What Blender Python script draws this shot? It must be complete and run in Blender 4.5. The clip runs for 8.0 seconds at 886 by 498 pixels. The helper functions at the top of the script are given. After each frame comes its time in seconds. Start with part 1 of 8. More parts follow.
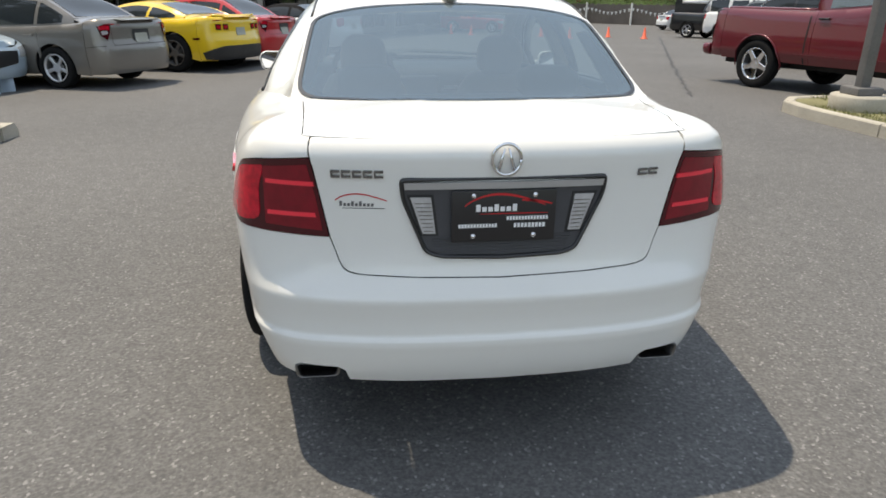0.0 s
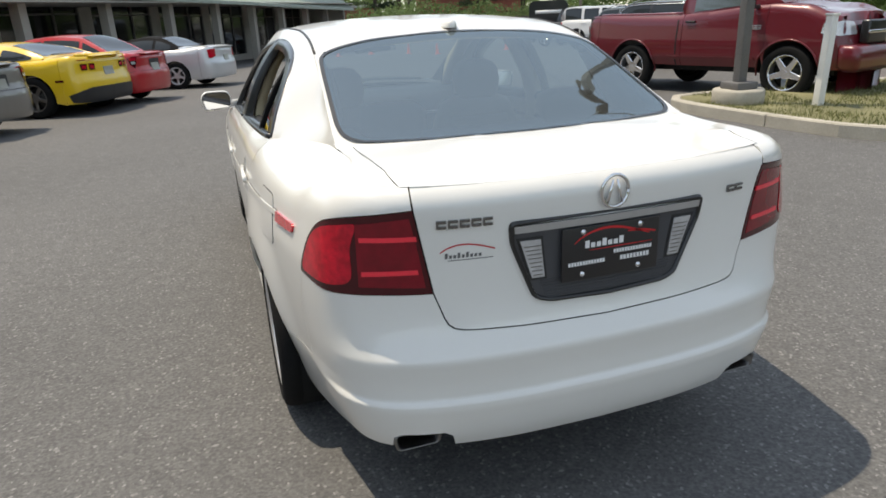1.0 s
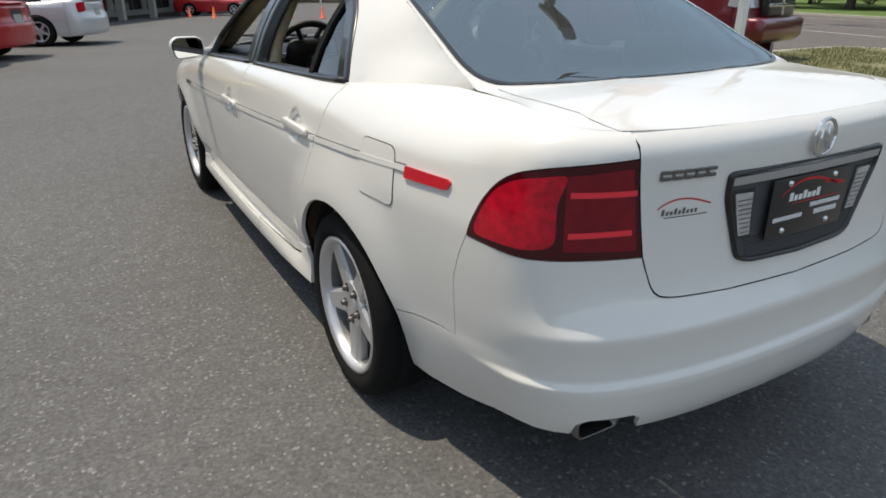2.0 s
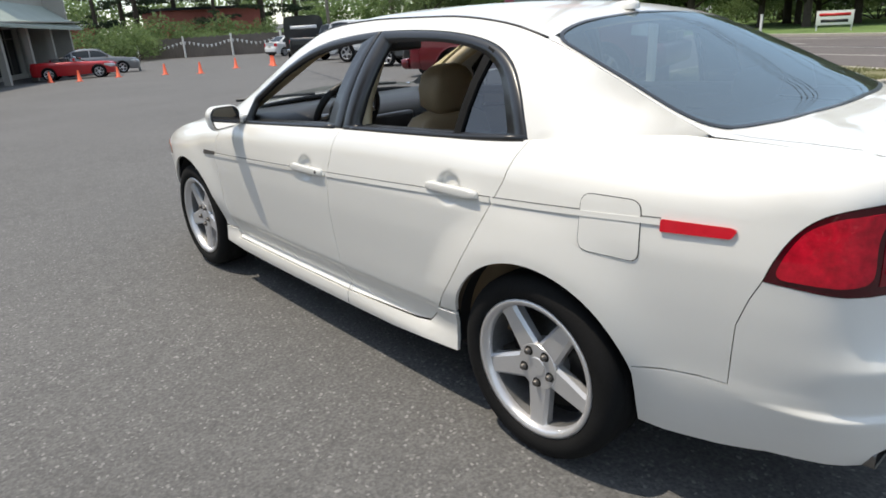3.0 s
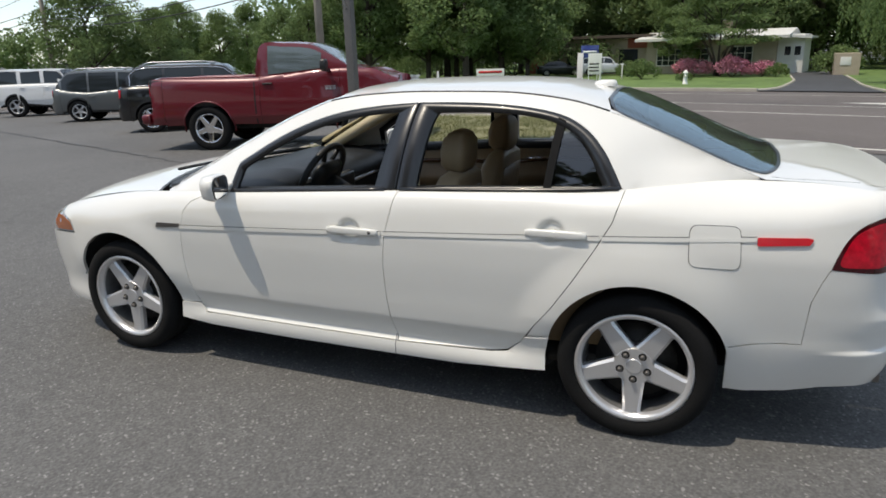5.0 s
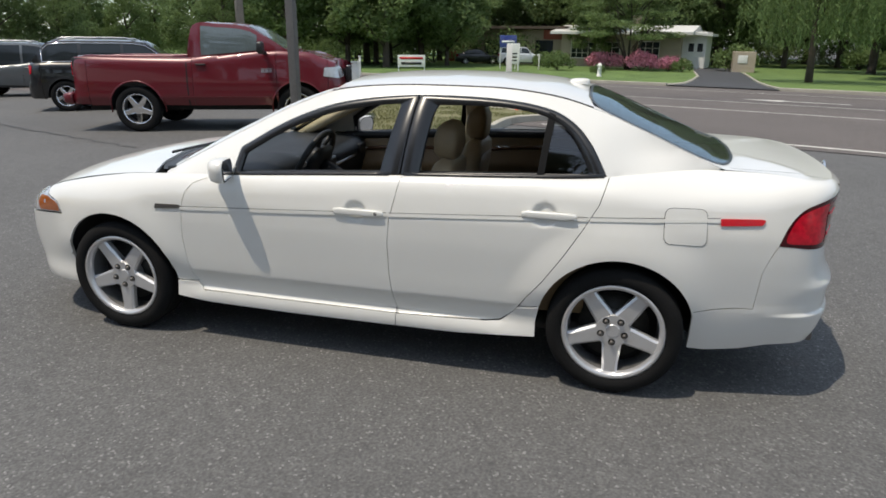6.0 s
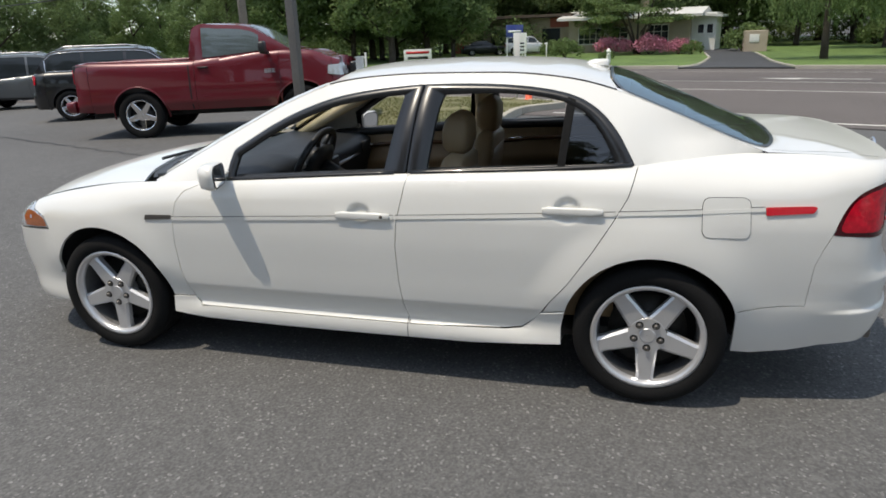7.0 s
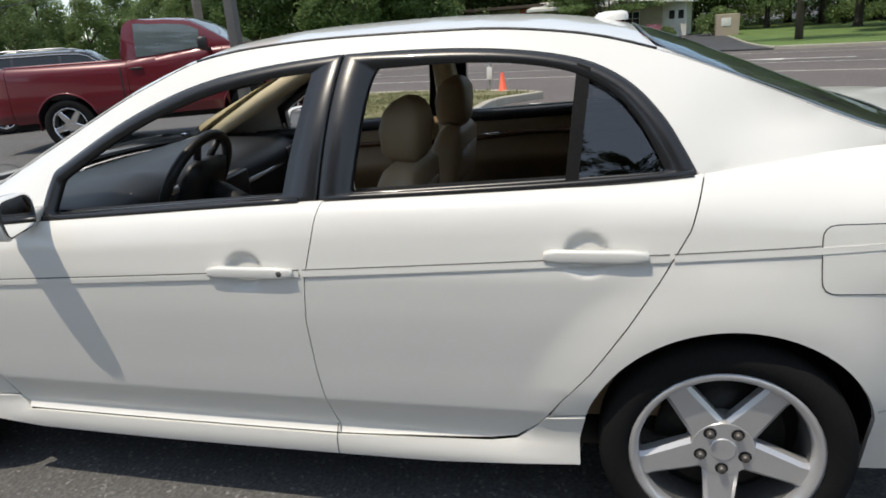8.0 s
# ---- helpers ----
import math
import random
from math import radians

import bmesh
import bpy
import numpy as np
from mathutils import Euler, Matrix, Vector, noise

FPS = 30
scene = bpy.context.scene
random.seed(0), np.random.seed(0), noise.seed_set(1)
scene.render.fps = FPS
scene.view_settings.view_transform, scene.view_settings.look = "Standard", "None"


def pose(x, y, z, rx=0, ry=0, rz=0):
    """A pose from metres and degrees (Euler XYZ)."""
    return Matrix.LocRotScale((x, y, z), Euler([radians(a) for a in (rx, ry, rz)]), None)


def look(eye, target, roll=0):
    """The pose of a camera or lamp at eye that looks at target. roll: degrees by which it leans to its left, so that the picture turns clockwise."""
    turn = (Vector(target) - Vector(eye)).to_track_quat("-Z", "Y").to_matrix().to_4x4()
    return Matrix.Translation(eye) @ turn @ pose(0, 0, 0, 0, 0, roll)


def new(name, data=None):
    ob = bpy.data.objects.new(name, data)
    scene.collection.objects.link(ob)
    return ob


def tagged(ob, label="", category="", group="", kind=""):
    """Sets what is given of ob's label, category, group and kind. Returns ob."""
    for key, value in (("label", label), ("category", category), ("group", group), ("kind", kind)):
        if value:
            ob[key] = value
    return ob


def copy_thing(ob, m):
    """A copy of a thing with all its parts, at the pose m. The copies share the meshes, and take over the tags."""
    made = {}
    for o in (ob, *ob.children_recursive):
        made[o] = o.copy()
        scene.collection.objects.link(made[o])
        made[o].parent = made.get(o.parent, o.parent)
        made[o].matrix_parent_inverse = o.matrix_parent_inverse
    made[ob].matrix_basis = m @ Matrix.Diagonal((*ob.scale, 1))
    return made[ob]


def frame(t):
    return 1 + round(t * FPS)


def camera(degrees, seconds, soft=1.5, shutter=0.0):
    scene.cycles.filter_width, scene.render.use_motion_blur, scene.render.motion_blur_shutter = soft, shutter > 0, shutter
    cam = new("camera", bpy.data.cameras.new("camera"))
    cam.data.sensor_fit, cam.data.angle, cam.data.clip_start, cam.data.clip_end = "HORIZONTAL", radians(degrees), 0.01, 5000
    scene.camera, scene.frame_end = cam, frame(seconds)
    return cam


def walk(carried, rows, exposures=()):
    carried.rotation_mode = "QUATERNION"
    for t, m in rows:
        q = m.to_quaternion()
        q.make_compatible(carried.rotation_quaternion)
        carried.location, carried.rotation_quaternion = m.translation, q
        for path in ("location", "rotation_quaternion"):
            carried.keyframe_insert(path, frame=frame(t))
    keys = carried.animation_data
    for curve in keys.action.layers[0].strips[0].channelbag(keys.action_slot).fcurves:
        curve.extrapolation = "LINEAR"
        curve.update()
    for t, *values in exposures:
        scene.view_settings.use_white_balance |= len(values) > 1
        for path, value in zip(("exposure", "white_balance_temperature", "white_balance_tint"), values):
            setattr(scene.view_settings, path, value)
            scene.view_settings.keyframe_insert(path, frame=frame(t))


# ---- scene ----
cam = camera(67.4, 8.0, soft=1.7)
PATH = [
    (0, (-0.403, -4.137, 1.427), (-0.167, -2.287, 0.708), 0.6),
    (0.3, (-0.524, -4.064, 1.466), (-0.246, -2.222, 0.741), 0.2),
    (0.5, (-0.646, -4.001, 1.47), (-0.32, -2.162, 0.753), 0.8),
    (0.7, (-0.739, -3.943, 1.463), (-0.345, -2.112, 0.761), 0.3),
    (1, (-0.977, -3.841, 1.469), (-0.388, -2.054, 0.792), -2.5),
    (1.2, (-1.094, -3.768, 1.432), (-0.433, -2.0, 0.771), -1.1),
    (2.3, (-1.831, -3.072, 1.357), (-0.817, -1.553, 0.543), -1.0),
    (2.5, (-2.004, -2.95, 1.371), (-0.925, -1.481, 0.546), -1.7),
    (2.7, (-2.118, -2.86, 1.394), (-1.028, -1.411, 0.548), -1.5),
    (2.8, (-2.187, -2.782, 1.379), (-1.072, -1.332, 0.565), -0.7),
    (3, (-2.298, -2.654, 1.424), (-1.089, -1.208, 0.755), -3.4),
    (3.5, (-2.591, -2.453, 1.484), (-1.166, -1.151, 0.957), -1.1),
    (3.7, (-2.771, -2.345, 1.513), (-1.263, -1.124, 1.028), -1.4),
    (4, (-2.986, -2.226, 1.537), (-1.368, -1.165, 1.03), 0.8),
    (4.5, (-3.205, -1.941, 1.554), (-1.514, -1.052, 0.961), -0.7),
    (4.7, (-3.305, -1.813, 1.572), (-1.581, -0.981, 0.992), -1.4),
    (5.8, (-3.768, -1.284, 1.634), (-1.937, -0.766, 1.018), -0.0),
    (6, (-3.85, -1.336, 1.654), (-2.012, -0.843, 1.039), 0.5),
    (6.2, (-3.869, -1.301, 1.664), (-2.024, -0.822, 1.061), 0.6),
    (6.5, (-3.843, -1.294, 1.648), (-2.002, -0.782, 1.058), 0.0),
    (7, (-3.577, -1.267, 1.607), (-1.756, -0.734, 0.976), -2.2),
    (7.2, (-3.363, -1.238, 1.604), (-1.549, -0.686, 0.97), -2.0),
    (7.5, (-3.075, -1.203, 1.551), (-1.264, -0.641, 0.915), -2.7),
    (7.7, (-2.819, -1.127, 1.512), (-1.004, -0.623, 0.838), -3.0),
    (7.8, (-2.652, -1.063, 1.488), (-0.824, -0.61, 0.816), -3.1),
    (8, (-2.45, -1.066, 1.431), (-0.617, -0.591, 0.789), -4.3),
]
walk(cam, [(t, look(eye, target, roll)) for t, eye, target, roll in PATH],
     [(0.0, 1.10, 8100, 10), (1.0, 0.94, 8050, 10), (2.5, 0.69, 7600, 10), (2.8, 0.88, 7550, 10), (3.0, 0.95, 7500, 10), (3.5, 0.70, 7350, 10), (4.0, 0.65, 7400, 10), (6.0, 0.66, 7450, 10), (8.0, 0.68, 7400, 10)])

# ---------------------------------------------------------------- light
SUN = Vector((-0.28, 0.27, 1.0)).normalized()
world = bpy.data.worlds.new("sky_world")
scene.world = world
world.use_nodes = True
wn = world.node_tree
sky = wn.nodes.new("ShaderNodeTexSky")
sky.sky_type = 'NISHITA'
sky.sun_disc = False
sky.sun_elevation = math.asin(SUN.z)
sky.sun_rotation = math.atan2(SUN.x, SUN.y)
sky.air_density = 0.8
sky.dust_density = 0.3
sky.ozone_density = 2.8
# summer haze evens the sky out
haze = wn.nodes.new("ShaderNodeMix")
haze.data_type = 'RGBA'
haze.inputs["Factor"].default_value = 0.5
haze.inputs["B"].default_value = (2.5, 3.0, 3.6, 1)
wn.links.new(sky.outputs[0], haze.inputs["A"])
wn.links.new(haze.outputs["Result"], wn.nodes["Background"].inputs[0])
wn.nodes["Background"].inputs[1].default_value = 0.165
sun = new("sun", bpy.data.lights.new("sun", 'SUN'))
sun.data.energy = 2.1
sun.data.angle = radians(0.6)
sun.data.color = (1.0, 0.965, 0.91)
sun.matrix_world = look(SUN * 40, (0, 0, 0))


# ---------------------------------------------------------------- materials
def mat(name, color, rough=0.6, metal=0.0, vary=0.15, scale=6.0, fine=60.0, bump=0.0, coat=0.0, spec=0.5, hue=None, per=0.0, alpha=1.0):
    """Principled surface with colour variation at two scales and fine relief, at real-world size."""
    m = bpy.data.materials.new(name)
    m.use_nodes = True
    nt = m.node_tree
    b = nt.nodes["Principled BSDF"]
    b.inputs["Roughness"].default_value = rough
    b.inputs["Metallic"].default_value = metal
    b.inputs["Coat Weight"].default_value = coat
    b.inputs["Coat Roughness"].default_value = 0.03
    b.inputs["Specular IOR Level"].default_value = spec
    if vary <= 0 and bump <= 0 and per <= 0:
        b.inputs["Base Color"].default_value = (*color, 1)
        return m
    tc = nt.nodes.new("ShaderNodeTexCoord")
    n1 = nt.nodes.new("ShaderNodeTexNoise")
    n1.inputs["Scale"].default_value = scale
    n1.inputs["Detail"].default_value = 5
    n2 = nt.nodes.new("ShaderNodeTexNoise")
    n2.inputs["Scale"].default_value = fine
    n2.inputs["Detail"].default_value = 3
    for n in (n1, n2):
        nt.links.new(tc.outputs["Object"], n.inputs["Vector"])
    add = nt.nodes.new("ShaderNodeMath")
    add.operation = 'ADD'
    nt.links.new(n1.outputs["Fac"], add.inputs[0])
    nt.links.new(n2.outputs["Fac"], add.inputs[1])
    ramp = nt.nodes.new("ShaderNodeMapRange")
    ramp.inputs["From Min"].default_value = 0.55
    ramp.inputs["From Max"].default_value = 1.45
    nt.links.new(add.outputs[0], ramp.inputs["Value"])
    mix = nt.nodes.new("ShaderNodeMix")
    mix.data_type = 'RGBA'
    other = hue or color
    mix.inputs["A"].default_value = (*[c * (1 - vary) for c in color], 1)
    mix.inputs["B"].default_value = (*[min(1, c * (1 + vary)) for c in other], 1)
    nt.links.new(ramp.outputs[0], mix.inputs["Factor"])
    out = mix.outputs["Result"]
    if per > 0:
        info = nt.nodes.new("ShaderNodeNewGeometry")
        hsv = nt.nodes.new("ShaderNodeHueSaturation")
        mr = nt.nodes.new("ShaderNodeMapRange")
        mr.inputs["To Min"].default_value = 1 - per
        mr.inputs["To Max"].default_value = 1 + per
        nt.links.new(info.outputs["Random Per Island"], mr.inputs["Value"])
        nt.links.new(mr.outputs[0], hsv.inputs["Value"])
        nt.links.new(out, hsv.inputs["Color"])
        out = hsv.outputs["Color"]
    nt.links.new(out, b.inputs["Base Color"])
    if bump > 0:
        bp = nt.nodes.new("ShaderNodeBump")
        bp.inputs["Strength"].default_value = 0.6
        bp.inputs["Distance"].default_value = bump
        nt.links.new(n2.outputs["Fac"], bp.inputs["Height"])
        nt.links.new(bp.outputs["Normal"], b.inputs["Normal"])
    return m


def paint(name, color, metal=0.0, rough=0.35):
    """Clear-coated car paint with a faint flake and a little road dust."""
    return mat(name, color, rough=rough, metal=metal, vary=0.05, scale=1.5, fine=900.0, coat=0.75)


def glass_mat(name, tint, rough=0.0, ior=1.55, sheen=(1, 1, 1), haze=0.0):
    m = bpy.data.materials.new(name)
    m.use_nodes = True
    nt = m.node_tree
    nt.nodes.remove(nt.nodes["Principled BSDF"])
    tr = nt.nodes.new("ShaderNodeBsdfTransparent")
    tr.inputs[0].default_value = (*tint, 1)
    gl = nt.nodes.new("ShaderNodeBsdfGlossy")
    gl.inputs["Roughness"].default_value = rough
    gl.inputs["Color"].default_value = (*sheen, 1)
    fr = nt.nodes.new("ShaderNodeFresnel")
    fr.inputs[0].default_value = ior
    mx = nt.nodes.new("ShaderNodeMixShader")
    nt.links.new(fr.outputs[0], mx.inputs[0])
    nt.links.new(gl.outputs[0], mx.inputs[2])
    if haze:
        # a pale diffuse layer stands in for the hazy sky's reflection
        film = nt.nodes.new("ShaderNodeBsdfDiffuse")
        film.inputs[0].default_value = (0.62, 0.63, 0.60, 1)
        film_mix = nt.nodes.new("ShaderNodeMixShader")
        film_mix.inputs[0].default_value = haze
        nt.links.new(tr.outputs[0], film_mix.inputs[1])
        nt.links.new(film.outputs[0], film_mix.inputs[2])
        nt.links.new(film_mix.outputs[0], mx.inputs[1])
    else:
        nt.links.new(tr.outputs[0], mx.inputs[1])
    nt.links.new(mx.outputs[0], nt.nodes["Material Output"].inputs[0])
    return m


def asphalt_mat(name, dark, light, worn):
    m = bpy.data.materials.new(name)
    m.use_nodes = True
    nt = m.node_tree
    b = nt.nodes["Principled BSDF"]
    b.inputs["Roughness"].default_value = 0.82
    tc = nt.nodes.new("ShaderNodeTexCoord")

    def tex(kind, scale, detail=4):
        n = nt.nodes.new(kind)
        n.inputs["Scale"].default_value = scale
        if kind == "ShaderNodeTexNoise":
            n.inputs["Detail"].default_value = detail
        nt.links.new(tc.outputs["Object"], n.inputs["Vector"])
        return n

    def rgb(fac, lo, hi, a, bcol):
        r = nt.nodes.new("ShaderNodeMapRange")
        r.inputs["From Min"].default_value, r.inputs["From Max"].default_value = lo, hi
        nt.links.new(fac, r.inputs["Value"])
        x = nt.nodes.new("ShaderNodeMix")
        x.data_type = 'RGBA'
        for sock, v in (("A", a), ("B", bcol)):
            if isinstance(v, tuple):
                x.inputs[sock].default_value = (*v, 1)
            else:
                nt.links.new(v, x.inputs[sock])
        nt.links.new(r.outputs[0], x.inputs["Factor"])
        return x.outputs["Result"]

    big = tex("ShaderNodeTexNoise", 0.35, 6)
    mid = tex("ShaderNodeTexNoise", 9.0, 5)
    grit = tex("ShaderNodeTexNoise", 75.0, 4)
    stone = tex("ShaderNodeTexVoronoi", 95.0)
    c = rgb(grit.outputs["Fac"], 0.35, 0.68, dark, light)
    c = rgb(stone.outputs["Color"], 0.80, 0.92, c, worn)
    c2 = nt.nodes.new("ShaderNodeHueSaturation")
    mr = nt.nodes.new("ShaderNodeMapRange")
    mr.inputs["From Min"].default_value, mr.inputs["From Max"].default_value = 0.3, 0.7
    mr.inputs["To Min"].default_value, mr.inputs["To Max"].default_value = 0.80, 1.18
    sm = nt.nodes.new("ShaderNodeMath")
    sm.operation = 'MULTIPLY_ADD'
    nt.links.new(mid.outputs["Fac"], sm.inputs[0])
    sm.inputs[1].default_value = 0.45
    sc = nt.nodes.new("ShaderNodeMath")
    sc.operation = 'MULTIPLY'
    sc.inputs[1].default_value = 0.55
    nt.links.new(big.outputs["Fac"], sc.inputs[0])
    nt.links.new(sc.outputs[0], sm.inputs[2])
    nt.links.new(sm.outputs[0], mr.inputs["Value"])
    nt.links.new(mr.outputs[0], c2.inputs["Value"])
    nt.links.new(c, c2.inputs["Color"])
    nt.links.new(c2.outputs[0], b.inputs["Base Color"])
    bp = nt.nodes.new("ShaderNodeBump")
    bp.inputs["Strength"].default_value = 0.7
    bp.inputs["Distance"].default_value = 0.006
    nt.links.new(grit.outputs["Fac"], bp.inputs["Height"])
    nt.links.new(bp.outputs[0], b.inputs["Normal"])
    return m


M = {
    "pearl": paint("pearl_white_paint", (0.764, 0.754, 0.716), rough=0.28),
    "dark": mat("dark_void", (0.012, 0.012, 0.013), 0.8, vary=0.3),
    "black": mat("black_plastic", (0.02, 0.02, 0.021), 0.45, vary=0.2, fine=200, bump=0.0004),
    "gloss": mat("gloss_black_trim", (0.012, 0.012, 0.013), 0.3, vary=0.1, coat=0.3),
    "rubber": mat("tyre_rubber", (0.012, 0.012, 0.0122), 0.9, spec=0.15, vary=0.3, fine=150, bump=0.001),
    "alloy": mat("silver_alloy", (0.62, 0.62, 0.63), 0.30, 0.6, vary=0.06, fine=300),
    "chrome": mat("chrome", (0.75, 0.75, 0.76), 0.08, 1.0, vary=0.03),
    "iron": mat("brake_iron", (0.16, 0.15, 0.14), 0.5, 0.8, vary=0.2),
    # barrel and disc are darker than bare metal, shade inside the wheel painted in
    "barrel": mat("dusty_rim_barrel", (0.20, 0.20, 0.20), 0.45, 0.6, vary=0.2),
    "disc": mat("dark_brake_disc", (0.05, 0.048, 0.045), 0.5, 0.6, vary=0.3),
    "glass": glass_mat("clear_glass", (0.80, 0.86, 0.84)),
    # bluish sheen and pale haze put the sky's reflection into the pane's colour
    "tint": glass_mat("tinted_glass", (0.25, 0.30, 0.29), ior=3.2, sheen=(0.70, 0.88, 0.96), haze=0.07),
    "softtop": mat("black_canvas", (0.018, 0.018, 0.019), 0.95, spec=0.1, vary=0.2, fine=200, bump=0.001),
    # flat grey for the shadow line above the door moulding
    "gasket": mat("grey_gasket", (0.13, 0.13, 0.125), 0.7, vary=0.1),
    "smoke": glass_mat("smoked_glass", (0.22, 0.25, 0.27), ior=1.9),
    "sideglass": mat("pale_side_glass", (0.10, 0.125, 0.13), 0.04, vary=0.25, scale=3, spec=0.9),
    "darkglass": mat("dark_window_glass", (0.022, 0.027, 0.030), 0.04, vary=0.15, scale=2, spec=0.5),
    "red_lens": mat("red_lens", (0.50, 0.006, 0.022), 0.12, vary=0.45, scale=22, fine=55, bump=0.003, coat=0.5, spec=0.3),
    "deep_red": mat("deep_red_lens", (0.06, 0.002, 0.006), 0.10, vary=0.2, scale=14, fine=40, coat=0.5, spec=0.3),
    "mid_red": mat("crimson_inner_lens", (0.20, 0.003, 0.012), 0.10, vary=0.25, scale=14, fine=40, coat=0.5, spec=0.3),
    "bright_red": mat("bright_red_reflector", (0.62, 0.016, 0.030), 0.2, vary=0.1, coat=1.0),
    "glow_red": mat("light_guide_red", (0.92, 0.035, 0.06), 0.25, vary=0.05, coat=0.4),
    "amber": mat("amber_lens", (0.34, 0.095, 0.024), 0.1, vary=0.25, scale=20, coat=0.8),
    "lamp": mat("clear_lamp_lens", (0.55, 0.56, 0.57), 0.12, 0.4, vary=0.2, scale=20, coat=1.0),
    "mirror": mat("mirror_glass", (0.85, 0.87, 0.9), 0.02, 1.0, vary=0.0),
    "tan": mat("tan_leather", (0.36, 0.27, 0.165), 0.5, vary=0.12, scale=5, fine=220, bump=0.0006),
    "tan_dark": mat("brown_door_leather", (0.25, 0.175, 0.10), 0.5, vary=0.15, fine=220, bump=0.0006),
    "walnut": mat("walnut_trim", (0.10, 0.042, 0.018), 0.25, vary=0.3, scale=12, coat=0.5),
    "beige": mat("beige_headliner", (0.56, 0.47, 0.31), 0.85, vary=0.06, fine=250, bump=0.0005),
    "dash": mat("charcoal_dashboard", (0.013, 0.0145, 0.016), 0.5, vary=0.15, fine=300, bump=0.0004),
    "carpet": mat("dark_carpet", (0.04, 0.035, 0.03), 0.95, vary=0.3, fine=180, bump=0.002),
    "asphalt": asphalt_mat("parking_lot_asphalt", (0.075, 0.074, 0.073), (0.134, 0.132, 0.129), (0.225, 0.22, 0.215)),
    "road": asphalt_mat("road_asphalt", (0.078, 0.066, 0.060), (0.158, 0.137, 0.128), (0.24, 0.218, 0.205)),
    "drive": asphalt_mat("driveway_asphalt", (0.035, 0.036, 0.040), (0.075, 0.077, 0.083), (0.12, 0.12, 0.125)),
    "concrete": mat("weathered_concrete", (0.40, 0.37, 0.31), 0.9, vary=0.22, scale=3, fine=70, bump=0.003),
    "line": mat("worn_road_paint", (0.62, 0.60, 0.55), 0.7, vary=0.25, scale=4, fine=60),
    "grass": mat("lawn_grass", (0.062, 0.128, 0.026), 0.9, vary=0.45, scale=0.8, fine=35, bump=0.03, hue=(0.12, 0.185, 0.05)),
    "dry_grass": mat("thin_dry_grass", (0.125, 0.130, 0.052), 0.9, vary=0.4, scale=1.6, fine=40, bump=0.02, hue=(0.19, 0.175, 0.09)),
    "blade": mat("grass_blades", (0.135, 0.165, 0.055), 0.7, vary=0.35, scale=1.2, per=0.3, hue=(0.20, 0.20, 0.085)),
    "leaf": mat("broad_leaves", (0.145, 0.210, 0.085), 0.7, vary=0.30, scale=0.5, per=0.22, spec=0.25, hue=(0.175, 0.245, 0.100)),
    "leaf2": mat("pale_leaves", (0.165, 0.235, 0.090), 0.7, vary=0.30, scale=0.5, per=0.22, spec=0.25),
    "needle": mat("pine_needles", (0.05, 0.072, 0.042), 0.8, vary=0.30, scale=0.5, per=0.25, spec=0.2),
    "bark": mat("tree_bark", (0.075, 0.058, 0.045), 0.9, vary=0.35, scale=3, fine=25, bump=0.02),
    "steel": mat("painted_grey_pole", (0.13, 0.125, 0.12), 0.6, vary=0.2, scale=2, fine=40),
    "wood": mat("weathered_pole_wood", (0.26, 0.23, 0.19), 0.9, vary=0.25, scale=2, fine=30, bump=0.006),
    "white": mat("white_paint_wood", (0.74, 0.73, 0.69), 0.6, vary=0.08, scale=3, fine=50),
    "brick": mat("pale_brick", (0.42, 0.35, 0.27), 0.9, vary=0.12, scale=2, fine=40, bump=0.004),
    "redbrick": mat("red_brick", (0.34, 0.10, 0.075), 0.9, vary=0.2, scale=2, fine=30, bump=0.004),
    "stucco": mat("grey_stucco", (0.36, 0.345, 0.31), 0.9, vary=0.12, scale=1.5, fine=50, bump=0.003),
    "awning": mat("grey_green_metal_awning", (0.30, 0.345, 0.30), 0.55, vary=0.12, scale=1.0, fine=30),
    "roofing": mat("pale_roofing", (0.62, 0.62, 0.60), 0.7, vary=0.1, scale=1, fine=30),
    "shopglass": mat("shop_window_glass", (0.012, 0.014, 0.016), 0.05, vary=0.2, scale=0.5, spec=0.6),
    "cone": mat("orange_cone_plastic", (0.85, 0.13, 0.055), 0.5, vary=0.1),
    "fence": mat("grey_board_fence", (0.13, 0.11, 0.095), 0.9, vary=0.3, scale=1, fine=20),
    "pink": mat("pink_azalea_petals", (0.62, 0.22, 0.30), 0.6, vary=0.3, per=0.3),
    "plate": mat("plate_black", (0.012, 0.012, 0.014), 0.3, vary=0.1, coat=0.4),
    "ink_white": mat("white_print", (0.80, 0.80, 0.80), 0.4, vary=0.02),
    "flag_red": mat("flag_red_cloth", (0.42, 0.03, 0.04), 0.9, vary=0.1, fine=300),
    "ink_red": mat("red_print", (0.55, 0.015, 0.02), 0.4, vary=0.02),
    "ink_black": mat("black_print", (0.02, 0.02, 0.02), 0.4, vary=0.02),
    "pipe": mat("tail_pipe_steel", (0.22, 0.22, 0.22), 0.3, 1.0, vary=0.2, scale=20),
    "darkchrome": mat("shaded_chrome_badge", (0.24, 0.24, 0.245), 0.2, 1.0, vary=0.1),
    "garnish": mat("dark_grey_plastic", (0.055, 0.056, 0.062), 0.5, vary=0.12, fine=220, bump=0.0003),
    "satin": mat("satin_silver", (0.50, 0.51, 0.52), 0.35, 0.7, vary=0.05),
    "shelf": mat("grey_shelf_cloth", (0.30, 0.32, 0.32), 0.9, vary=0.08, fine=250),
    "ink_grey": mat("grey_print", (0.12, 0.12, 0.12), 0.4, vary=0.02),
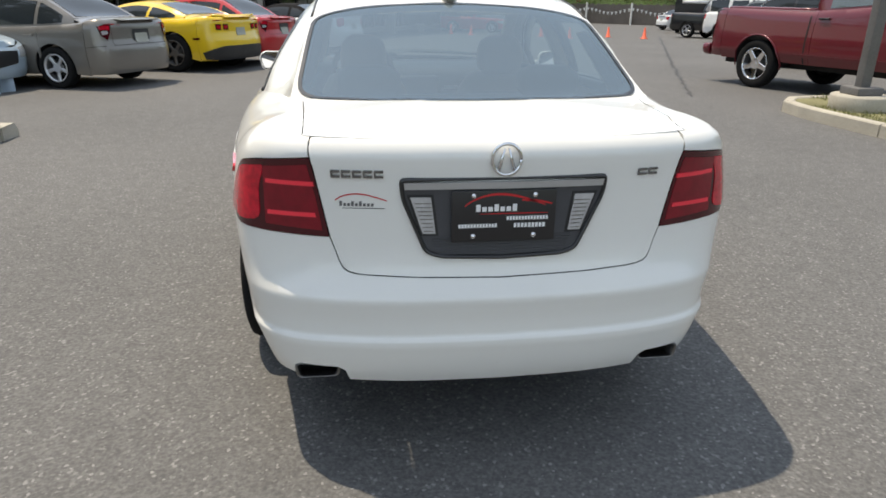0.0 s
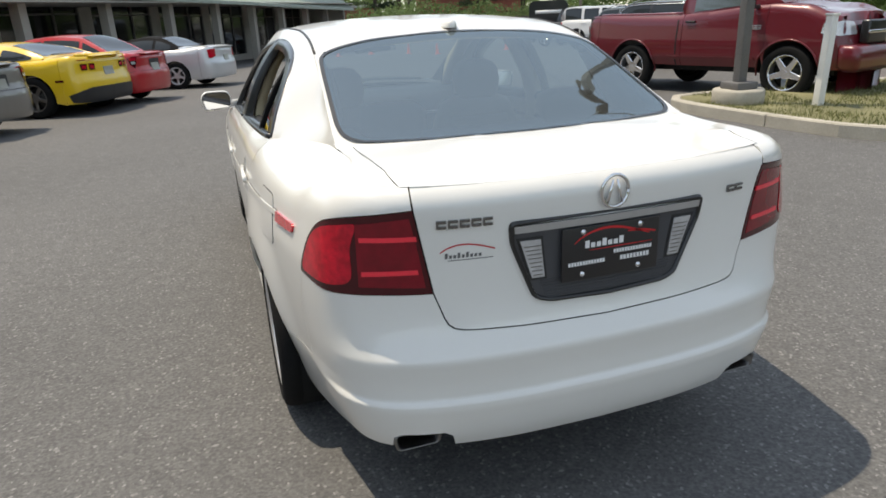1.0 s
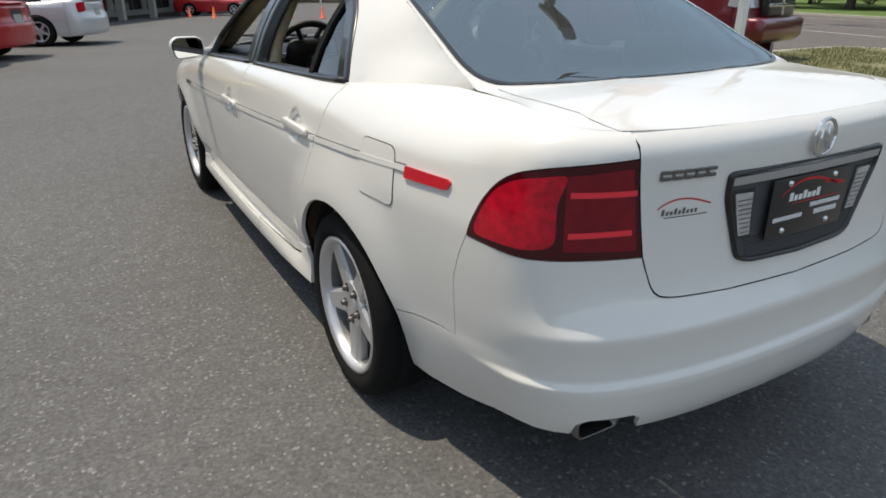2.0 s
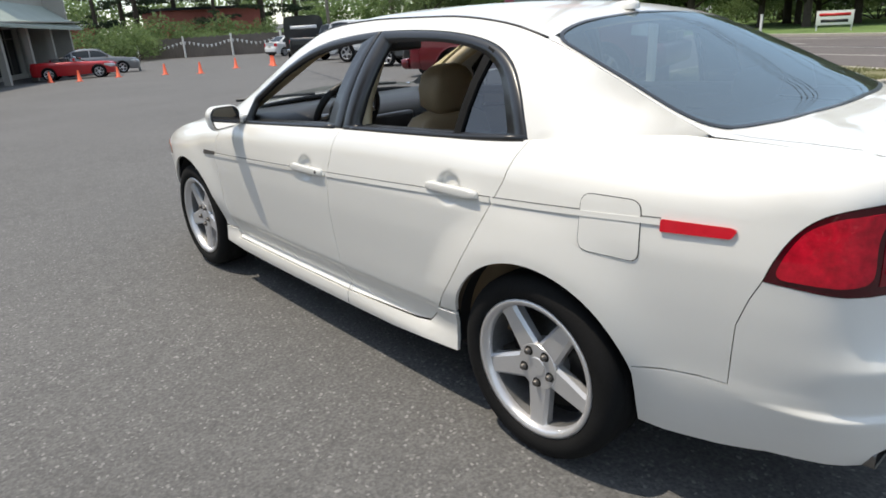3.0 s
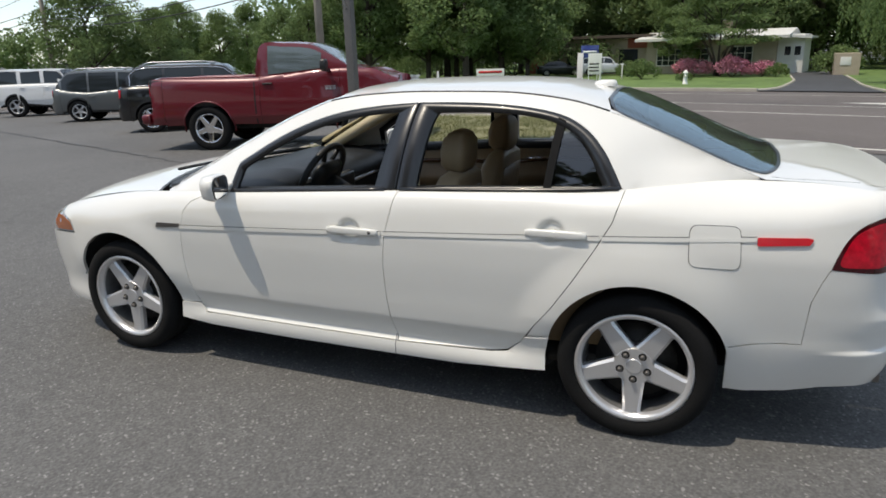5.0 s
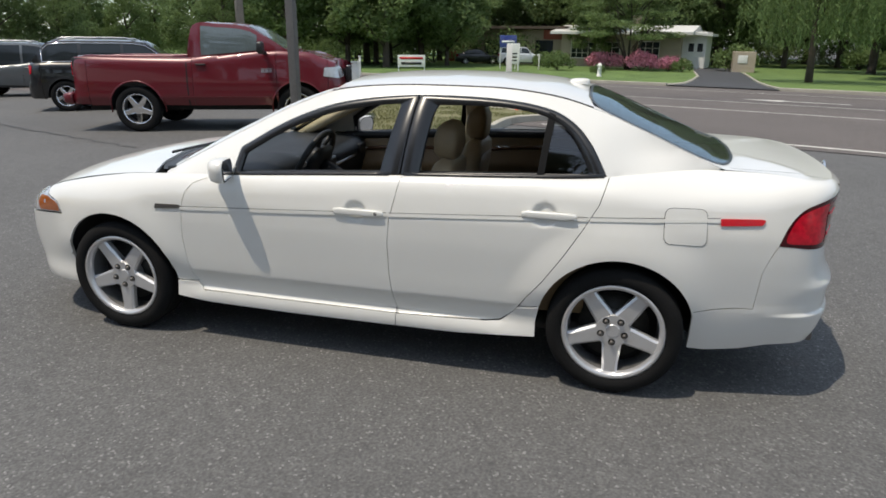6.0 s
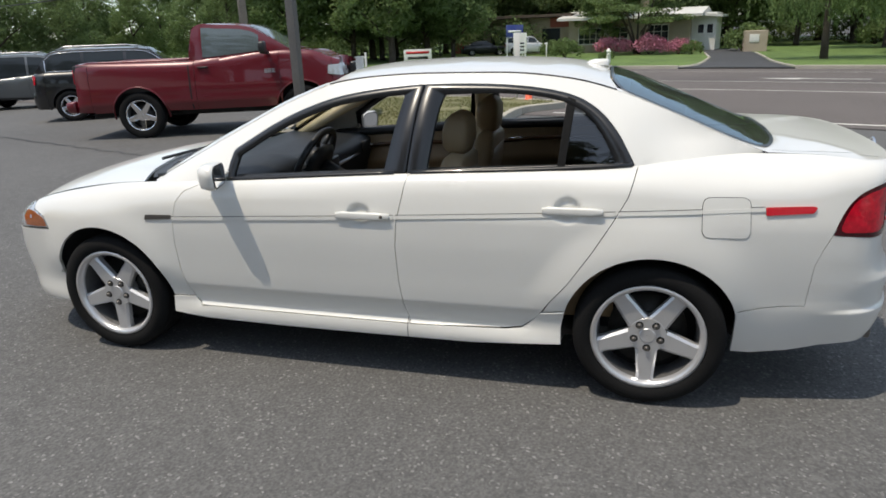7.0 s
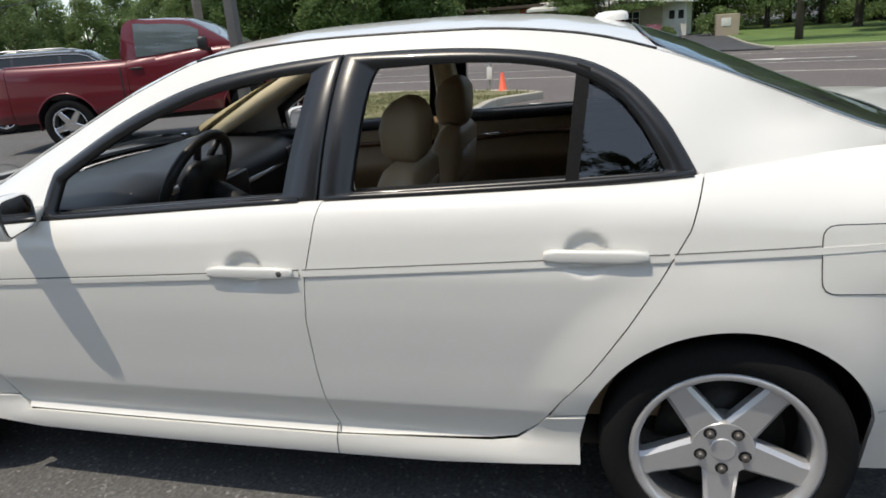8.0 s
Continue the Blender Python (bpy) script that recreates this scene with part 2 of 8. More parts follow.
    "plate_pale": mat("plate_pale", (0.34, 0.34, 0.29), 0.4, vary=0.1),
}
COLOURS = {}
# leaves let some light through
for key in ("leaf", "leaf2", "blade", "needle"):
    nt = M[key].node_tree
    body = nt.nodes["Principled BSDF"]
    through_leaf = nt.nodes.new("ShaderNodeBsdfTranslucent")
    nt.links.new(body.inputs["Base Color"].links[0].from_socket, through_leaf.inputs[0])
    both = nt.nodes.new("ShaderNodeMixShader")
    both.inputs[0].default_value = 0.48
    nt.links.new(body.outputs[0], both.inputs[1])
    nt.links.new(through_leaf.outputs[0], both.inputs[2])
    nt.links.new(both.outputs[0], nt.nodes["Material Output"].inputs[0])


def car_paint(name, color, metal=0.3):
    if name not in COLOURS:
        COLOURS[name] = paint(name, color, metal=metal, rough=0.32)
    return COLOURS[name]


# ---------------------------------------------------------------- helpers
def part(name, bm, material, parent=None, label="", smooth=True, crisp=False):
    """Links a bmesh as one mesh object, under a thing where one is given."""
    me = bpy.data.meshes.new(name)
    bm.to_mesh(me)
    bm.free()
    if smooth:
        me.shade_smooth()
        if crisp:
            me.set_sharp_from_angle(angle=radians(35))
    me.materials.append(material)
    ob = new(name, me)
    if parent is not None:
        ob.parent = parent
    if label:
        ob["label"] = label
    return ob


def thing(name, label, category, m=None, group="", kind=""):
    ob = tagged(new(name), label, category, group, kind)
    ob.empty_display_size = 0.2
    if m is not None:
        ob.matrix_basis = m
    return ob


def box(bm, x0, x1, y0, y1, z0, z1, bevel=0.0, m=None):
    r = bmesh.ops.create_cube(bm, size=1)
    vs = r["verts"]
    for v in vs:
        v.co = Vector(((x0 + x1) / 2 + v.co.x * (x1 - x0), (y0 + y1) / 2 + v.co.y * (y1 - y0), (z0 + z1) / 2 + v.co.z * (z1 - z0)))
    if bevel > 0:
        es = list({e for v in vs for e in v.link_edges})
        r = bmesh.ops.bevel(bm, geom=es, offset=bevel, segments=2, affect='EDGES', profile=0.6)
        vs = list({v for f in r["faces"] for v in f.verts} | {v for v in vs if v.is_valid})
    if m is not None:
        for v in vs:
            v.co = m @ v.co
    return vs


def boxed(*a, **k):
    bm = bmesh.new()
    box(bm, *a, **k)
    return bm


def tube(bm, pts, r, sides=8, cap=True):
    """A round bar along points; r: one radius or one for each point."""
    pts = [Vector(p) for p in pts]
    rs = r if isinstance(r, (list, tuple)) else [r] * len(pts)
    rings = []
    up = None
    for i, p in enumerate(pts):
        d = (pts[min(i + 1, len(pts) - 1)] - pts[max(i - 1, 0)]).normalized()
        a = up if up is not None else d.orthogonal().normalized()
        a = (a - d * a.dot(d)).normalized()
        up = a
        c = d.cross(a)
        rings.append([bm.verts.new(p + rs[i] * (math.cos(t) * a + math.sin(t) * c)) for t in (2 * math.pi * k / sides for k in range(sides))])
    for u, v in zip(rings, rings[1:]):
        for k in range(sides):
            bm.faces.new((u[k], u[(k + 1) % sides], v[(k + 1) % sides], v[k]))
    if cap:
        bm.faces.new(rings[0][::-1])
        bm.faces.new(rings[-1])
    return bm


def tubed(pts, r, sides=8):
    return tube(bmesh.new(), pts, r, sides)


def lathe(bm, prof, n=40, axis='X', closed=False):
    """Turns (radius, along) points about an axis."""
    rings = []
    for r, h in prof:
        ring = []
        for k in range(n):
            a = 2 * math.pi * k / n
            c, s = r * math.cos(a), r * math.sin(a)
            ring.append(bm.verts.new((h, c, s) if axis == 'X' else (c, s, h)))
        rings.append(ring)
    pairs = list(zip(rings, rings[1:])) + ([(rings[-1], rings[0])] if closed else [])
    for u, v in pairs:
        for k in range(n):
            bm.faces.new((u[k], u[(k + 1) % n], v[(k + 1) % n], v[k]))
    bmesh.ops.recalc_face_normals(bm, faces=bm.faces)
    return bm


def prism(bm, poly, h0, h1, m=None, bevel=0.0):
    """An outline in x, y raised from h0 to h1."""
    a = [bm.verts.new((x, y, h0)) for x, y in poly]
    b = [bm.verts.new((x, y, h1)) for x, y in poly]
    fs = [bm.faces.new(a[::-1]), bm.faces.new(b)]
    n = len(poly)
    for k in range(n):
        fs.append(bm.faces.new((a[k], a[(k + 1) % n], b[(k + 1) % n], b[k])))
    bmesh.ops.recalc_face_normals(bm, faces=fs)
    vs = a + b
    if bevel > 0:
        r = bmesh.ops.bevel(bm, geom=list(fs[1].edges), offset=bevel, segments=2, affect='EDGES', profile=0.6)
        vs = list({v for f in bm.faces for v in f.verts})
    if m is not None:
        for v in vs:
            v.co = m @ v.co
    return bm


def smooth_table(rows):
    """A smooth curve through rows of (at, value)."""
    rows = sorted(rows)
    rows = [r for i, r in enumerate(rows) if i == 0 or r[0] - rows[i - 1][0] > 0.004]
    xs, ys = np.array([r[0] for r in rows], float), np.array([r[1] for r in rows], float)
    h, d = np.diff(xs), np.diff(ys) / np.diff(xs)
    mm = np.zeros(len(xs))
    mm[0], mm[-1] = d[0], d[-1]
    for i in range(1, len(xs) - 1):
        mm[i] = 0 if d[i - 1] * d[i] <= 0 else (h[i - 1] + h[i]) / (h[i - 1] / d[i] + h[i] / d[i - 1])

    def at(x):
        x = min(max(x, xs[0]), xs[-1])
        i = min(int(np.searchsorted(xs, x, side='right')) - 1, len(xs) - 2)
        t = (x - xs[i]) / h[i]
        return float((2 * t**3 - 3 * t**2 + 1) * ys[i] + (t**3 - 2 * t**2 + t) * h[i] * mm[i] + (3 * t**2 - 2 * t**3) * ys[i + 1] + (t**3 - t**2) * h[i] * mm[i + 1])

    return at


def catmull(points, per=24):
    """Points of a smooth open curve."""
    p = [np.array(q, float) for q in points]
    p = [2 * p[0] - p[1]] + p + [2 * p[-1] - p[-2]]
    out = []
    for i in range(1, len(p) - 2):
        for k in range(per):
            t = k / per
            out.append(0.5 * (2 * p[i] + (p[i + 1] - p[i - 1]) * t + (2 * p[i - 1] - 5 * p[i] + 4 * p[i + 1] - p[i + 2]) * t * t + (3 * p[i] - p[i - 1] - 3 * p[i + 1] + p[i + 2]) * t**3))
    out.append(p[-2])
    return out


def clip(poly, u0, u1, v0, v1):
    for axis, lim, sign in ((0, u0, 1), (0, u1, -1), (1, v0, 1), (1, v1, -1)):
        out = []
        for i, p in enumerate(poly):
            q = poly[i - 1]
            dp, dq = sign * (p[axis] - lim), sign * (q[axis] - lim)
            if (dp >= 0) != (dq >= 0):
                t = dq / (dq - dp)
                out.append((q[0] + t * (p[0] - q[0]), q[1] + t * (p[1] - q[1])))
            if dp >= 0:
                out.append(p)
        poly = out
        if len(poly) < 3:
            return []
    return poly


def area(poly):
    return 0.5 * sum(poly[i - 1][0] * p[1] - p[0] * poly[i - 1][1] for i, p in enumerate(poly))


def shrink(poly, d):
    """The outline drawn in by d."""
    if area(poly) < 0:
        poly = poly[::-1]
    out = []
    n = len(poly)
    for i in range(n):
        a, b, c = np.array(poly[i - 1]), np.array(poly[i]), np.array(poly[(i + 1) % n])
        e1, e2 = (b - a) / (np.linalg.norm(b - a) + 1e-9), (c - b) / (np.linalg.norm(c - b) + 1e-9)
        n1, n2 = np.array((-e1[1], e1[0])), np.array((-e2[1], e2[0]))
        k = n1 + n2
        s = d / max(0.35, 0.5 * float(k @ k))
        out.append(tuple(b + k * s))
    return out


def rounded(poly, r, n=4):
    """The outline with its corners rounded."""
    out = []
    m = len(poly)
    for i in range(m):
        a, b, c = np.array(poly[i - 1]), np.array(poly[i]), np.array(poly[(i + 1) % m])
        la, lc = np.linalg.norm(a - b), np.linalg.norm(c - b)
        p, q = b + (a - b) * min(r / la, 0.45), b + (c - b) * min(r / lc, 0.45)
        for k in range(n + 1):
            t = k / n
            out.append(tuple((1 - t) ** 2 * p + 2 * t * (1 - t) * b + t * t * q))
    return out


def sheet(bm, poly, fn, du, dv, side=1, lift=0.0, thick=0.012, centre=(0, 0, 0.5)):
    """A curved panel: the part of the surface fn(u, v) inside an outline, with turned-in edges."""
    us, vs = [p[0] for p in poly], [p[1] for p in poly]
    u_lo, u_hi, v_lo, v_hi = min(us), max(us), min(vs), max(vs)
    keys, where = {}, {}
    pa = np.array(poly)
    pb = np.roll(pa, -1, axis=0)
    pd = pb - pa
    pl = np.maximum((pd * pd).sum(1), 1e-12)

    def outline(e):
        a, b = where[e.verts[0]], where[e.verts[1]]
        if abs(a[0]) < 1e-6 and abs(b[0]) < 1e-6:
            return False
        for q in (a * 0.5 + b * 0.5, a * 0.8 + b * 0.2, a * 0.2 + b * 0.8):
            t = (((q - pa) * pd).sum(1) / pl).clip(0, 1)
            if ((pa + pd * t[:, None] - q) ** 2).sum(1).min() > 4e-7:
                return False
        return True

    eps = 1e-3

    def place(u, v):
        p = np.array(fn(u, v))
        if lift:
            n = np.cross(np.array(fn(u + eps, v)) - p, np.array(fn(u, v + eps)) - p)
            n /= np.linalg.norm(n) + 1e-12
            if n @ (p - np.array((0, p[1] * 0.8, 0.5))) < 0:
                n = -n
            p = p + lift * n
        return Vector((p[0] * side, p[1], p[2]))

    def vert(p):
        k = (round(p[0], 4), round(p[1], 4))
        if k not in keys:
            keys[k] = bm.verts.new(place(*p))
            where[keys[k]] = np.array(p)
        return keys[k]

    faces = []
    for i in range(math.floor(u_lo / du), math.ceil(u_hi / du)):
        for j in range(math.floor(v_lo / dv), math.ceil(v_hi / dv)):
            cell = clip(poly, i * du, (i + 1) * du, j * dv, (j + 1) * dv)
            if len(cell) < 3 or abs(area(cell)) < 1e-7:
                continue
            loop = []
            for p in cell:
                v = vert(p)
                if v not in loop:
                    loop.append(v)
            if len(loop) >= 3:
                try:
                    faces.append(bm.faces.new(loop))
                except ValueError:
                    pass
    c = Vector(centre)
    s = 0
    for f in faces:
        f.normal_update()
        s += f.normal.dot(f.calc_center_median() - Vector((0, f.calc_center_median().y * 0.8, c.z))) * f.calc_area()
    if s < 0:
        for f in faces:
            f.normal_flip()
    for f in faces:
        f.normal_update()
    if thick > 0:
        for v in keys.values():
            v.normal_update()
        rim = [e for e in {e for f in faces for e in f.edges} if len(e.link_faces) == 1 and outline(e)]
        dup, low = {}, {}
        for e in rim:
            for v in e.verts:
                if v not in dup:
                    dup[v] = bm.verts.new(v.co)
                    low[v] = bm.verts.new(v.co - v.normal * thick)
        for e in rim:
            lp = e.link_loops[0]
            a, b = lp.vert, lp.link_loop_next.vert
            if a in dup and b in dup and a is not b:
                bm.faces.new((dup[b], dup[a], low[a], low[b]))
    return faces


# ---------------------------------------------------------------- ground
def ground_z(x, y):
    """The lot is nearly level round the car and falls gently away from it."""
    r = math.hypot(x, y)
    return -0.75 * (1 - math.exp(-(r / 27) ** 2)) - 0.012 * min(60, max(0, r - 30))


# ---------------------------------------------------------------- car bodies
class CarShape:
    """The curved surfaces of a car: a side that runs round its plan, the greenhouse and the top."""

    def __init__(self, plan, belt, tuck, shoulder, centre, rail, side, rear, front, lean=0.55, deck=None):
        pts = catmull(plan, 30)
        self.x, self.y = np.array([p[0] for p in pts]), np.array([p[1] for p in pts])
        self.u = np.r_[0, np.cumsum(np.hypot(np.diff(self.x), np.diff(self.y)))]
        self.belt, self.tuck, self.shoulder = smooth_table(belt), smooth_table(tuck), smooth_table(shoulder)
        self.centre, self.railx, self.railz = smooth_table(centre), smooth_table([(r[0], r[1]) for r in rail]), smooth_table([(r[0], r[2]) for r in rail])
        self.side_f, self.rear_f, self.front_f = smooth_table(side), smooth_table(rear), smooth_table(front)
        self.rail0, self.rail1 = min(r[0] for r in rail), max(r[0] for r in rail)
        self.lean, self.deck = lean, deck
        self.mid = int(np.argmin(np.abs(self.y)))
        rim = [self.body(u, 9.0) for u in np.linspace(0.0, self.u[-1], 160)]
        self.rim_y = np.maximum.accumulate([p[1] for p in rim])
        self.rim_x, self.rim_z = [p[0] for p in rim], [p[2] for p in rim]
        self.tail = np.array([self.body(u, 9.0) for u in np.linspace(0.0, self.u_side(-1.5), 140)])

    def plan(self, u):
        return float(np.interp(u, self.u, self.x)), float(np.interp(u, self.u, self.y))

    def u_side(self, y):
        i = np.searchsorted(self.y, y)
        return float(np.interp(y, self.y, self.u))

    def u_rear(self, x):
        n = self.mid
        return float(np.interp(-abs(x), self.x[:n][::-1], self.u[:n][::-1]))

    def u_front(self, x):
        n = self.mid
        return float(np.interp(-abs(x), self.x[n:], self.u[n:]))

    def top(self, u):
        return self.belt(self.plan(u)[1])

    def v(self, u, z):
        """The v at which the side reaches height z."""
        y = self.plan(u)[1]
        h, zt = self.shoulder(y), self.belt(y)
        z0 = zt - h
        m = self.turn(y)
        return z if z <= z0 else z0 + h * math.asin(min(1, (z - z0) / h) * math.sin(m)) / m

    def turn(self, y):
        """How far the shoulder turns in before the cabin side takes over."""
        if not self.deck:
            return math.pi / 2
        t = min(max((y + 2.12) / 0.30, 0), 1) * min(max((-0.9 - y) / 0.35, 0), 1)
        return math.pi / 2 - math.radians(46) * t * t * (3 - 2 * t)

    def body(self, u, v):
        h = 0.02
        x, y = self.plan(u)
        xa, ya = self.plan(max(u - h, 0))
        xb, yb = self.plan(min(u + h, self.u[-1]))
        tx, ty = xb - xa, yb - ya
        ln = math.hypot(tx, ty) or 1
        nx, ny = -ty / ln, tx / ln
        zt, hs, w = self.belt(y), self.shoulder(y), self.tuck(y)
        z0 = zt - hs
        z, ins = v, 0.0
        if v > z0:
            m = self.turn(y)
            a = min(1.0, (v - z0) / hs) * m
            z, ins = z0 + hs * math.sin(a) / math.sin(m), w * (1 - math.cos(a)) / (1 - math.cos(m))
        k = ny * ny
        k = k * k * (3 - 2 * k)
        sf = self.side_f(z)
        if self.deck and y < -1.45 and z < 0.5:
            # behind the wheel the bumper's side rounds in evenly
            t = min(1, (-1.45 - y) / 0.25)
            sf += (0.019 + (0.5 - z) * 0.05 + (0.5 - z) ** 2 * 0.55 - sf) * t
        if self.deck:
            # the doors turn in under a low crease, and the bumper's ledges run a little way round the corner
            t = min(1, max(0, (y + 1.0) / 0.16)) * min(1, max(0, (0.96 - y) / 0.12))
            sf += DOOR_CREASE(z) * t
            t = 0.7 * min(1, max(0, (-2.03 - y) / 0.13))
            sf += BUMPER_LEDGE(z) * t * t * (3 - 2 * t)
        f = sf * (1 - k) + (self.rear_f(z) if ny < 0 else self.front_f(z)) * k
        ins += f
        if self.deck and y < -1.70 and z < 0.46:
            t = min(1, (-1.70 - y) / 0.45)
            ins += 0.10 * t * t * (3 - 2 * t) * (0.46 - z) * (1 - k)
        if self.deck and 0.30 < z < 0.95:
            # the arches flare softly round the wheels
            t = min(max((math.hypot(abs(y) - 1.37, z - 0.325) - 0.362) / 0.19, 0), 1)
            ins -= 0.025 * (1 - t * t * (3 - 2 * t)) * (1 - k) * min(1, max(0, (z - 0.36) / 0.14)) * min(1, max(0, (y + 1.86) / 0.20))
        return (x - nx * ins, y - ny * ins, z)

    def edge(self, y):
        """The upper edge of the body side at y: x and z."""
        return float(np.interp(y, self.rim_y, self.rim_x)), float(np.interp(y, self.rim_y, self.rim_z))

    def cabin(self, y, z):
        """The leaning side of the cabin."""
        xb, zb = self.edge(y)
        xr, zr = -self.railx(y), self.railz(y)
        t = min(max((z - zb) / max(zr - zb, 1e-3), 0), 1.05)
        f = self.lean * t + (1 - self.lean) * t**2.6
        if self.deck and y < -1.22:
            # the rear pillar runs out into the shoulder in a hollow curve
            w = min(1, (-1.22 - y) / 0.30)
            f += (1 - max(0, 1 - t) ** 1.9 - f) * w * w * (3 - 2 * w)
        return (xb + (xr - xb) * f, y, z)

    def cover(self, x, y):
        """Hood, glass, roof and rear deck."""
        low = None
        if self.deck and y < self.rail0 + 0.02:
            # the deck swells softly inwards from the rim of the body side
            i = int(np.argmin((self.tail[:, 0] + abs(x)) ** 2 + (self.tail[:, 1] - y) ** 2))
            j = min(max(i, 1), len(self.tail) - 2)
            best = (9.0, 0.0)
            for a, b in ((self.tail[j - 1], self.tail[j]), (self.tail[j], self.tail[j + 1])):
                e = b[:2] - a[:2]
                t = min(max(float((np.array((-abs(x), y)) - a[:2]) @ e / (e @ e)), 0), 1)
                q = a + (b - a) * t
                best = min(best, (math.hypot(q[0] + abs(x), q[1] - y), float(q[2])))
            inside = 1 - math.exp(-(best[0] / 0.22) ** 1.4)
            low = best[1] + (self.deck - best[1]) * inside
            w = min(max((self.rail0 + 0.02 - y) / 0.12, 0), 1)
            w = w * w * (3 - 2 * w)
            if w >= 1:
                return (x, y, low)
            t = min(abs(x) / self.railx(self.rail0), 1.0)
            zc, ze = self.centre(y), self.railz(max(y, self.rail0))
            return (x, y, (zc + (ze - zc) * (0.75 * t**2 + 0.25 * t**5)) * (1 - w) + low * w)
        if self.rail0 <= y <= self.rail1:
            xe, ze = self.railx(y), self.railz(y)
        else:
            xe, ze = self.edge(y)
            xe = max(abs(xe), 0.60) if y < 0 else abs(xe)
        t = abs(x) / max(xe, 1e-3)
        zc = self.centre(y)
        return (x, y, zc + (ze - zc) * (0.75 * t**2 + 0.25 * t**5))


def arch(yc, zc, r, a0, a1, n=18):
    return [(yc + r * math.cos(radians(a0 + (a1 - a0) * k / n)), zc + r * math.sin(radians(a0 + (a1 - a0) * k / n))) for k in range(n + 1)]


def side_panel(bm, s, pts, side, gap=0.0017, du=0.055, dv=0.04, lift=0.0, thick=0.014, fn=None):
    """A panel on the body side from points (place, height); a place is y, or ("r", x), ("f", x) on the ends."""
    poly = []
    for a, z in pts:
        u = s.u_side(a) if not isinstance(a, tuple) else (s.u_rear(a[1]) if a[0] == "r" else a[1] if a[0] == "u" else s.u_front(a[1]))
        poly.append((u, s.v(u, z)))
    if gap:
        poly = shrink(poly, gap)
    poly = [(0.0 if u < 0.008 else u, v) for u, v in poly]
    sheet(bm, poly, fn or s.body, du, dv, side, lift, thick)


def wheel(parent, x, y, r, width, rim, side, style="star", name="wheel", spokes=5, rim_mat=None, n=44, nuts=True):
    """A wheel under a car: tyre, rim with spokes, brake disc and nuts. side: -1 on the left."""
    w = new(name)
    w.parent = parent
    w.location = (x, y, r)
    h = width / 2
    bm = bmesh.new()
    lathe(bm, [(rim + 0.004, -h * 0.86), (rim + 0.02, -h * 0.98), (r * 0.88, -h), (r * 0.965, -h * 0.90), (r * 0.992, -h * 0.72), (r, -h * 0.40), (r * 0.994, -h * 0.38), (r * 0.994, -h * 0.34), (r, -h * 0.32), (r, h * 0.32), (r * 0.994, h * 0.34), (r * 0.994, h * 0.38), (r, h * 0.4), (r * 0.992, h * 0.72), (r * 0.965, h * 0.90), (r * 0.88, h), (rim + 0.02, h * 0.98), (rim + 0.004, h * 0.86)], n)
    part("tyre", bm, M["rubber"], w)
    o = side * h
    bm = bmesh.new()
    lathe(bm, [(rim + 0.006, o * 0.86), (rim + 0.008, o * 0.93), (rim - 0.004, o * 0.95), (rim - 0.016, o * 0.86), (rim - 0.020, o * 0.62)], n)
    metal = rim_mat or M["alloy"]
    part("rim", bm, metal, w)
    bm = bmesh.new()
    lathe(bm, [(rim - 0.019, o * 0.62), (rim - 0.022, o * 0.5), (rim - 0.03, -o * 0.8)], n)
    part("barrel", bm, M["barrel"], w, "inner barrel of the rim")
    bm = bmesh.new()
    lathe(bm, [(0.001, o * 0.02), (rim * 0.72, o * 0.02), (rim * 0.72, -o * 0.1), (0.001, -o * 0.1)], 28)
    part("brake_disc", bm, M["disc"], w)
    # a dark disc stands for the shaded space behind the brake
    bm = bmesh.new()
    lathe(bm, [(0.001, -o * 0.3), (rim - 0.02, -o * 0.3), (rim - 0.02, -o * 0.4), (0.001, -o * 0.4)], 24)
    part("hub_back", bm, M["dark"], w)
    face = o * 0.72
    ro = rim - 0.006
    hub = rim * 0.30
    bm = bmesh.new()
    lathe(bm, [(0.001, face - side * 0.001), (0.031, face - side * 0.001), (0.034, face - side * 0.004), (hub * 1.12, face - side * 0.004), (hub * 1.20, face - side * 0.012), (hub * 1.20, face - side * 0.07)], 40)
    part("hub", bm, metal, w, crisp=True)
    star = bmesh.new()
    a0 = math.pi / 2 * 3
    wi, wo = (hub * 0.70, rim * 0.155) if style == "star" else (hub * 0.42, rim * 0.13)
    prof = [(-wi, hub * 0.75), (-wi * 0.93, hub * 1.15), (-wo, ro * 0.86), (-wo * 1.15, ro), (wo * 1.15, ro), (wo, ro * 0.86), (wi * 0.93, hub * 1.15), (wi, hub * 0.75)]
    m0 = Matrix.Translation((face - side * 0.025, 0, 0)) @ Matrix(((0, 0, side, 0), (1, 0, 0, 0), (0, 1, 0, 0), (0, 0, 0, 1)))
    first = bmesh.new()
    chamfer = min(0.011, wo * 0.36)
    face_prof = shrink(prof, chamfer)
    if area(prof) < 0:
        prof = prof[::-1]
    rings = [[first.verts.new((px, py, z)) for px, py in ring] for ring, z in ((prof, -0.014), (prof, 0.010), (face_prof, 0.020))]
    for u, v in zip(rings, rings[1:]):
        for k in range(len(u)):
            first.faces.new((u[k - 1], u[k], v[k], v[k - 1]))
    first.faces.new(rings[-1])
    for v in first.verts:
        t = (v.co.y - hub) / (ro - hub)
        v.co.z += -0.001 + 0.007 * t if v.co.z > 0 else 0
    spoke_me = bpy.data.meshes.new("spoke")
    first.transform(m0)
    bmesh.ops.recalc_face_normals(first, faces=first.faces)
    first.to_mesh(spoke_me)
    first.free()
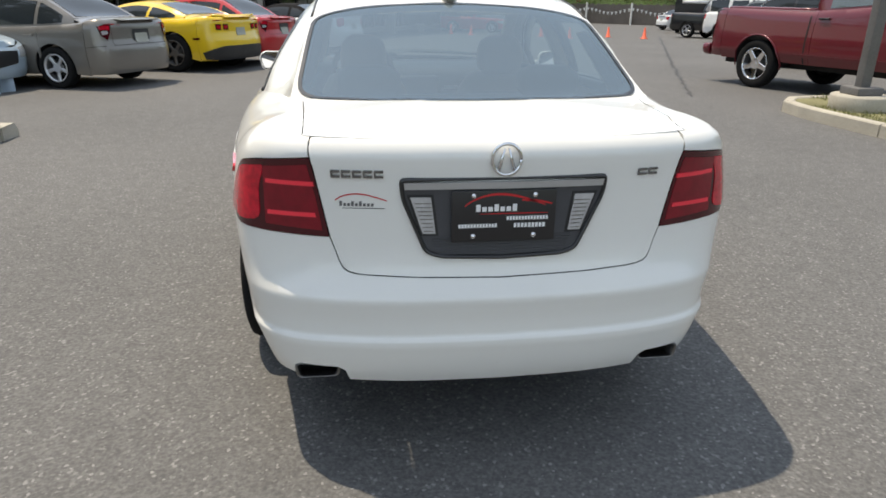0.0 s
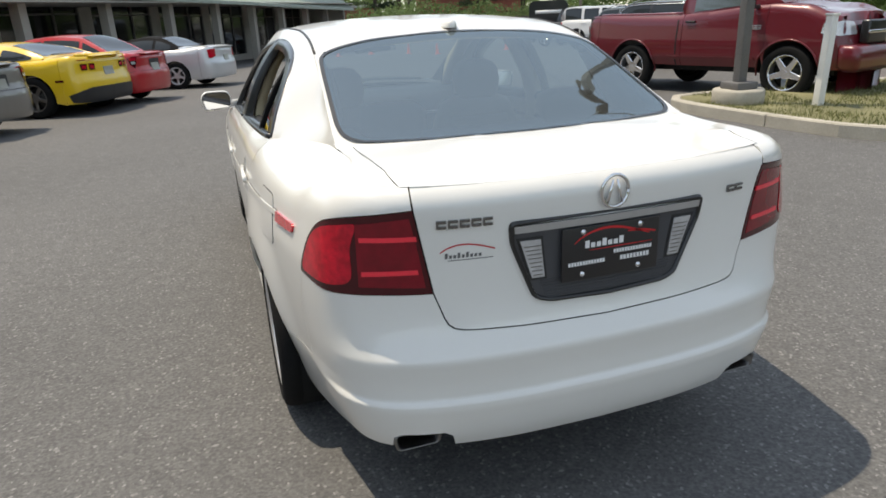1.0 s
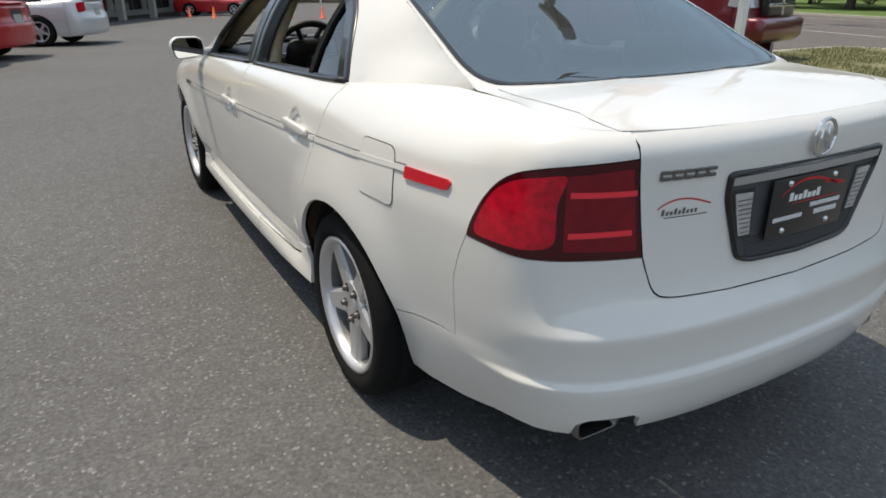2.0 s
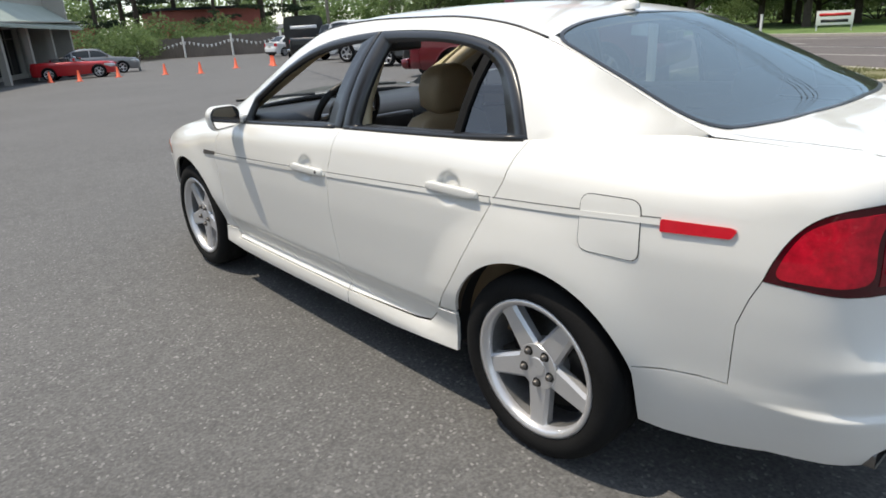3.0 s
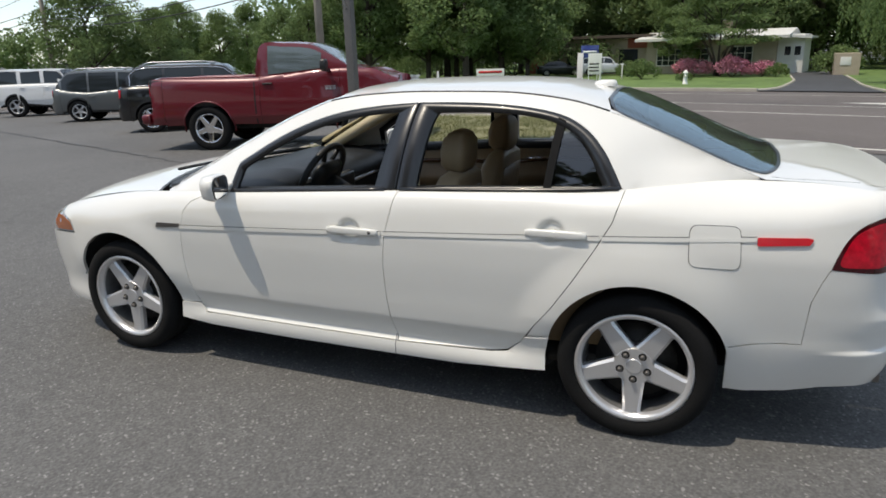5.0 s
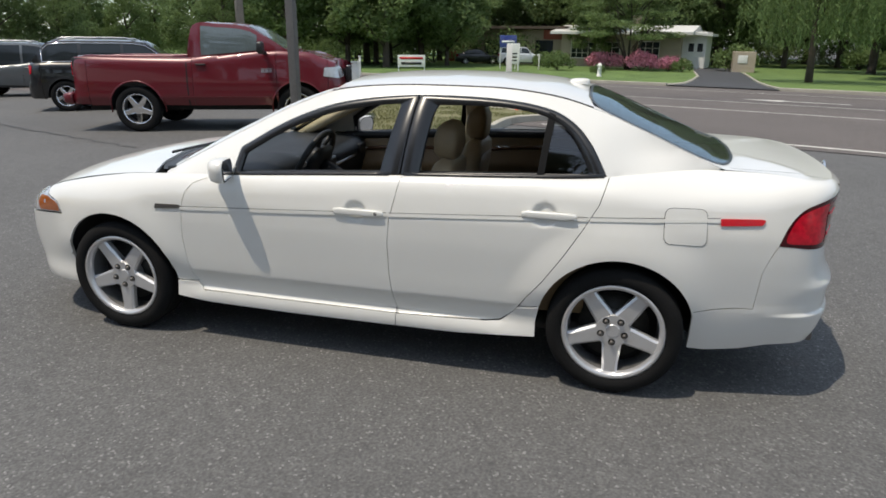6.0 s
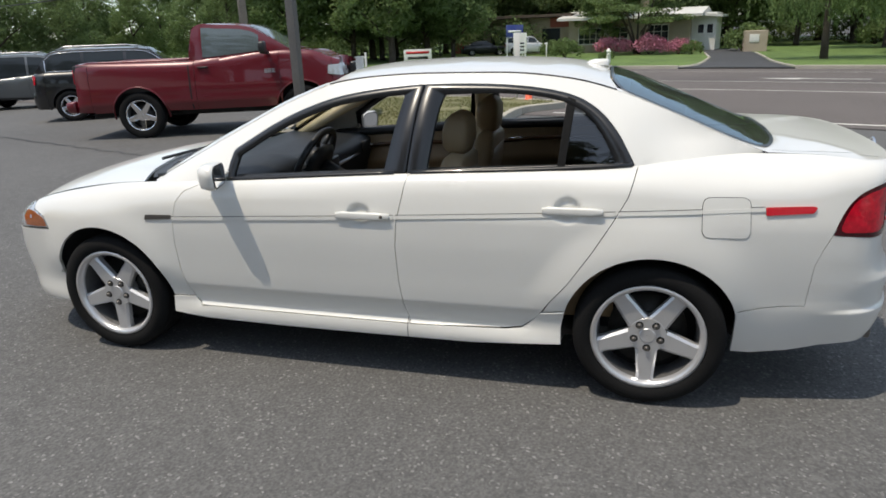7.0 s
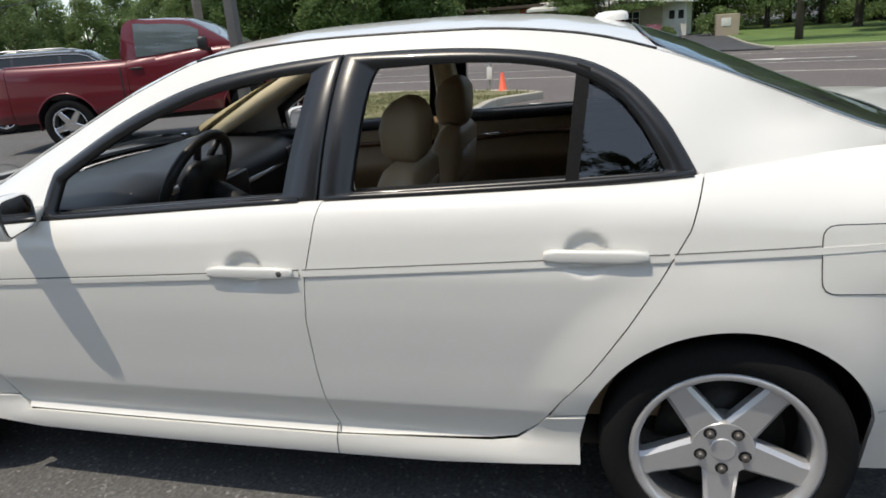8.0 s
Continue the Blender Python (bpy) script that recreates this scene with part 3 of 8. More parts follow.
    star.free()
    spoke_me.shade_smooth()
    spoke_me.set_sharp_from_angle(angle=radians(24))
    spoke_me.materials.append(metal)
    for k in range(spokes):
        ob = new("spoke", spoke_me)
        ob.parent = w
        ob.rotation_euler = (math.pi + 2 * math.pi * k / spokes, 0, 0)
    if nuts:
        bm = bmesh.new()
        lathe(bm, [(0.0105, 0), (0.0105, side * 0.012), (0.006, side * 0.016), (0.001, side * 0.016)], 8)
        # flat dark discs on the hub paint the shade of the nut holes
        hole = bmesh.new()
        lathe(hole, [(0.017, 0), (0.001, side * 0.0008)], 16)
        nut_me, hole_me = bpy.data.meshes.new("wheel_nut"), bpy.data.meshes.new("nut_recess")
        for b, me, mt in ((bm, nut_me, M["iron"]), (hole, hole_me, M["dark"])):
            b.to_mesh(me)
            b.free()
            me.shade_smooth()
            me.materials.append(mt)
        for k in range(5):
            a = math.pi / 2 * 3 + math.pi / 5 + 2 * math.pi * k / 5 + math.pi / 5
            for nm, me, off in (("nut_recess", hole_me, 0.0005), ("wheel_nut", nut_me, 0.001)):
                ob = new(nm, me)
                ob.parent = w
                ob.location = (face + side * (off - 0.004), 0.058 * math.cos(a), 0.058 * math.sin(a))
    return w


# ---------------------------------------------------------------- the white sedan
DOOR_CREASE = smooth_table([(0.0, 0.0), (0.284, 0.0), (0.294, 0.008), (0.308, 0.020), (0.345, 0.015), (0.398, 0.004), (0.414, -0.002), (0.47, -0.002), (0.58, 0.0), (2.0, 0.0)])
BUMPER_LEDGE = smooth_table([(0.0, 0.0), (0.30, 0.0), (0.42, -0.005), (0.445, -0.008), (0.4475, -0.008), (0.4545, 0.003), (0.462, 0.006), (0.50, 0.004), (0.56, 0.0), (2.0, 0.0)])
TL = CarShape(
    plan=[(0, -2.392), (-0.28, -2.382), (-0.50, -2.350), (-0.655, -2.296), (-0.755, -2.205), (-0.800, -2.08), (-0.824, -1.95), (-0.855, -1.75), (-0.884, -1.5), (-0.90, -1.2), (-0.913, -0.7), (-0.917, -0.1), (-0.914, 0.5), (-0.904, 1.0), (-0.888, 1.4), (-0.855, 1.72), (-0.79, 1.98), (-0.68, 2.14), (-0.48, 2.26), (-0.25, 2.33), (0, 2.36)],
    belt=[(-2.40, 1.046), (-2.3, 1.053), (-2.0, 1.072), (-1.75, 1.078), (-1.5, 1.066), (-1.28, 1.045), (-0.23, 0.998), (0.58, 0.952), (0.9, 0.935), (1.2, 0.915), (1.6, 0.865), (1.9, 0.80), (2.1, 0.745), (2.25, 0.70), (2.36, 0.66)],
    tuck=[(-2.40, 0.03), (-2.30, 0.05), (-2.15, 0.11), (-1.95, 0.165), (-1.75, 0.176), (-1.5, 0.120), (-1.28, 0.072), (-0.8, 0.058), (-0.2, 0.05), (0.58, 0.05), (0.9, 0.06), (1.2, 0.10), (1.6, 0.13), (2.0, 0.12), (2.36, 0.08)],
    shoulder=[(-2.40, 0.03), (-2.3, 0.05), (-2.1, 0.10), (-1.9, 0.14), (-1.6, 0.15), (-1.28, 0.11), (-0.2, 0.09), (0.58, 0.09), (0.9, 0.10), (1.3, 0.13), (1.9, 0.12), (2.36, 0.06)],
    centre=[(-2.40, 1.03), (-2.335, 1.041), (-2.31, 1.056), (-2.25, 1.071), (-2.15, 1.083), (-2.0, 1.088), (-1.88, 1.093), (-1.7, 1.161), (-1.45, 1.268), (-1.17, 1.378), (-1.0, 1.418), (-0.8, 1.441), (-0.45, 1.452), (-0.15, 1.448), (0.1, 1.428), (0.3, 1.384), (0.6, 1.266), (0.9, 1.122), (1.13, 0.994), (1.2, 0.978), (1.5, 0.948), (1.8, 0.888), (2.05, 0.812), (2.25, 0.722), (2.36, 0.66)],
    rail=[(-1.80, 0.637, 1.0785), (-1.7, 0.630, 1.116), (-1.45, 0.608, 1.225), (-1.2, 0.588, 1.325), (-1.0, 0.578, 1.378), (-0.7, 0.575, 1.408), (-0.35, 0.578, 1.411), (-0.05, 0.592, 1.398), (0.1, 0.602, 1.378), (0.3, 0.622, 1.310), (0.6, 0.658, 1.170), (0.85, 0.696, 1.044), (1.05, 0.738, 0.940)],
    side=[(0.15, 0.085), (0.195, 0.056), (0.220, 0.041), (0.25, 0.034), (0.275, 0.035), (0.292, 0.037), (0.312, 0.040), (0.38, 0.034), (0.43, 0.027), (0.50, 0.019), (0.62, 0.007), (0.72, 0.001), (0.80, 0.0), (0.86, 0.007), (0.95, 0.023), (1.08, 0.04)],
    rear=[(0.20, 0.10), (0.27, 0.058), (0.33, 0.028), (0.40, 0.008), (0.435, 0.001), (0.4475, 0.001), (0.4545, 0.0095), (0.462, 0.0135), (0.50, 0.012), (0.55, 0.005), (0.575, 0.001), (0.586, 0.002), (0.594, 0.0065), (0.602, 0.011), (0.625, 0.024), (0.650, 0.035), (0.70, 0.047), (0.75, 0.051), (0.80, 0.051), (0.95, 0.044), (1.01, 0.036), (1.06, 0.04)],
    front=[(0.15, 0.12), (0.22, 0.05), (0.35, 0.02), (0.50, 0.0), (0.62, 0.03), (0.75, 0.08), (1.1, 0.2)], deck=1.090)

HUB_Y, HUB_Z, ARCH_R = 1.37, 0.32, 0.362


def body_line(y):
    """Height of the crease along the doors."""
    return 0.823 - 0.0475 * y if y > -1.8 else 0.9085


def white_sedan():
    car = thing("sedan", "pearl white four-door sedan with silver alloy wheels, windows open", "car", pose(0, 0, 0))
    s = TL
    W = M["pearl"]
    rear_arch = arch(-HUB_Y, HUB_Z + 0.005, ARCH_R, 198, -10, 48)
    front_arch = arch(HUB_Y, HUB_Z + 0.005, ARCH_R + 0.010, 190, -14, 48)
    mid = [(-0.300, 0.292), (-0.280, 0.37), (-0.265, 0.52), (-0.262, 0.68), (-0.275, 0.80), (-0.300, 0.90), (-0.330, 1.2)]
    front_edge = [(0.840, 0.292), (0.872, 0.335), (0.892, 0.39), (0.908, 0.48), (0.915, 0.62), (0.900, 0.76), (0.870, 0.85), (0.825, 0.900), (0.755, 0.926), (0.70, 1.2)]
    rear_edge = [(-0.76, 0.303), (-0.83, 0.314), (-0.895, 0.37), (-0.955, 0.46), (-1.03, 0.555), (-1.12, 0.69), (-1.20, 0.82), (-1.262, 0.93), (-1.300, 1.2)]
    lamp_line = [(-2.035, 0.788), (-2.052, 0.838), (-2.080, 0.893), (-2.118, 0.936), (-2.165, 0.962), (-2.22, 0.976), (("r", 0.685), 0.986), (("r", 0.556), 0.998)]
    lamp_in = [(("r", 0.535), 0.88), (("r", 0.513), 0.762)]
    lamp_low = [(("r", 0.60), 0.764), (("r", 0.70), 0.768), (-2.20, 0.772)]
    bump_side = [(-1.975, 0.482), (-1.98, 0.58), (-1.985, 0.66), (-2.01, 0.735), (-2.035, 0.788)]
    lamp_line = [(("u", float(u)), float(z)) for u, z in catmull([(s.u_side(a) if not isinstance(a, tuple) else s.u_rear(a[1]), z) for a, z in lamp_line], 4)]
    clipz = lambda pts: [(a, min(z, s.belt(a) if not isinstance(a, tuple) else s.top(a[1] if a[0] == "u" else s.u_rear(a[1])))) for a, z in pts]
    doors = {}
    cups = [(s.u_side(-0.0965), 0.823), (s.u_side(-1.0215), 0.873)]

    def dished(u, v):
        """The door skin, pressed in behind the handles and stepped along the crease."""
        x, y, z = s.body(u, v)
        for cu, cv in cups:
            rho = math.hypot((u - cu) / 0.060, (v - cv) / 0.054)
            if rho < 1:
                k = min(1, (1 - rho) / 0.24)
                x += 0.015 * k * k * (3 - 2 * k)
        return (x, y, z)

    for side, fine in ((1, 0.0095), (-1, 0.02)):
        bm = bmesh.new()
        side_panel(bm, s, clipz(mid + front_edge[::-1]), side, du=fine, dv=fine, fn=dished)
        fd = part("front_door", bm, W, car)
        bm = bmesh.new()
        side_panel(bm, s, clipz(rear_edge + mid[::-1]), side, du=fine, dv=fine, fn=dished)
        rd = part("rear_door", bm, W, car)
        doors[side] = (fd, rd)
        # fender with the wheel arch cut out
        bm = bmesh.new()
        side_panel(bm, s, clipz([(0.876, 0.3395), (0.8935, 0.392)] + front_edge[3:] + [(1.0, 0.931), (1.3, 0.905), (1.6, 0.86), (1.80, 0.82), (1.90, 0.79), (1.86, 0.755), (1.765, 0.725), (1.742, 0.665), (1.718, 0.50)] + [p for p in front_arch[::-1] if p[1] > (0.39 if p[0] > 1.2 else 0.339)] + [(1.000, 0.339), (0.96, 0.339)]), side, du=0.04, dv=0.03)
        part("front_fender", bm, W, car)
        # rear quarter
        bm = bmesh.new()
        top = [(-1.4, 1.2), (-1.6, 1.2), (-1.75, 1.2), (-1.9, 1.2), (-2.05, 1.2), (-2.2, 1.2), (("r", 0.70), 1.2), (("r", 0.66), 1.2), (("r", 0.61), 1.2), (("r", 0.564), 1.2)]
        q = [(-0.921, 0.404)] + rear_edge[3:] + top + lamp_line[::-1] + bump_side[::-1][1:] + [(-1.90, 0.483), (-1.80, 0.472), (-1.72, 0.456)] + [p for p in rear_arch if p[1] > 0.425] + [(-1.022, 0.418)]
        side_panel(bm, s, clipz(q), side, du=0.03, dv=0.022)
        part("quarter_panel", bm, W, car)
        # sill
        bm = bmesh.new()
        sill = [(1.004, 0.245), (0.999, 0.334), (0.95, 0.3350), (0.8735, 0.3350), (0.840, 0.289), (-0.29, 0.289), (-0.76, 0.300), (-0.828, 0.310), (-0.891, 0.367), (-0.913, 0.398), (-1.020, 0.412), (-1.004, 0.33), (-1.006, 0.250), (-0.6, 0.226), (0.3, 0.222), (0.8, 0.226)]
        side_panel(bm, s, sill, side, lift=0.004, dv=0.03)
        part("sill", bm, W, car)
        bm = bmesh.new()
        side_panel(bm, s, [(-0.2925, 0.228), (-0.2925, 0.32), (-0.2895, 0.32), (-0.2895, 0.228)], side, gap=0, lift=0.0052, thick=0)
        part("sill_joint", bm, M["dark"], car)
        # tail lamp: housing, bright corner and two bars
        lamp = lamp_line + lamp_in + lamp_low
        bm = bmesh.new()
        side_panel(bm, s, lamp, side, gap=0.0012, lift=0.001, du=0.03, dv=0.03)
        tl = part("tail_lamp", bm, M["deep_red"], car, "dark red tail lamp lens with two bright bars")
        bm = bmesh.new()
        corner = rounded([(s.u_side(-2.054), 0.80), (s.u_side(-2.074), 0.86), (s.u_side(-2.106), 0.917), (s.u_side(-2.165), 0.950), (s.u_rear(0.725), 0.962), (s.u_rear(0.700), 0.965), (s.u_rear(0.722), 0.90), (s.u_rear(0.718), 0.82), (s.u_rear(0.73), 0.80), (s.u_side(-2.20), 0.795)], 0.03)
        side_panel(bm, s, [(("u", u), z) for u, z in corner], side, gap=0, lift=0.003, du=0.03, dv=0.03, thick=0.003)
        part("corner_reflector", bm, M["red_lens"], tl, "bright red corner reflector")
        bm = bmesh.new()
        side_panel(bm, s, [(("r", 0.706), 0.792), (("r", 0.706), 0.963), (("r", 0.566), 0.978), (("r", 0.547), 0.88), (("r", 0.532), 0.782)], side, gap=0, lift=0.0025, du=0.04, dv=0.04, thick=0.002)
        part("inner_lens", bm, M["mid_red"], tl, "dark crimson inner lens")
        for z in (0.915, 0.822):
            bm = bmesh.new()
            side_panel(bm, s, [(("r", 0.698), z), (("r", 0.698), z + 0.013), (("r", 0.63), z + 0.013), (("r", 0.551), z + 0.013), (("r", 0.549), z), (("r", 0.63), z)], side, gap=0, lift=0.005, thick=0.005)
            part("light_bar", bm, M["glow_red"], tl, "bright red light bar")
        # side marker, fuel flap, crease, small fender strip
        bm = bmesh.new()
        side_panel(bm, s, rounded([(-1.782, 0.868), (-1.782, 0.900), (-1.955, 0.903), (-1.968, 0.897), (-1.955, 0.876)], 0.006), side, gap=0, lift=0.007, thick=0.01, du=0.03, dv=0.02)
        part("side_marker", bm, M["bright_red"], car, "red side marker strip")
        bm = bmesh.new()
        side_panel(bm, s, [(1.065, 0.752), (1.055, 0.778), (0.905, 0.782), (0.905, 0.764)], side, gap=0, lift=0.006, thick=0.008)
        part("fender_strip", bm, M["iron"], car, "grey fender strip")
        # crease along the doors: raised half-round moulding; grey strip above paints the groove's shade
        cuts = {"front_door": (0.905, -0.262), "rear_door": (-0.272, -1.215), "quarter": (-1.225, -1.78)}
        for nm, (ya, yb) in cuts.items():
            ys = [ya + (yb - ya) * k / 14 for k in range(15)]
            for tag, dz0, dz1, lift in (("side_moulding", -0.024, -0.009, 0.0045), ("moulding_seal", -0.0075, -0.0045, 0.0012)):
                bm = bmesh.new()
                pts = [(y, body_line(y) + dz0) for y in ys] + [(y, body_line(y) + dz1) for y in ys[::-1]]
                side_panel(bm, s, pts, side, gap=0, lift=lift, thick=0.006, du=0.08, dv=0.016)
                part(tag, bm, W if tag == "side_moulding" else M["gasket"], fd if nm == "front_door" else rd if nm == "rear_door" else car)
        if side == 1:
            ring = rounded([(-1.548, 0.778), (-1.545, 0.938), (-1.726, 0.938), (-1.733, 0.772)], 0.035)
            bm = bmesh.new()
            side_panel(bm, s, ring, side, gap=0, lift=0.0012, thick=0.002, du=0.03, dv=0.03)
            flap_gap = part("fuel_flap_gap", bm, M["dark"], car)
            bm = bmesh.new()
            side_panel(bm, s, ring, side, gap=0.0022, lift=0.0026, thick=0.002, du=0.03, dv=0.03)
            part("fuel_flap", bm, W, car, "white fuel filler flap")
        # door handles with their finger cups
        for door, ya, yb, z in ((fd, 0.012, -0.245, 0.823), (rd, -0.918, -1.165, 0.873)):
            ym = (ya + yb) / 2 + 0.02
            bm = bmesh.new()
            x = s.body(s.u_side(ym), z)[0] * side
            o = -1 if x < 0 else 1
            prof = [(ya, z + 0.010), (ya - 0.03, z + 0.016), (yb + 0.05, z + 0.015), (yb, z + 0.012), (yb - 0.004, z - 0.010), (yb + 0.05, z - 0.018), (ya - 0.03, z - 0.017), (ya, z - 0.012)]
            mm = Matrix(((0, 0, o, x), (1, 0, 0, 0), (0, 1, 0, 0), (0, 0, 0, 1)))
            prism(bm, prof, -0.001, 0.016, mm, bevel=0.007)
            hd = part("door_handle", bm, W, door, "white pull handle")
            if door is fd:
                bm = bmesh.new()
                lathe(bm, [(0.008, x + o * 0.0155), (0.008, x + o * 0.0172), (0.001, x + o * 0.0172)], 14)
                bm.transform(Matrix.Translation((0, yb + 0.035, z)))
                part("lock", bm, M["iron"], hd)
        # front lamp at the corner
        bm = bmesh.new()
        side_panel(bm, s, [(1.745, 0.660), (1.768, 0.722), (1.862, 0.752), (1.905, 0.786), (1.98, s.belt(1.98) - 0.004), (2.06, s.belt(2.06) - 0.004), (2.14, s.belt(2.14) - 0.004), (2.2, s.belt(2.2) - 0.004), (("f", 0.45), 0.69), (("f", 0.45), 0.60), (("f", 0.62), 0.61), (1.98, 0.643)], side, gap=0.003)
        hl = part("headlamp", bm, M["lamp"], car)
        bm = bmesh.new()
        side_panel(bm, s, rounded([(1.756, 0.668), (1.774, 0.716), (1.862, 0.744), (1.935, 0.742), (1.950, 0.70), (1.940, 0.658)], 0.012, 3), side, gap=0, lift=0.003, thick=0.003)
        part("turn_signal", bm, M["amber"], hl, "amber turn signal lens")
    # bumpers
    rb, fb = bmesh.new(), bmesh.new()
    for side in (1, -1):
        low = [(-1.722, 0.252), (-1.80, 0.246), (-1.95, 0.257), (-2.08, 0.285), (-2.2, 0.292), (("r", 0.655), 0.290), (("r", 0.645), 0.332), (("r", 0.62), 0.345), (("r", 0.50), 0.345), (("r", 0.478), 0.330), (("r", 0.47), 0.287), (("r", 0.30), 0.283), (("r", 0.0), 0.281)]
        up = [(("r", 0.0), 0.640), (("r", 0.25), 0.645), (("r", 0.40), 0.6515), (("r", 0.435), 0.6545), (("r", 0.460), 0.6605), (("r", 0.476), 0.672), (("r", 0.486), 0.690), (("r", 0.494), 0.712), (("r", 0.513), 0.762)] + lamp_low + bump_side[::-1] + [(-1.90, 0.480), (-1.80, 0.469), (-1.716, 0.452)]
        side_panel(rb, s, low + up, side, gap=0.0009, du=0.045, dv=0.0065)
        side_panel(fb, s, [(("f", 0.0), 0.20), (("f", 0.4), 0.20), (2.1, 0.205), (1.9, 0.215), (1.742, 0.225), (1.742, 0.33), (1.710, 0.48), (1.735, 0.655), (1.97, 0.638), (("f", 0.62), 0.605), (("f", 0.45), 0.595), (("f", 0.0), 0.63)], side, gap=0.0015)
    bmesh.ops.remove_doubles(rb, verts=[v for v in rb.verts if abs(v.co.x) < 0.002], dist=0.001)
    part("rear_bumper", rb, W, car)
    part("front_bumper", fb, W, car)
    for side in (1, -1):
        # tail pipe in its opening
        bm = bmesh.new()
        cx = 0.560 * -side
        ring = rounded([(-0.085, -0.032), (0.085, -0.032), (0.095, 0.03), (-0.095, 0.03)], 0.018, 3)
        yb = s.body(s.u_rear(0.575), 0.31)[1] + 0.024
        for k, (d, sc) in enumerate(((0.16, 1.0), (-0.006, 1.0), (-0.010, 0.96), (-0.006, 0.86), (0.10, 0.84))):
            vs = [bm.verts.new((cx + px * sc * 0.78, yb + d, 0.310 + pz * sc * 0.85)) for px, pz in ring]
            if k:
                for i in range(len(vs)):
                    bm.faces.new((prev[i - 1], prev[i], vs[i], vs[i - 1]))
            prev = vs
        bmesh.ops.recalc_face_normals(bm, faces=bm.faces)
        part("tail_pipe", bm, M["pipe"], car, "dark steel rectangular tail pipe")
        bm = boxed(cx - 0.082, cx + 0.082, yb + 0.06, yb + 0.16, 0.272, 0.36, 0.01)
        part("pipe_recess", bm, M["dark"], car)
    # trunk: rear face and deck
    bm = bmesh.new()
    for side in (1, -1):
        face = [(("r", 0.0), 0.6425), (("r", 0.25), 0.6475), (("r", 0.40), 0.654), (("r", 0.433), 0.657), (("r", 0.458), 0.663), (("r", 0.474), 0.674), (("r", 0.484), 0.691), (("r", 0.492), 0.712), (("r", 0.511), 0.764), (("r", 0.533), 0.88), (("r", 0.5545), 1.0), (("r", 0.5625), 1.2), (("r", 0.4), 1.2), (("r", 0.2), 1.2), (("r", 0.0), 1.2)]
        poly = [(s.u_rear(a[1]), s.v(s.u_rear(a[1]), z)) for a, z in face]
        poly = [(u, v) if u < 1e-4 else (u - 0.001, v) for u, v in poly]
        sheet(bm, poly, s.body, 0.05, 0.03, side, thick=0)
    bmesh.ops.remove_doubles(bm, verts=bm.verts, dist=0.0008)
    trunk = part("trunk_lid", bm, W, car)
    bm = bmesh.new()

    def deck_edge(y):
        return abs(s.edge(y)[0])

    def lip(x):
        return s.body(s.u_rear(x), 9)[1] - 0.0002

    lid = [(-0.563, -2.25), (-0.566, -2.15), (-0.574, -2.0), (-0.582, -1.9), (-0.588, -1.82)]
    back = [(-0.562, lip(0.562))]
    rearline = [(x, lip(x)) for x in (0.5, 0.4, 0.3, 0.2, 0.1, 0.0, -0.1, -0.2, -0.3, -0.4, -0.5)]
    poly = back + lid + [(-0.50, -1.862), (-0.35, -1.892), (0, -1.910), (0.35, -1.892), (0.50, -1.862)] + [(-x, y) for x, y in lid[::-1]] + [(0.562, lip(0.562))] + rearline
    sheet(bm, poly, s.cover, 0.04, 0.025, 1, lift=0.0003, thick=0)
    part("trunk_deck", bm, W, trunk)
    # body beside the trunk deck and round the rear glass
    bm = bmesh.new()
    for side in (1, -1):
        rim = [s.body(s.u_side(-1.79) + (s.u_rear(0.564) - s.u_side(-1.79)) * k / 24, 9) for k in range(25)]
        outer_e = [(p[0] - 0.004, p[1]) if p[1] > -2.2 else (p[0] - 0.003, p[1] - 0.003) for p in rim]
        poly = outer_e + [(x - 0.003, y) for x, y in lid] + [(-0.503, -1.865), (-0.351, -1.895), (0, -1.913), (0, -1.86), (-0.35, -1.84), (-0.53, -1.79), (-0.585, -1.70), (-0.629, -1.70), (-0.634, -1.785)]
        sheet(bm, poly[::-1], s.cover, 0.03, 0.03, side, thick=0.0)
    part("rear_deck_surround", bm, W, car)
    # rear glass, roof, windscreen, hood
    def across(y0, y1, n=12, grow=0.0):
        l = [(-s.railx(y0 + (y1 - y0) * k / n) - grow, y0 + (y1 - y0) * k / n) for k in range(n + 1)]
        return l + [(-x, y) for x, y in l[::-1]]

    bm = bmesh.new()
    rg = [(-0.575, -1.20), (-0.592, -1.35), (-0.607, -1.55), (-0.618, -1.70), (-0.600, -1.775), (-0.54, -1.822), (-0.35, -1.866), (0, -1.886)]
    rg = rg + [(-x, y) for x, y in rg[-2::-1]] + [(0.4, -1.155), (0, -1.14), (-0.4, -1.155)]
    rg = rounded(rg, 0.09, 4)
    sheet(bm, shrink(rg, 0.004), s.cover, 0.06, 0.05, 1, lift=0.0015, thick=0)
    g = part("rear_window", bm, M["tint"], car, "dark tinted rear window reflecting the sky")
    bm = bmesh.new()
    inner = shrink(rg, 0.014)
    n = len(rg)
    if area(rg) < 0:
        rg2 = rg[::-1]
    else:
        rg2 = rg
    vo = [bm.verts.new(Vector(s.cover(*p)) + Vector((0, -0.002, 0.004))) for p in rg2]
    vi = [bm.verts.new(Vector(s.cover(*p)) + Vector((0, -0.002, 0.004))) for p in inner]
    for i in range(n):
        bm.faces.new((vo[i - 1], vo[i], vi[i], vi[i - 1]))
    bmesh.ops.recalc_face_normals(bm, faces=bm.faces)
    part("window_seal", bm, M["gloss"], g)
    bm = bmesh.new()
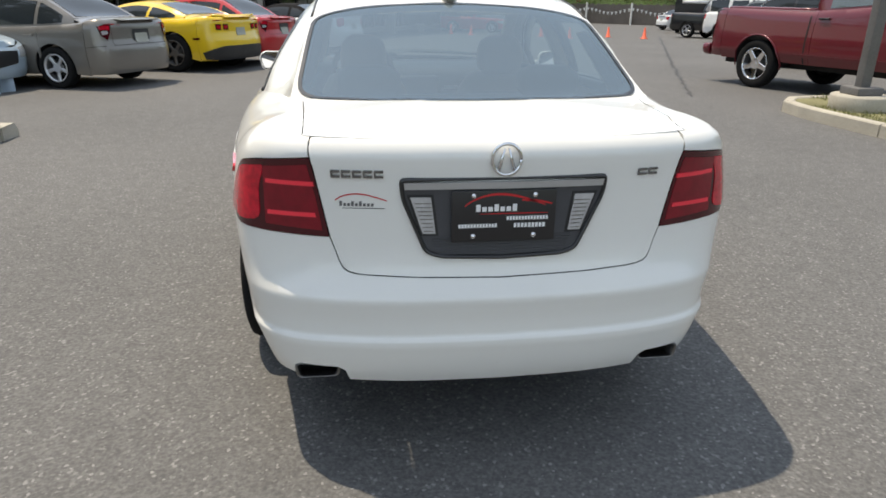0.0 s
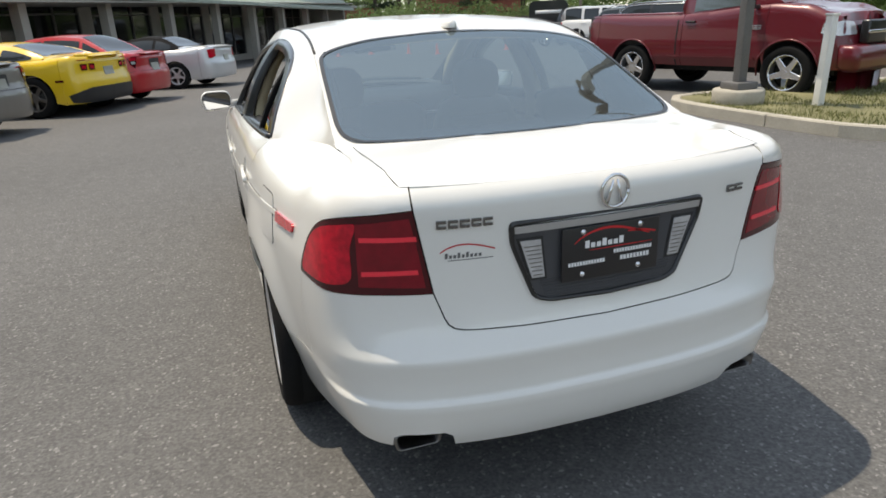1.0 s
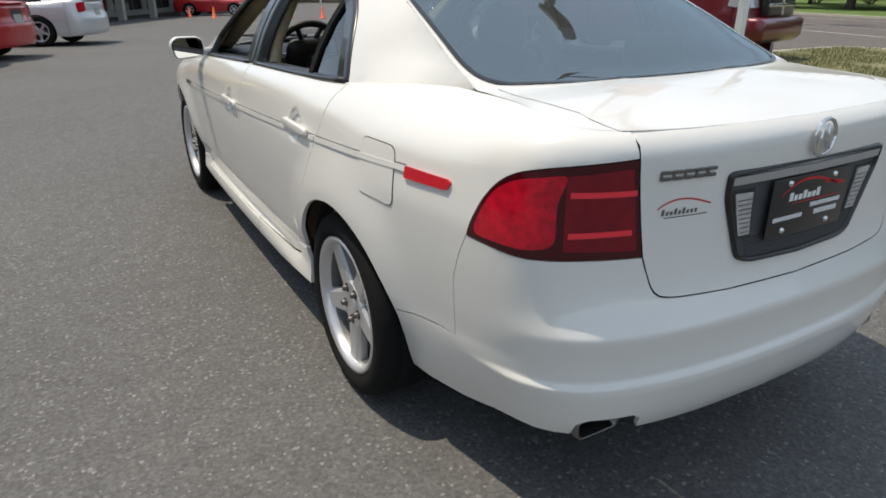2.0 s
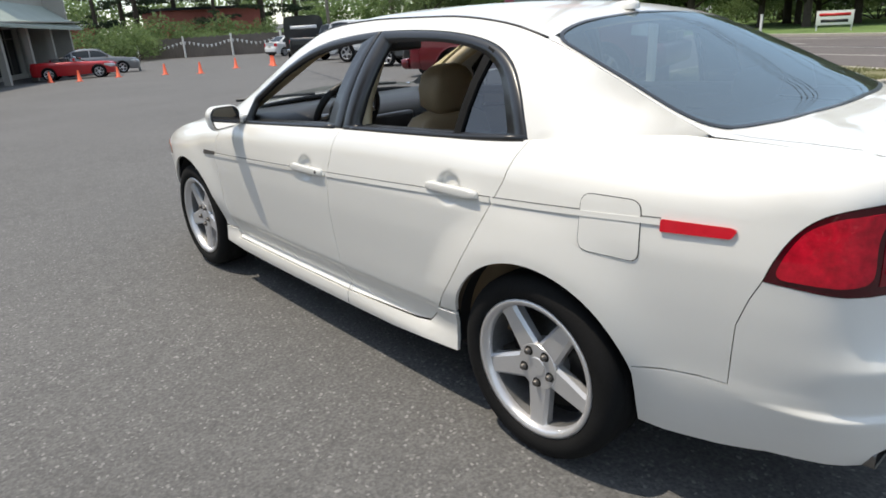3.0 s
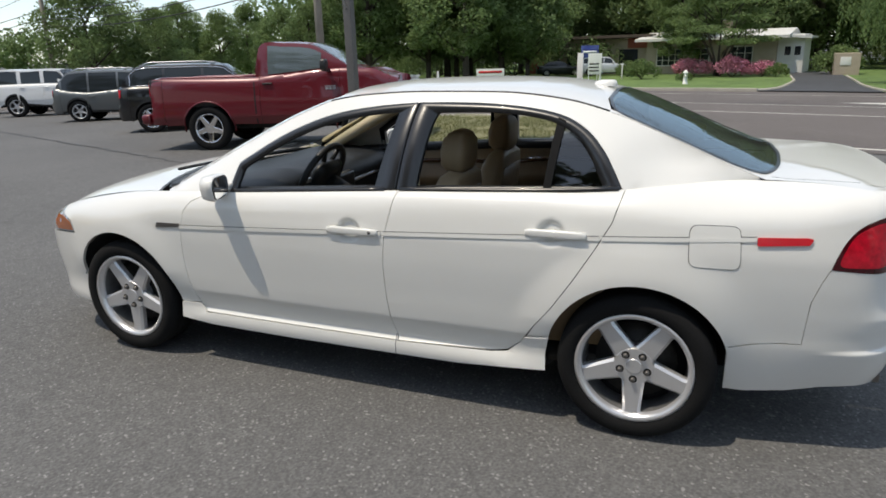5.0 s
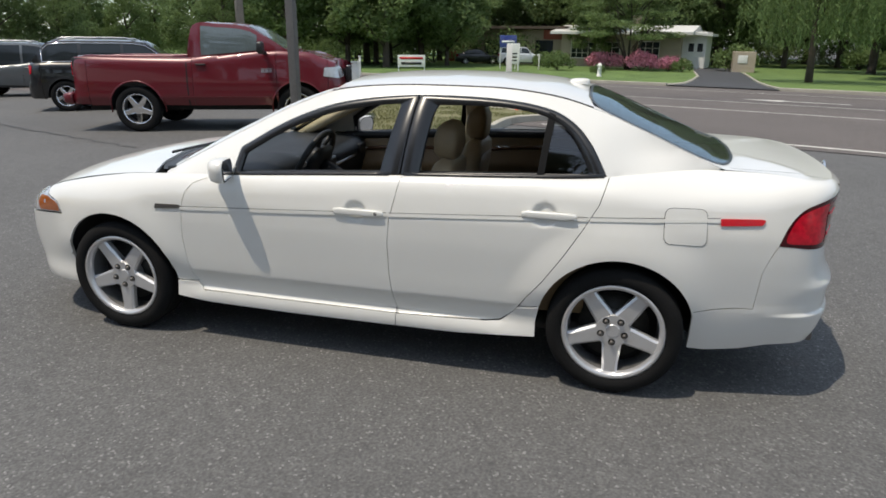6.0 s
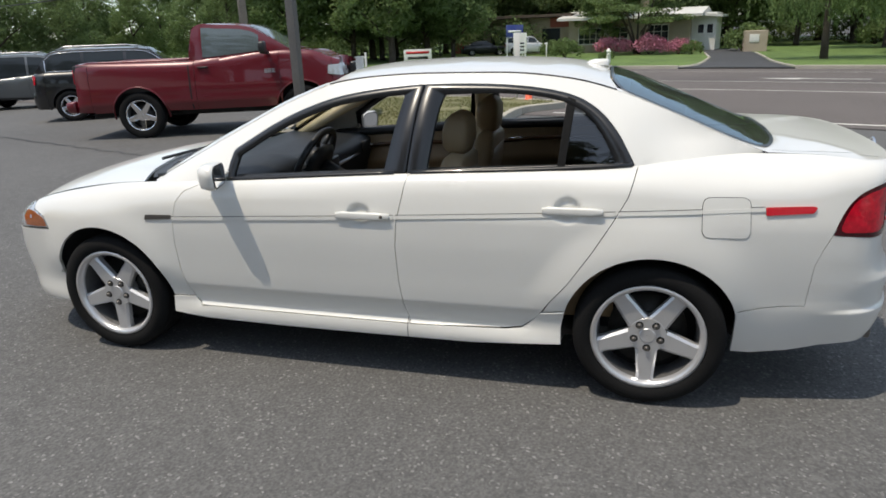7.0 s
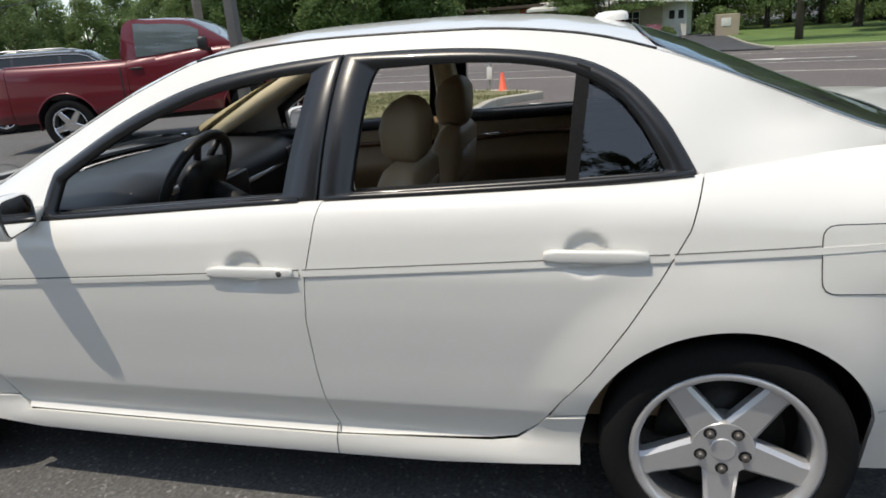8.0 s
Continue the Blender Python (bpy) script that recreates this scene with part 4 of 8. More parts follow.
    sheet(bm, across(-1.20, 0.12, 20) + [(0.4, -1.155), (0, -1.135), (-0.4, -1.155)], s.cover, 0.06, 0.06, 1, thick=0.01)
    part("roof", bm, W, car)
    bm = bmesh.new()
    sheet(bm, across(0.122, 1.04, 16, -0.02) + [(0.6, 1.09), (0.3, 1.12), (0, 1.13), (-0.3, 1.12), (-0.6, 1.09)], s.cover, 0.06, 0.06, 1, thick=0)
    part("windscreen", bm, M["glass"], car)
    for side in (1, -1):
        bm = bmesh.new()
        a = [(s.railx(0.10 + 0.95 * k / 12) * side, 0.10 + 0.95 * k / 12) for k in range(13)]
        vs = []
        for x, y in a:
            p = Vector(s.cover(x, y))
            q = Vector(s.cover(x - side * 0.05, y))
            vs.append((bm.verts.new(p + Vector((0, 0, 0.002))), bm.verts.new(q + Vector((0, 0, 0.003)))))
        for u, v in zip(vs, vs[1:]):
            bm.faces.new((u[0], u[1], v[1], v[0]))
        bmesh.ops.recalc_face_normals(bm, faces=bm.faces)
        part("screen_pillar", bm, W, car)
        bm = bmesh.new()
        vs = []
        for k in range(15):
            y = -1.19 - 0.54 * k / 14
            x = s.railx(y) * side
            vs.append((bm.verts.new(Vector(s.cover(x, y)) + Vector((0, 0, 0.0005))), bm.verts.new(Vector(s.cover(x - side * 0.034, y)) + Vector((0, 0, 0.0008)))))
        for u, v in zip(vs, vs[1:]):
            bm.faces.new((u[0], u[1], v[1], v[0]))
        bmesh.ops.recalc_face_normals(bm, faces=bm.faces)
        part("rear_pillar", bm, W, car)
        # roof moulding, a thin dark strip along the roof edge
        ys = [-1.19 + 1.32 * k / 20 for k in range(21)]
        part("roof_moulding", tubed([(side * (s.railx(y) - 0.004), y, s.railz(y) + 0.001) for y in ys], 0.0055, 6), M["black"], car)
    bm = bmesh.new()
    hood = [(-abs(s.edge(y)[0]) - 0.001, y) for y in (1.12, 1.2, 1.4, 1.6, 1.8, 1.95, 2.05)] + [(-0.55, 2.15), (-0.3, 2.22), (0, 2.25)]
    hood = hood + [(-x, y) for x, y in hood[-2::-1]] + [(0.6, 1.20), (0.3, 1.265), (0, 1.285), (-0.3, 1.265), (-0.6, 1.20)]
    sheet(bm, hood, s.cover, 0.06, 0.06, 1)
    part("hood", bm, W, car)
    bm = bmesh.new()
    cowl = [(-0.73, 1.045), (-0.6, 1.08), (-0.3, 1.118), (0, 1.128), (0.3, 1.118), (0.6, 1.08), (0.73, 1.045), (0.72, 1.12), (0.6, 1.205), (0.3, 1.27), (0, 1.29), (-0.3, 1.27), (-0.6, 1.205), (-0.72, 1.12)]
    sheet(bm, cowl, lambda x, y: (x, y, s.cover(x, y)[2] - 0.012), 0.1, 0.06, 1)
    part("cowl", bm, M["black"], car)
    for k, x0 in enumerate((0.55, -0.10)):
        part("wiper", tubed([(x0, 1.16, 0.985), (x0 - 0.25, 1.13, 1.0), (x0 - 0.55, 1.10, 1.012)], 0.009, 6), M["black"], car)
    # cabin sides: pillars, black window frames and fixed quarter glass
    def soft(poly):
        """Rounds the shallow bends widely and the true corners tightly."""
        out, m = [], len(poly)
        for k in range(m):
            a, b, c = (np.array(poly[(k + d) % m]) for d in (-1, 0, 1))
            la, lc = np.linalg.norm(a - b), np.linalg.norm(c - b)
            bend = float((b - a) @ (c - b) / (la * lc))
            r = 0.012 if bend < 0.74 else 1.0
            p, q = b + (a - b) * min(r / la, 0.48), b + (c - b) * min(r / lc, 0.48)
            for j in range(6):
                t = j / 5
                out.append(tuple((1 - t) ** 2 * p + 2 * t * (1 - t) * b + t * t * q))
        return out

    def cabin_poly(bm, pts, side, lift=0.0, thick=0.012, cell=0.05):
        sheet(bm, pts, s.cabin, cell, cell, side, lift, thick)

    outer = [(0.612, 0.955), (0.592, 1.084), (0.36, 1.222), (0.11, 1.316), (-0.13, 1.355), (-0.40, 1.372), (-0.75, 1.365), (-1.00, 1.328), (-1.125, 1.264), (-1.208, 1.176), (-1.258, 1.090), (-1.284, 1.042)]
    for side in (1, -1):
        bm = bmesh.new()
        ys = [1.04 - 0.30 * k / 6 for k in range(6)]
        low = [(1.04, s.belt(1.04)), (0.86, s.belt(0.86)), (0.66, s.belt(0.66))]
        rail = [(y, s.railz(y) - 0.0005) for y in [-1.78 + 2.82 * k / 40 for k in range(41)]]
        back = [(y, s.belt(y) - 0.012) for y in (-1.29, -1.4, -1.5, -1.6, -1.7, -1.78)]
        cabin_poly(bm, soft(low + outer + back + rail), side, thick=0.01, cell=0.04)
        part("roof_side", bm, W, car)
        frames = (("front_window_frame", [(0.611, 0.958), (0.590, 1.081), (0.36, 1.219), (0.11, 1.313), (-0.13, 1.352), (-0.345, 1.369), (-0.335, 1.30), (-0.315, 1.10), (-0.305, 1.0)],
                   [(0.574, 0.962), (0.555, 1.055), (0.345, 1.182), (0.10, 1.274), (-0.12, 1.314), (-0.265, 1.326), (-0.252, 1.25), (-0.222, 1.10), (-0.205, 1.012)]),
                  ("rear_window_frame", [(-0.310, 1.0), (-0.320, 1.10), (-0.340, 1.30), (-0.351, 1.369), (-0.75, 1.362), (-1.00, 1.325), (-1.125, 1.261), (-1.208, 1.173), (-1.258, 1.088), (-1.282, 1.042)],
                   [(-0.400, 1.018), (-0.410, 1.10), (-0.432, 1.28), (-0.452, 1.325), (-0.75, 1.330), (-0.965, 1.300), (-1.077, 1.247), (-1.140, 1.178), (-1.184, 1.10), (-1.208, 1.052)]))
        for (nm, o, i), door in zip(frames, doors[side]):
            o, i = soft(o), soft(i)
            rings = []
            for src, d in ((o, -0.02), (o, 0.002), (shrink(o, 0.006) if area(o) > 0 else o, 0.005), (i, 0.006), (i, -0.03)):
                if len(src) != len(o):
                    src = o
                ring = []
                for p in src:
                    q = s.cabin(*p)
                    ring.append(Vector(((q[0] - d) * side, q[1], q[2])))
                rings.append(ring)
            bm = bmesh.new()
            vs = [[bm.verts.new(p) for p in r] for r in rings]
            for u, v in zip(vs, vs[1:]):
                for k in range(len(u)):
                    bm.faces.new((u[k - 1], u[k], v[k], v[k - 1]))
            bmesh.ops.recalc_face_normals(bm, faces=bm.faces)
            part("window_frame", bm, M["gloss"], door, "gloss black window frame")
        # division bar and fixed glass in the rear door
        bm = bmesh.new()
        cabin_poly(bm, [(-0.966, 1.025), (-0.992, 1.308), (-1.026, 1.295), (-0.998, 1.025)], side, lift=0.004, thick=0.02, cell=0.08)
        part("division_bar", bm, M["rubber"], doors[side][1])
        bm = bmesh.new()
        cabin_poly(bm, [(-0.985, 1.03), (-1.005, 1.318), (-1.06, 1.282), (-1.135, 1.215), (-1.185, 1.13), (-1.22, 1.045)], side, lift=-0.006, thick=0, cell=0.08)
        part("quarter_glass", bm, M["smoke"], doors[side][1])
        # belt moulding
        ys = [0.61 - 1.88 * k / 24 for k in range(25)]
        for door, yy in ((doors[side][0], [y for y in ys if y > -0.30]), (doors[side][1], [y for y in ys if y < -0.30])):
            pts = []
            for y in yy:
                x, z = s.edge(y)
                pts.append(((x - 0.001) * side, y, z + 0.003))
            part("belt_moulding", tubed(pts, 0.011, 8), M["gloss"], door)
        # door mirror
        o = -side
        bm = bmesh.new()
        prof = rounded([(-0.10, -0.055), (0.09, -0.065), (0.11, 0.03), (0.075, 0.07), (-0.075, 0.065), (-0.105, 0.03)], 0.03)
        rings = []
        for d, sc in ((-0.060, 0.93), (-0.055, 1.0), (-0.01, 1.0), (0.035, 0.90), (0.062, 0.66), (0.072, 0.30)):
            rings.append([bm.verts.new((o * (0.955 + px * sc * 0.86), 0.612 + d * 0.78 - 0.22 * px, 0.995 + pz * sc * 0.88)) for px, pz in prof])
        for u, v in zip(rings, rings[1:]):
            for k in range(len(prof)):
                bm.faces.new((u[k - 1], u[k], v[k], v[k - 1]))
        bm.faces.new(rings[-1])
        bmesh.ops.recalc_face_normals(bm, faces=bm.faces)
        mi = part("door_mirror", bm, W, car, "white door mirror housing")
        bm = bmesh.new()
        vs = [bm.verts.new((o * (0.955 + px * 0.78), 0.5638 - 0.22 * px, 0.995 + pz * 0.80)) for px, pz in prof]
        bm.faces.new(vs)
        bmesh.ops.recalc_face_normals(bm, faces=bm.faces)
        for f in bm.faces:
            if f.normal.y > 0:
                f.normal_flip()
        part("mirror_glass", bm, M["mirror"], mi, smooth=False)
        bm = bmesh.new()
        ra = [bm.verts.new((o * (0.955 + px * 0.80), 0.5655 - 0.22 * px, 0.995 + pz * 0.82)) for px, pz in prof]
        rb2 = [bm.verts.new((o * (0.955 + px * 0.72), 0.5620 - 0.22 * px, 0.995 + pz * 0.73)) for px, pz in prof]
        for k in range(len(prof)):
            bm.faces.new((ra[k - 1], ra[k], rb2[k], rb2[k - 1]))
        bmesh.ops.recalc_face_normals(bm, faces=bm.faces)
        part("mirror_surround", bm, M["black"], mi)
        bm = bmesh.new()
        prism(bm, [(0.83, 0.955), (0.91, 0.95), (0.91, 0.985), (0.82, 0.99)], -0.035, 0.05, Matrix(((o, 0, 0, 0), (0, 0, 1, 0.632), (0, 1, 0, 0), (0, 0, 0, 1))), bevel=0.008)
        part("mirror_foot", bm, W, mi)
        # wheels and their wells
        for y in (-HUB_Y, HUB_Y):
            wheel(car, o * 0.779, y, HUB_Z, 0.222, 0.232, o)
            bm = bmesh.new()
            n = 40
            a = [(math.cos(math.pi * k / n - 0.12 + 0.24 * k / n), math.sin(math.pi * k / n - 0.12 + 0.24 * k / n)) for k in range(n + 1)]
            wr = 0.385
            skin = [min(0.845, abs(s.body(s.u_side(y + wr * c), max(0.25, HUB_Z + wr * z))[0]) - 0.022) for c, z in a]
            v0 = [bm.verts.new((o * x, y + wr * c, HUB_Z + wr * z)) for (c, z), x in zip(a, skin)]
            v1 = [bm.verts.new((o * 0.55, y + wr * c, HUB_Z + wr * z)) for c, z in a]
            for k in range(n):
                bm.faces.new((v0[k], v0[k + 1], v1[k + 1], v1[k]))
            bm.faces.new(v1)
            part("wheel_well", bm, M["dark"], car)
    # lining behind the panel gaps, and the floor pan
    bm = bmesh.new()
    for side in (1, -1):
        lining = [(-2.2, 0.30), (-1.745, 0.30), (-1.72, 0.49), (-1.60, 0.64), (-1.37, 0.71), (-1.14, 0.64), (-1.0, 0.49), (-0.98, 0.235), (0.97, 0.235), (1.0, 0.49), (1.14, 0.64), (1.37, 0.71), (1.6, 0.64), (1.73, 0.49), (1.75, 0.25), (("f", 0.0), 0.25), (("f", 0.0), 0.62), (2.0, 0.74), (1.6, 0.84), (1.0, 0.90), (0.0, 0.96), (-1.3, 1.02), (-1.9, 1.03), (("r", 0.5), 1.02), (("r", 0.0), 1.02), (("r", 0.0), 0.31)]
        side_panel(bm, s, lining, side, gap=0, lift=-0.034, thick=0, du=0.08, dv=0.05)
    part("inner_shell", bm, M["dark"], car)
    bm = bmesh.new()
    prism(bm, [(-0.80, -1.0), (-0.56, -1.05), (-0.56, -1.72), (-0.72, -1.78), (-0.55, -2.12), (-0.3, -2.18), (0.3, -2.18), (0.55, -2.12), (0.72, -1.78), (0.56, -1.72), (0.56, -1.05), (0.80, -1.0), (0.80, 1.0), (0.56, 1.05), (0.56, 1.70), (0.6, 2.1), (-0.6, 2.1), (-0.56, 1.70), (-0.56, 1.05), (-0.80, 1.0)], 0.24, 0.32)
    part("floor_pan", bm, M["dark"], car)
    # roof antenna
    bm = bmesh.new()
    rings = []
    for k, (sx, sy, dz) in enumerate(((1.0, 1.0, 0), (0.92, 0.95, 0.014), (0.7, 0.8, 0.026), (0.3, 0.45, 0.031))):
        rings.append([bm.verts.new((0.035 * sx * math.cos(a), -1.075 + 0.06 * sy * math.sin(a) - 0.004 * k, s.cover(0, -1.075)[2] - 0.004 + dz)) for a in (2 * math.pi * j / 16 for j in range(16))])
    for u, v in zip(rings, rings[1:]):
        for j in range(16):
            bm.faces.new((u[j - 1], u[j], v[j], v[j - 1]))
    bm.faces.new(rings[-1])
    bmesh.ops.recalc_face_normals(bm, faces=bm.faces)
    part("antenna", bm, W, car, "white roof antenna")
    return car


sedan = white_sedan()


# ---------------------------------------------------------------- the sedan's rear fittings
def ring_loft(bm, rings, cap=True):
    """Skins closed rings of points."""
    vs = [[bm.verts.new(p) for p in r] for r in rings]
    for u, v in zip(vs, vs[1:]):
        for k in range(len(u)):
            bm.faces.new((u[k - 1], u[k], v[k], v[k - 1]))
    if cap:
        bm.faces.new(vs[0][::-1])
        bm.faces.new(vs[-1])
    bmesh.ops.recalc_face_normals(bm, faces=bm.faces)
    return bm


def rear_face(x, z):
    p = TL.body(TL.u_rear(x), z)
    return (p[0] if x < 0 else -p[0], p[1], p[2])


def rear_sheet(poly, lift, thick, material, name, parent, label="", cell=0.04):
    bm = bmesh.new()
    sheet(bm, poly, rear_face, cell, cell, 1, lift, thick)
    return part(name, bm, material, parent, label)


def rear_fittings(car):
    trunk = next(o for o in car.children if o.name.startswith("trunk_lid"))
    out = rounded([(-0.305, 0.945), (0.312, 0.945), (0.306, 0.880), (0.232, 0.716), (0.185, 0.700), (0.0, 0.694), (-0.185, 0.700), (-0.232, 0.716), (-0.300, 0.880)], 0.02, 3)
    inn = shrink(out, 0.013)
    g = rear_sheet(inn, 0.003, 0.0, M["garnish"], "plate_garnish", trunk, "dark grey ribbed plate surround", 0.05)
    if area(out) < 0:
        out = out[::-1]
    n = len(out)
    bm = bmesh.new()
    rings = []
    for src, lift in ((out, 0.001), (shrink(out, 0.003), 0.011), (shrink(out, 0.010), 0.012), (inn, 0.002)):
        ring = []
        for x, z in src:
            p = Vector(rear_face(x, z))
            ring.append(bm.verts.new(p + Vector((0, -lift, 0))))
        rings.append(ring)
    for u, v in zip(rings, rings[1:]):
        for k in range(n):
            bm.faces.new((u[k - 1], u[k], v[k], v[k - 1]))
    bmesh.ops.recalc_face_normals(bm, faces=bm.faces)
    part("garnish_rim", bm, M["gloss"], g)
    rear_sheet([(-0.288, 0.912), (0.295, 0.912), (0.298, 0.932), (-0.290, 0.932)], 0.010, 0.008, M["satin"], "garnish_bar", g, "satin silver bar")
    for k in range(7):
        z = 0.712 + 0.0085 * k
        hw = 0.19 + 0.0035 * k
        rear_sheet([(-hw, z), (hw, z), (hw, z + 0.003), (-hw, z + 0.003)], 0.0055, 0.003, M["garnish"], "garnish_rib", g)
    for sx in (-1, 1):
        lens = [(sx * 0.272, 0.888), (sx * 0.212, 0.888), (sx * 0.198, 0.778), (sx * 0.236, 0.778)]
        fr = rear_sheet(shrink(lens, -0.008), 0.0045, 0.003, M["black"], "lamp_frame", g)
        rear_sheet(lens, 0.008, 0.004, M["lamp"], "reverse_lamp", g, "clear ribbed reversing lamp", 0.03)
        for k in range(8):
            z = 0.785 + 0.012 * k
            a, b = 0.232 + 0.004 * k, 0.204 + 0.0009 * k
            rear_sheet([(sx * a, z), (sx * b, z), (sx * b, z + 0.002), (sx * a, z + 0.002)], 0.0095, 0.002, M["iron"], "lens_rib", g)
    # dealer plate: black, with a red car outline and lettering bars
    plate = new("number_plate")
    plate.parent = trunk
    plate["label"] = "black dealer plate with red arc and white bars"
    y = rear_face(0.0, 0.83)[1] - 0.012
    part("plate_board", boxed(-0.152, 0.152, y - 0.003, y + 0.001, 0.754, 0.906, 0.001), M["plate"], plate)

    def mark(name, pts, w, mt):
        bm = bmesh.new()
        prev = None
        for i, (px, pz) in enumerate(pts):
            a, b = pts[max(i - 1, 0)], pts[min(i + 1, len(pts) - 1)]
            d = Vector((b[0] - a[0], b[1] - a[1])).normalized()
            ww = w * (0.35 + 0.65 * math.sin(math.pi * (i + 0.5) / len(pts)))
            q = [bm.verts.new((px - d.y * o, y - 0.0042, pz + d.x * o)) for o in (-ww, ww)]
            if prev:
                bm.faces.new((prev[0], q[0], q[1], prev[1]))
            prev = q
        part(name, bm, mt, plate, smooth=False)

    mark("red_arc", [(-0.115 + 0.235 * k / 16, 0.862 + 0.034 * math.sin(math.pi * (k / 16) ** 0.8)) for k in range(17)], 0.0035, M["ink_red"])
    mark("red_arc", [(0.05 + 0.09 * k / 6, 0.877 - 0.012 * (k / 6) ** 2) for k in range(7)], 0.0035, M["ink_red"])
    mark("red_line", [(-0.07 + 0.2 * k / 6, 0.838) for k in range(7)], 0.0015, M["ink_red"])
    for x0, x1, z0, z1 in ((-0.082, 0.042, 0.845, 0.866), (0.008, 0.132, 0.818, 0.829), (-0.132, -0.018, 0.797, 0.808), (0.03, 0.125, 0.795, 0.808)):
        n = max(3, round((x1 - x0) / ((z1 - z0) * 0.82)))
        for k in range(n):
            a, b = x0 + (x1 - x0) * k / n, x0 + (x1 - x0) * (k + 0.72) / n
            lo = z0 + (0.35 * (z1 - z0) if z1 - z0 > 0.015 and 0 < k < n - 1 and k % 3 else 0)
            part("lettering_bar", boxed(a, b, y - 0.0042, y - 0.003, z0, z1 - (lo - z0)), M["ink_white"], plate, smooth=False)
    for sx in (-0.089, 0.089):
        for z in (0.771, 0.892):
            bm = bmesh.new()
            lathe(bm, [(0.001, 0.006), (0.006, 0.005), (0.008, 0.0)], 12, 'Z')
            bm.transform(Matrix.Translation((sx, y - 0.003, z)) @ Matrix.Rotation(math.pi / 2, 4, 'X'))
            part("plate_bolt", bm, M["chrome"], plate)
    # round chrome emblem: ring with two leaning bars
    e = new("emblem")
    e.parent = trunk
    e["label"] = "oval chrome ring emblem"
    ye = rear_face(0, 0.997)[1]
    bm = bmesh.new()
    tube(bm, [(0.041 * math.cos(a), ye - 0.006, 0.997 + 0.044 * math.sin(a)) for a in (2 * math.pi * k / 32 for k in range(33))], 0.0052, 8)
    part("emblem_ring", bm, M["chrome"], e)
    for sx in (-1, 1):
        part("emblem_bar", tubed([(sx * 0.022, ye - 0.005, 0.966), (sx * 0.006, ye - 0.006, 1.028)], [0.0065, 0.0035], 6), M["chrome"], e)
    # chrome badges as plain bars, and the dealer decal
    def badge(x0, x1, z0, z1, n, name):
        b = new(name)
        b.parent = trunk
        b["label"] = "small chrome badge of plain bars"
        for k in range(n):
            a, c = x0 + (x1 - x0) * (k + 0.08) / n, x0 + (x1 - x0) * (k + 0.92) / n
            for zz0, zz1 in ((z0, z0 + (z1 - z0) * 0.32), (z1 - (z1 - z0) * 0.32, z1)):
                rear_sheet([(a, zz0), (c, zz0), (c, zz1), (a, zz1)], 0.006, 0.006, M["darkchrome"], "badge_bar", b)
            rear_sheet([(a, z0), (a + 0.005, z0), (a + 0.005, z1), (a, z1)], 0.0055, 0.006, M["darkchrome"], "badge_bar", b)
    badge(-0.50, -0.345, 0.944, 0.966, 5, "brand_badge")
    badge(0.405, 0.475, 0.935, 0.955, 2, "model_badge")
    d = new("decal")
    d.parent = trunk
    d["label"] = "dealer decal, red arc over a dark bar"
    for k in range(10):
        x0, x1 = -0.49 + 0.15 * k / 10, -0.49 + 0.15 * (k + 1) / 10
        z0, z1 = 0.876 + 0.020 * math.sin(math.pi * (k / 10) ** 0.8), 0.876 + 0.020 * math.sin(math.pi * ((k + 1) / 10) ** 0.8)
        rear_sheet([(x0, z0 - 0.002), (x1, z1 - 0.002), (x1, z1 + 0.002), (x0, z0 + 0.002)], 0.0012, 0.0, M["ink_red"], "decal_arc", d)
    for k in range(9):
        x0 = -0.478 + 0.0115 * k
        z1 = 0.874 if k in (0, 3, 5) else 0.868
        rear_sheet([(x0, 0.859), (x0 + 0.0075, 0.859), (x0 + 0.0085, z1), (x0 + 0.001, z1)], 0.0012, 0.0, M["ink_grey"], "decal_bar", d)
    rear_sheet([(-0.47, 0.852), (-0.345, 0.852), (-0.345, 0.854), (-0.47, 0.854)], 0.0012, 0.0, M["ink_black"], "decal_line", d)


# ---------------------------------------------------------------- the sedan's cabin
def block(rings_spec, r=0.35, n=5):
    """A soft block skinned over rounded cross-sections: (centre, half width, half depth, lean)."""
    bm = bmesh.new()
    rings = []
    for (cx, cy, cz), hw, hd, lean in rings_spec:
        sec = rounded([(-hw, -hd), (hw, -hd), (hw, hd), (-hw, hd)], min(hw, hd) * 2 * r, n)
        c, s = math.cos(lean), math.sin(lean)
        rings.append([(cx + a, cy + b * c, cz + b * s) for a, b in sec])
    ring_loft(bm, rings)
    return bm


def front_seat(car, x):
    st = new("front_seat")
    st.parent = car
    st["label"] = "tan leather front seat with headrest"
    part("seat_cushion", block([((x, -0.18, 0.36), 0.21, 0.22, 0), ((x, -0.16, 0.40), 0.25, 0.26, 0), ((x, -0.14, 0.50), 0.255, 0.28, 0), ((x, -0.13, 0.55), 0.23, 0.26, 0)]), M["tan"], st)
    for sx in (-1, 1):
        part("seat_bolster", block([((x + sx * 0.215, -0.33, 0.54), 0.035, 0.05, 0), ((x + sx * 0.225, -0.2, 0.585), 0.045, 0.12, 0.1), ((x + sx * 0.22, -0.02, 0.575), 0.035, 0.05, 0)]), M["tan"], st)
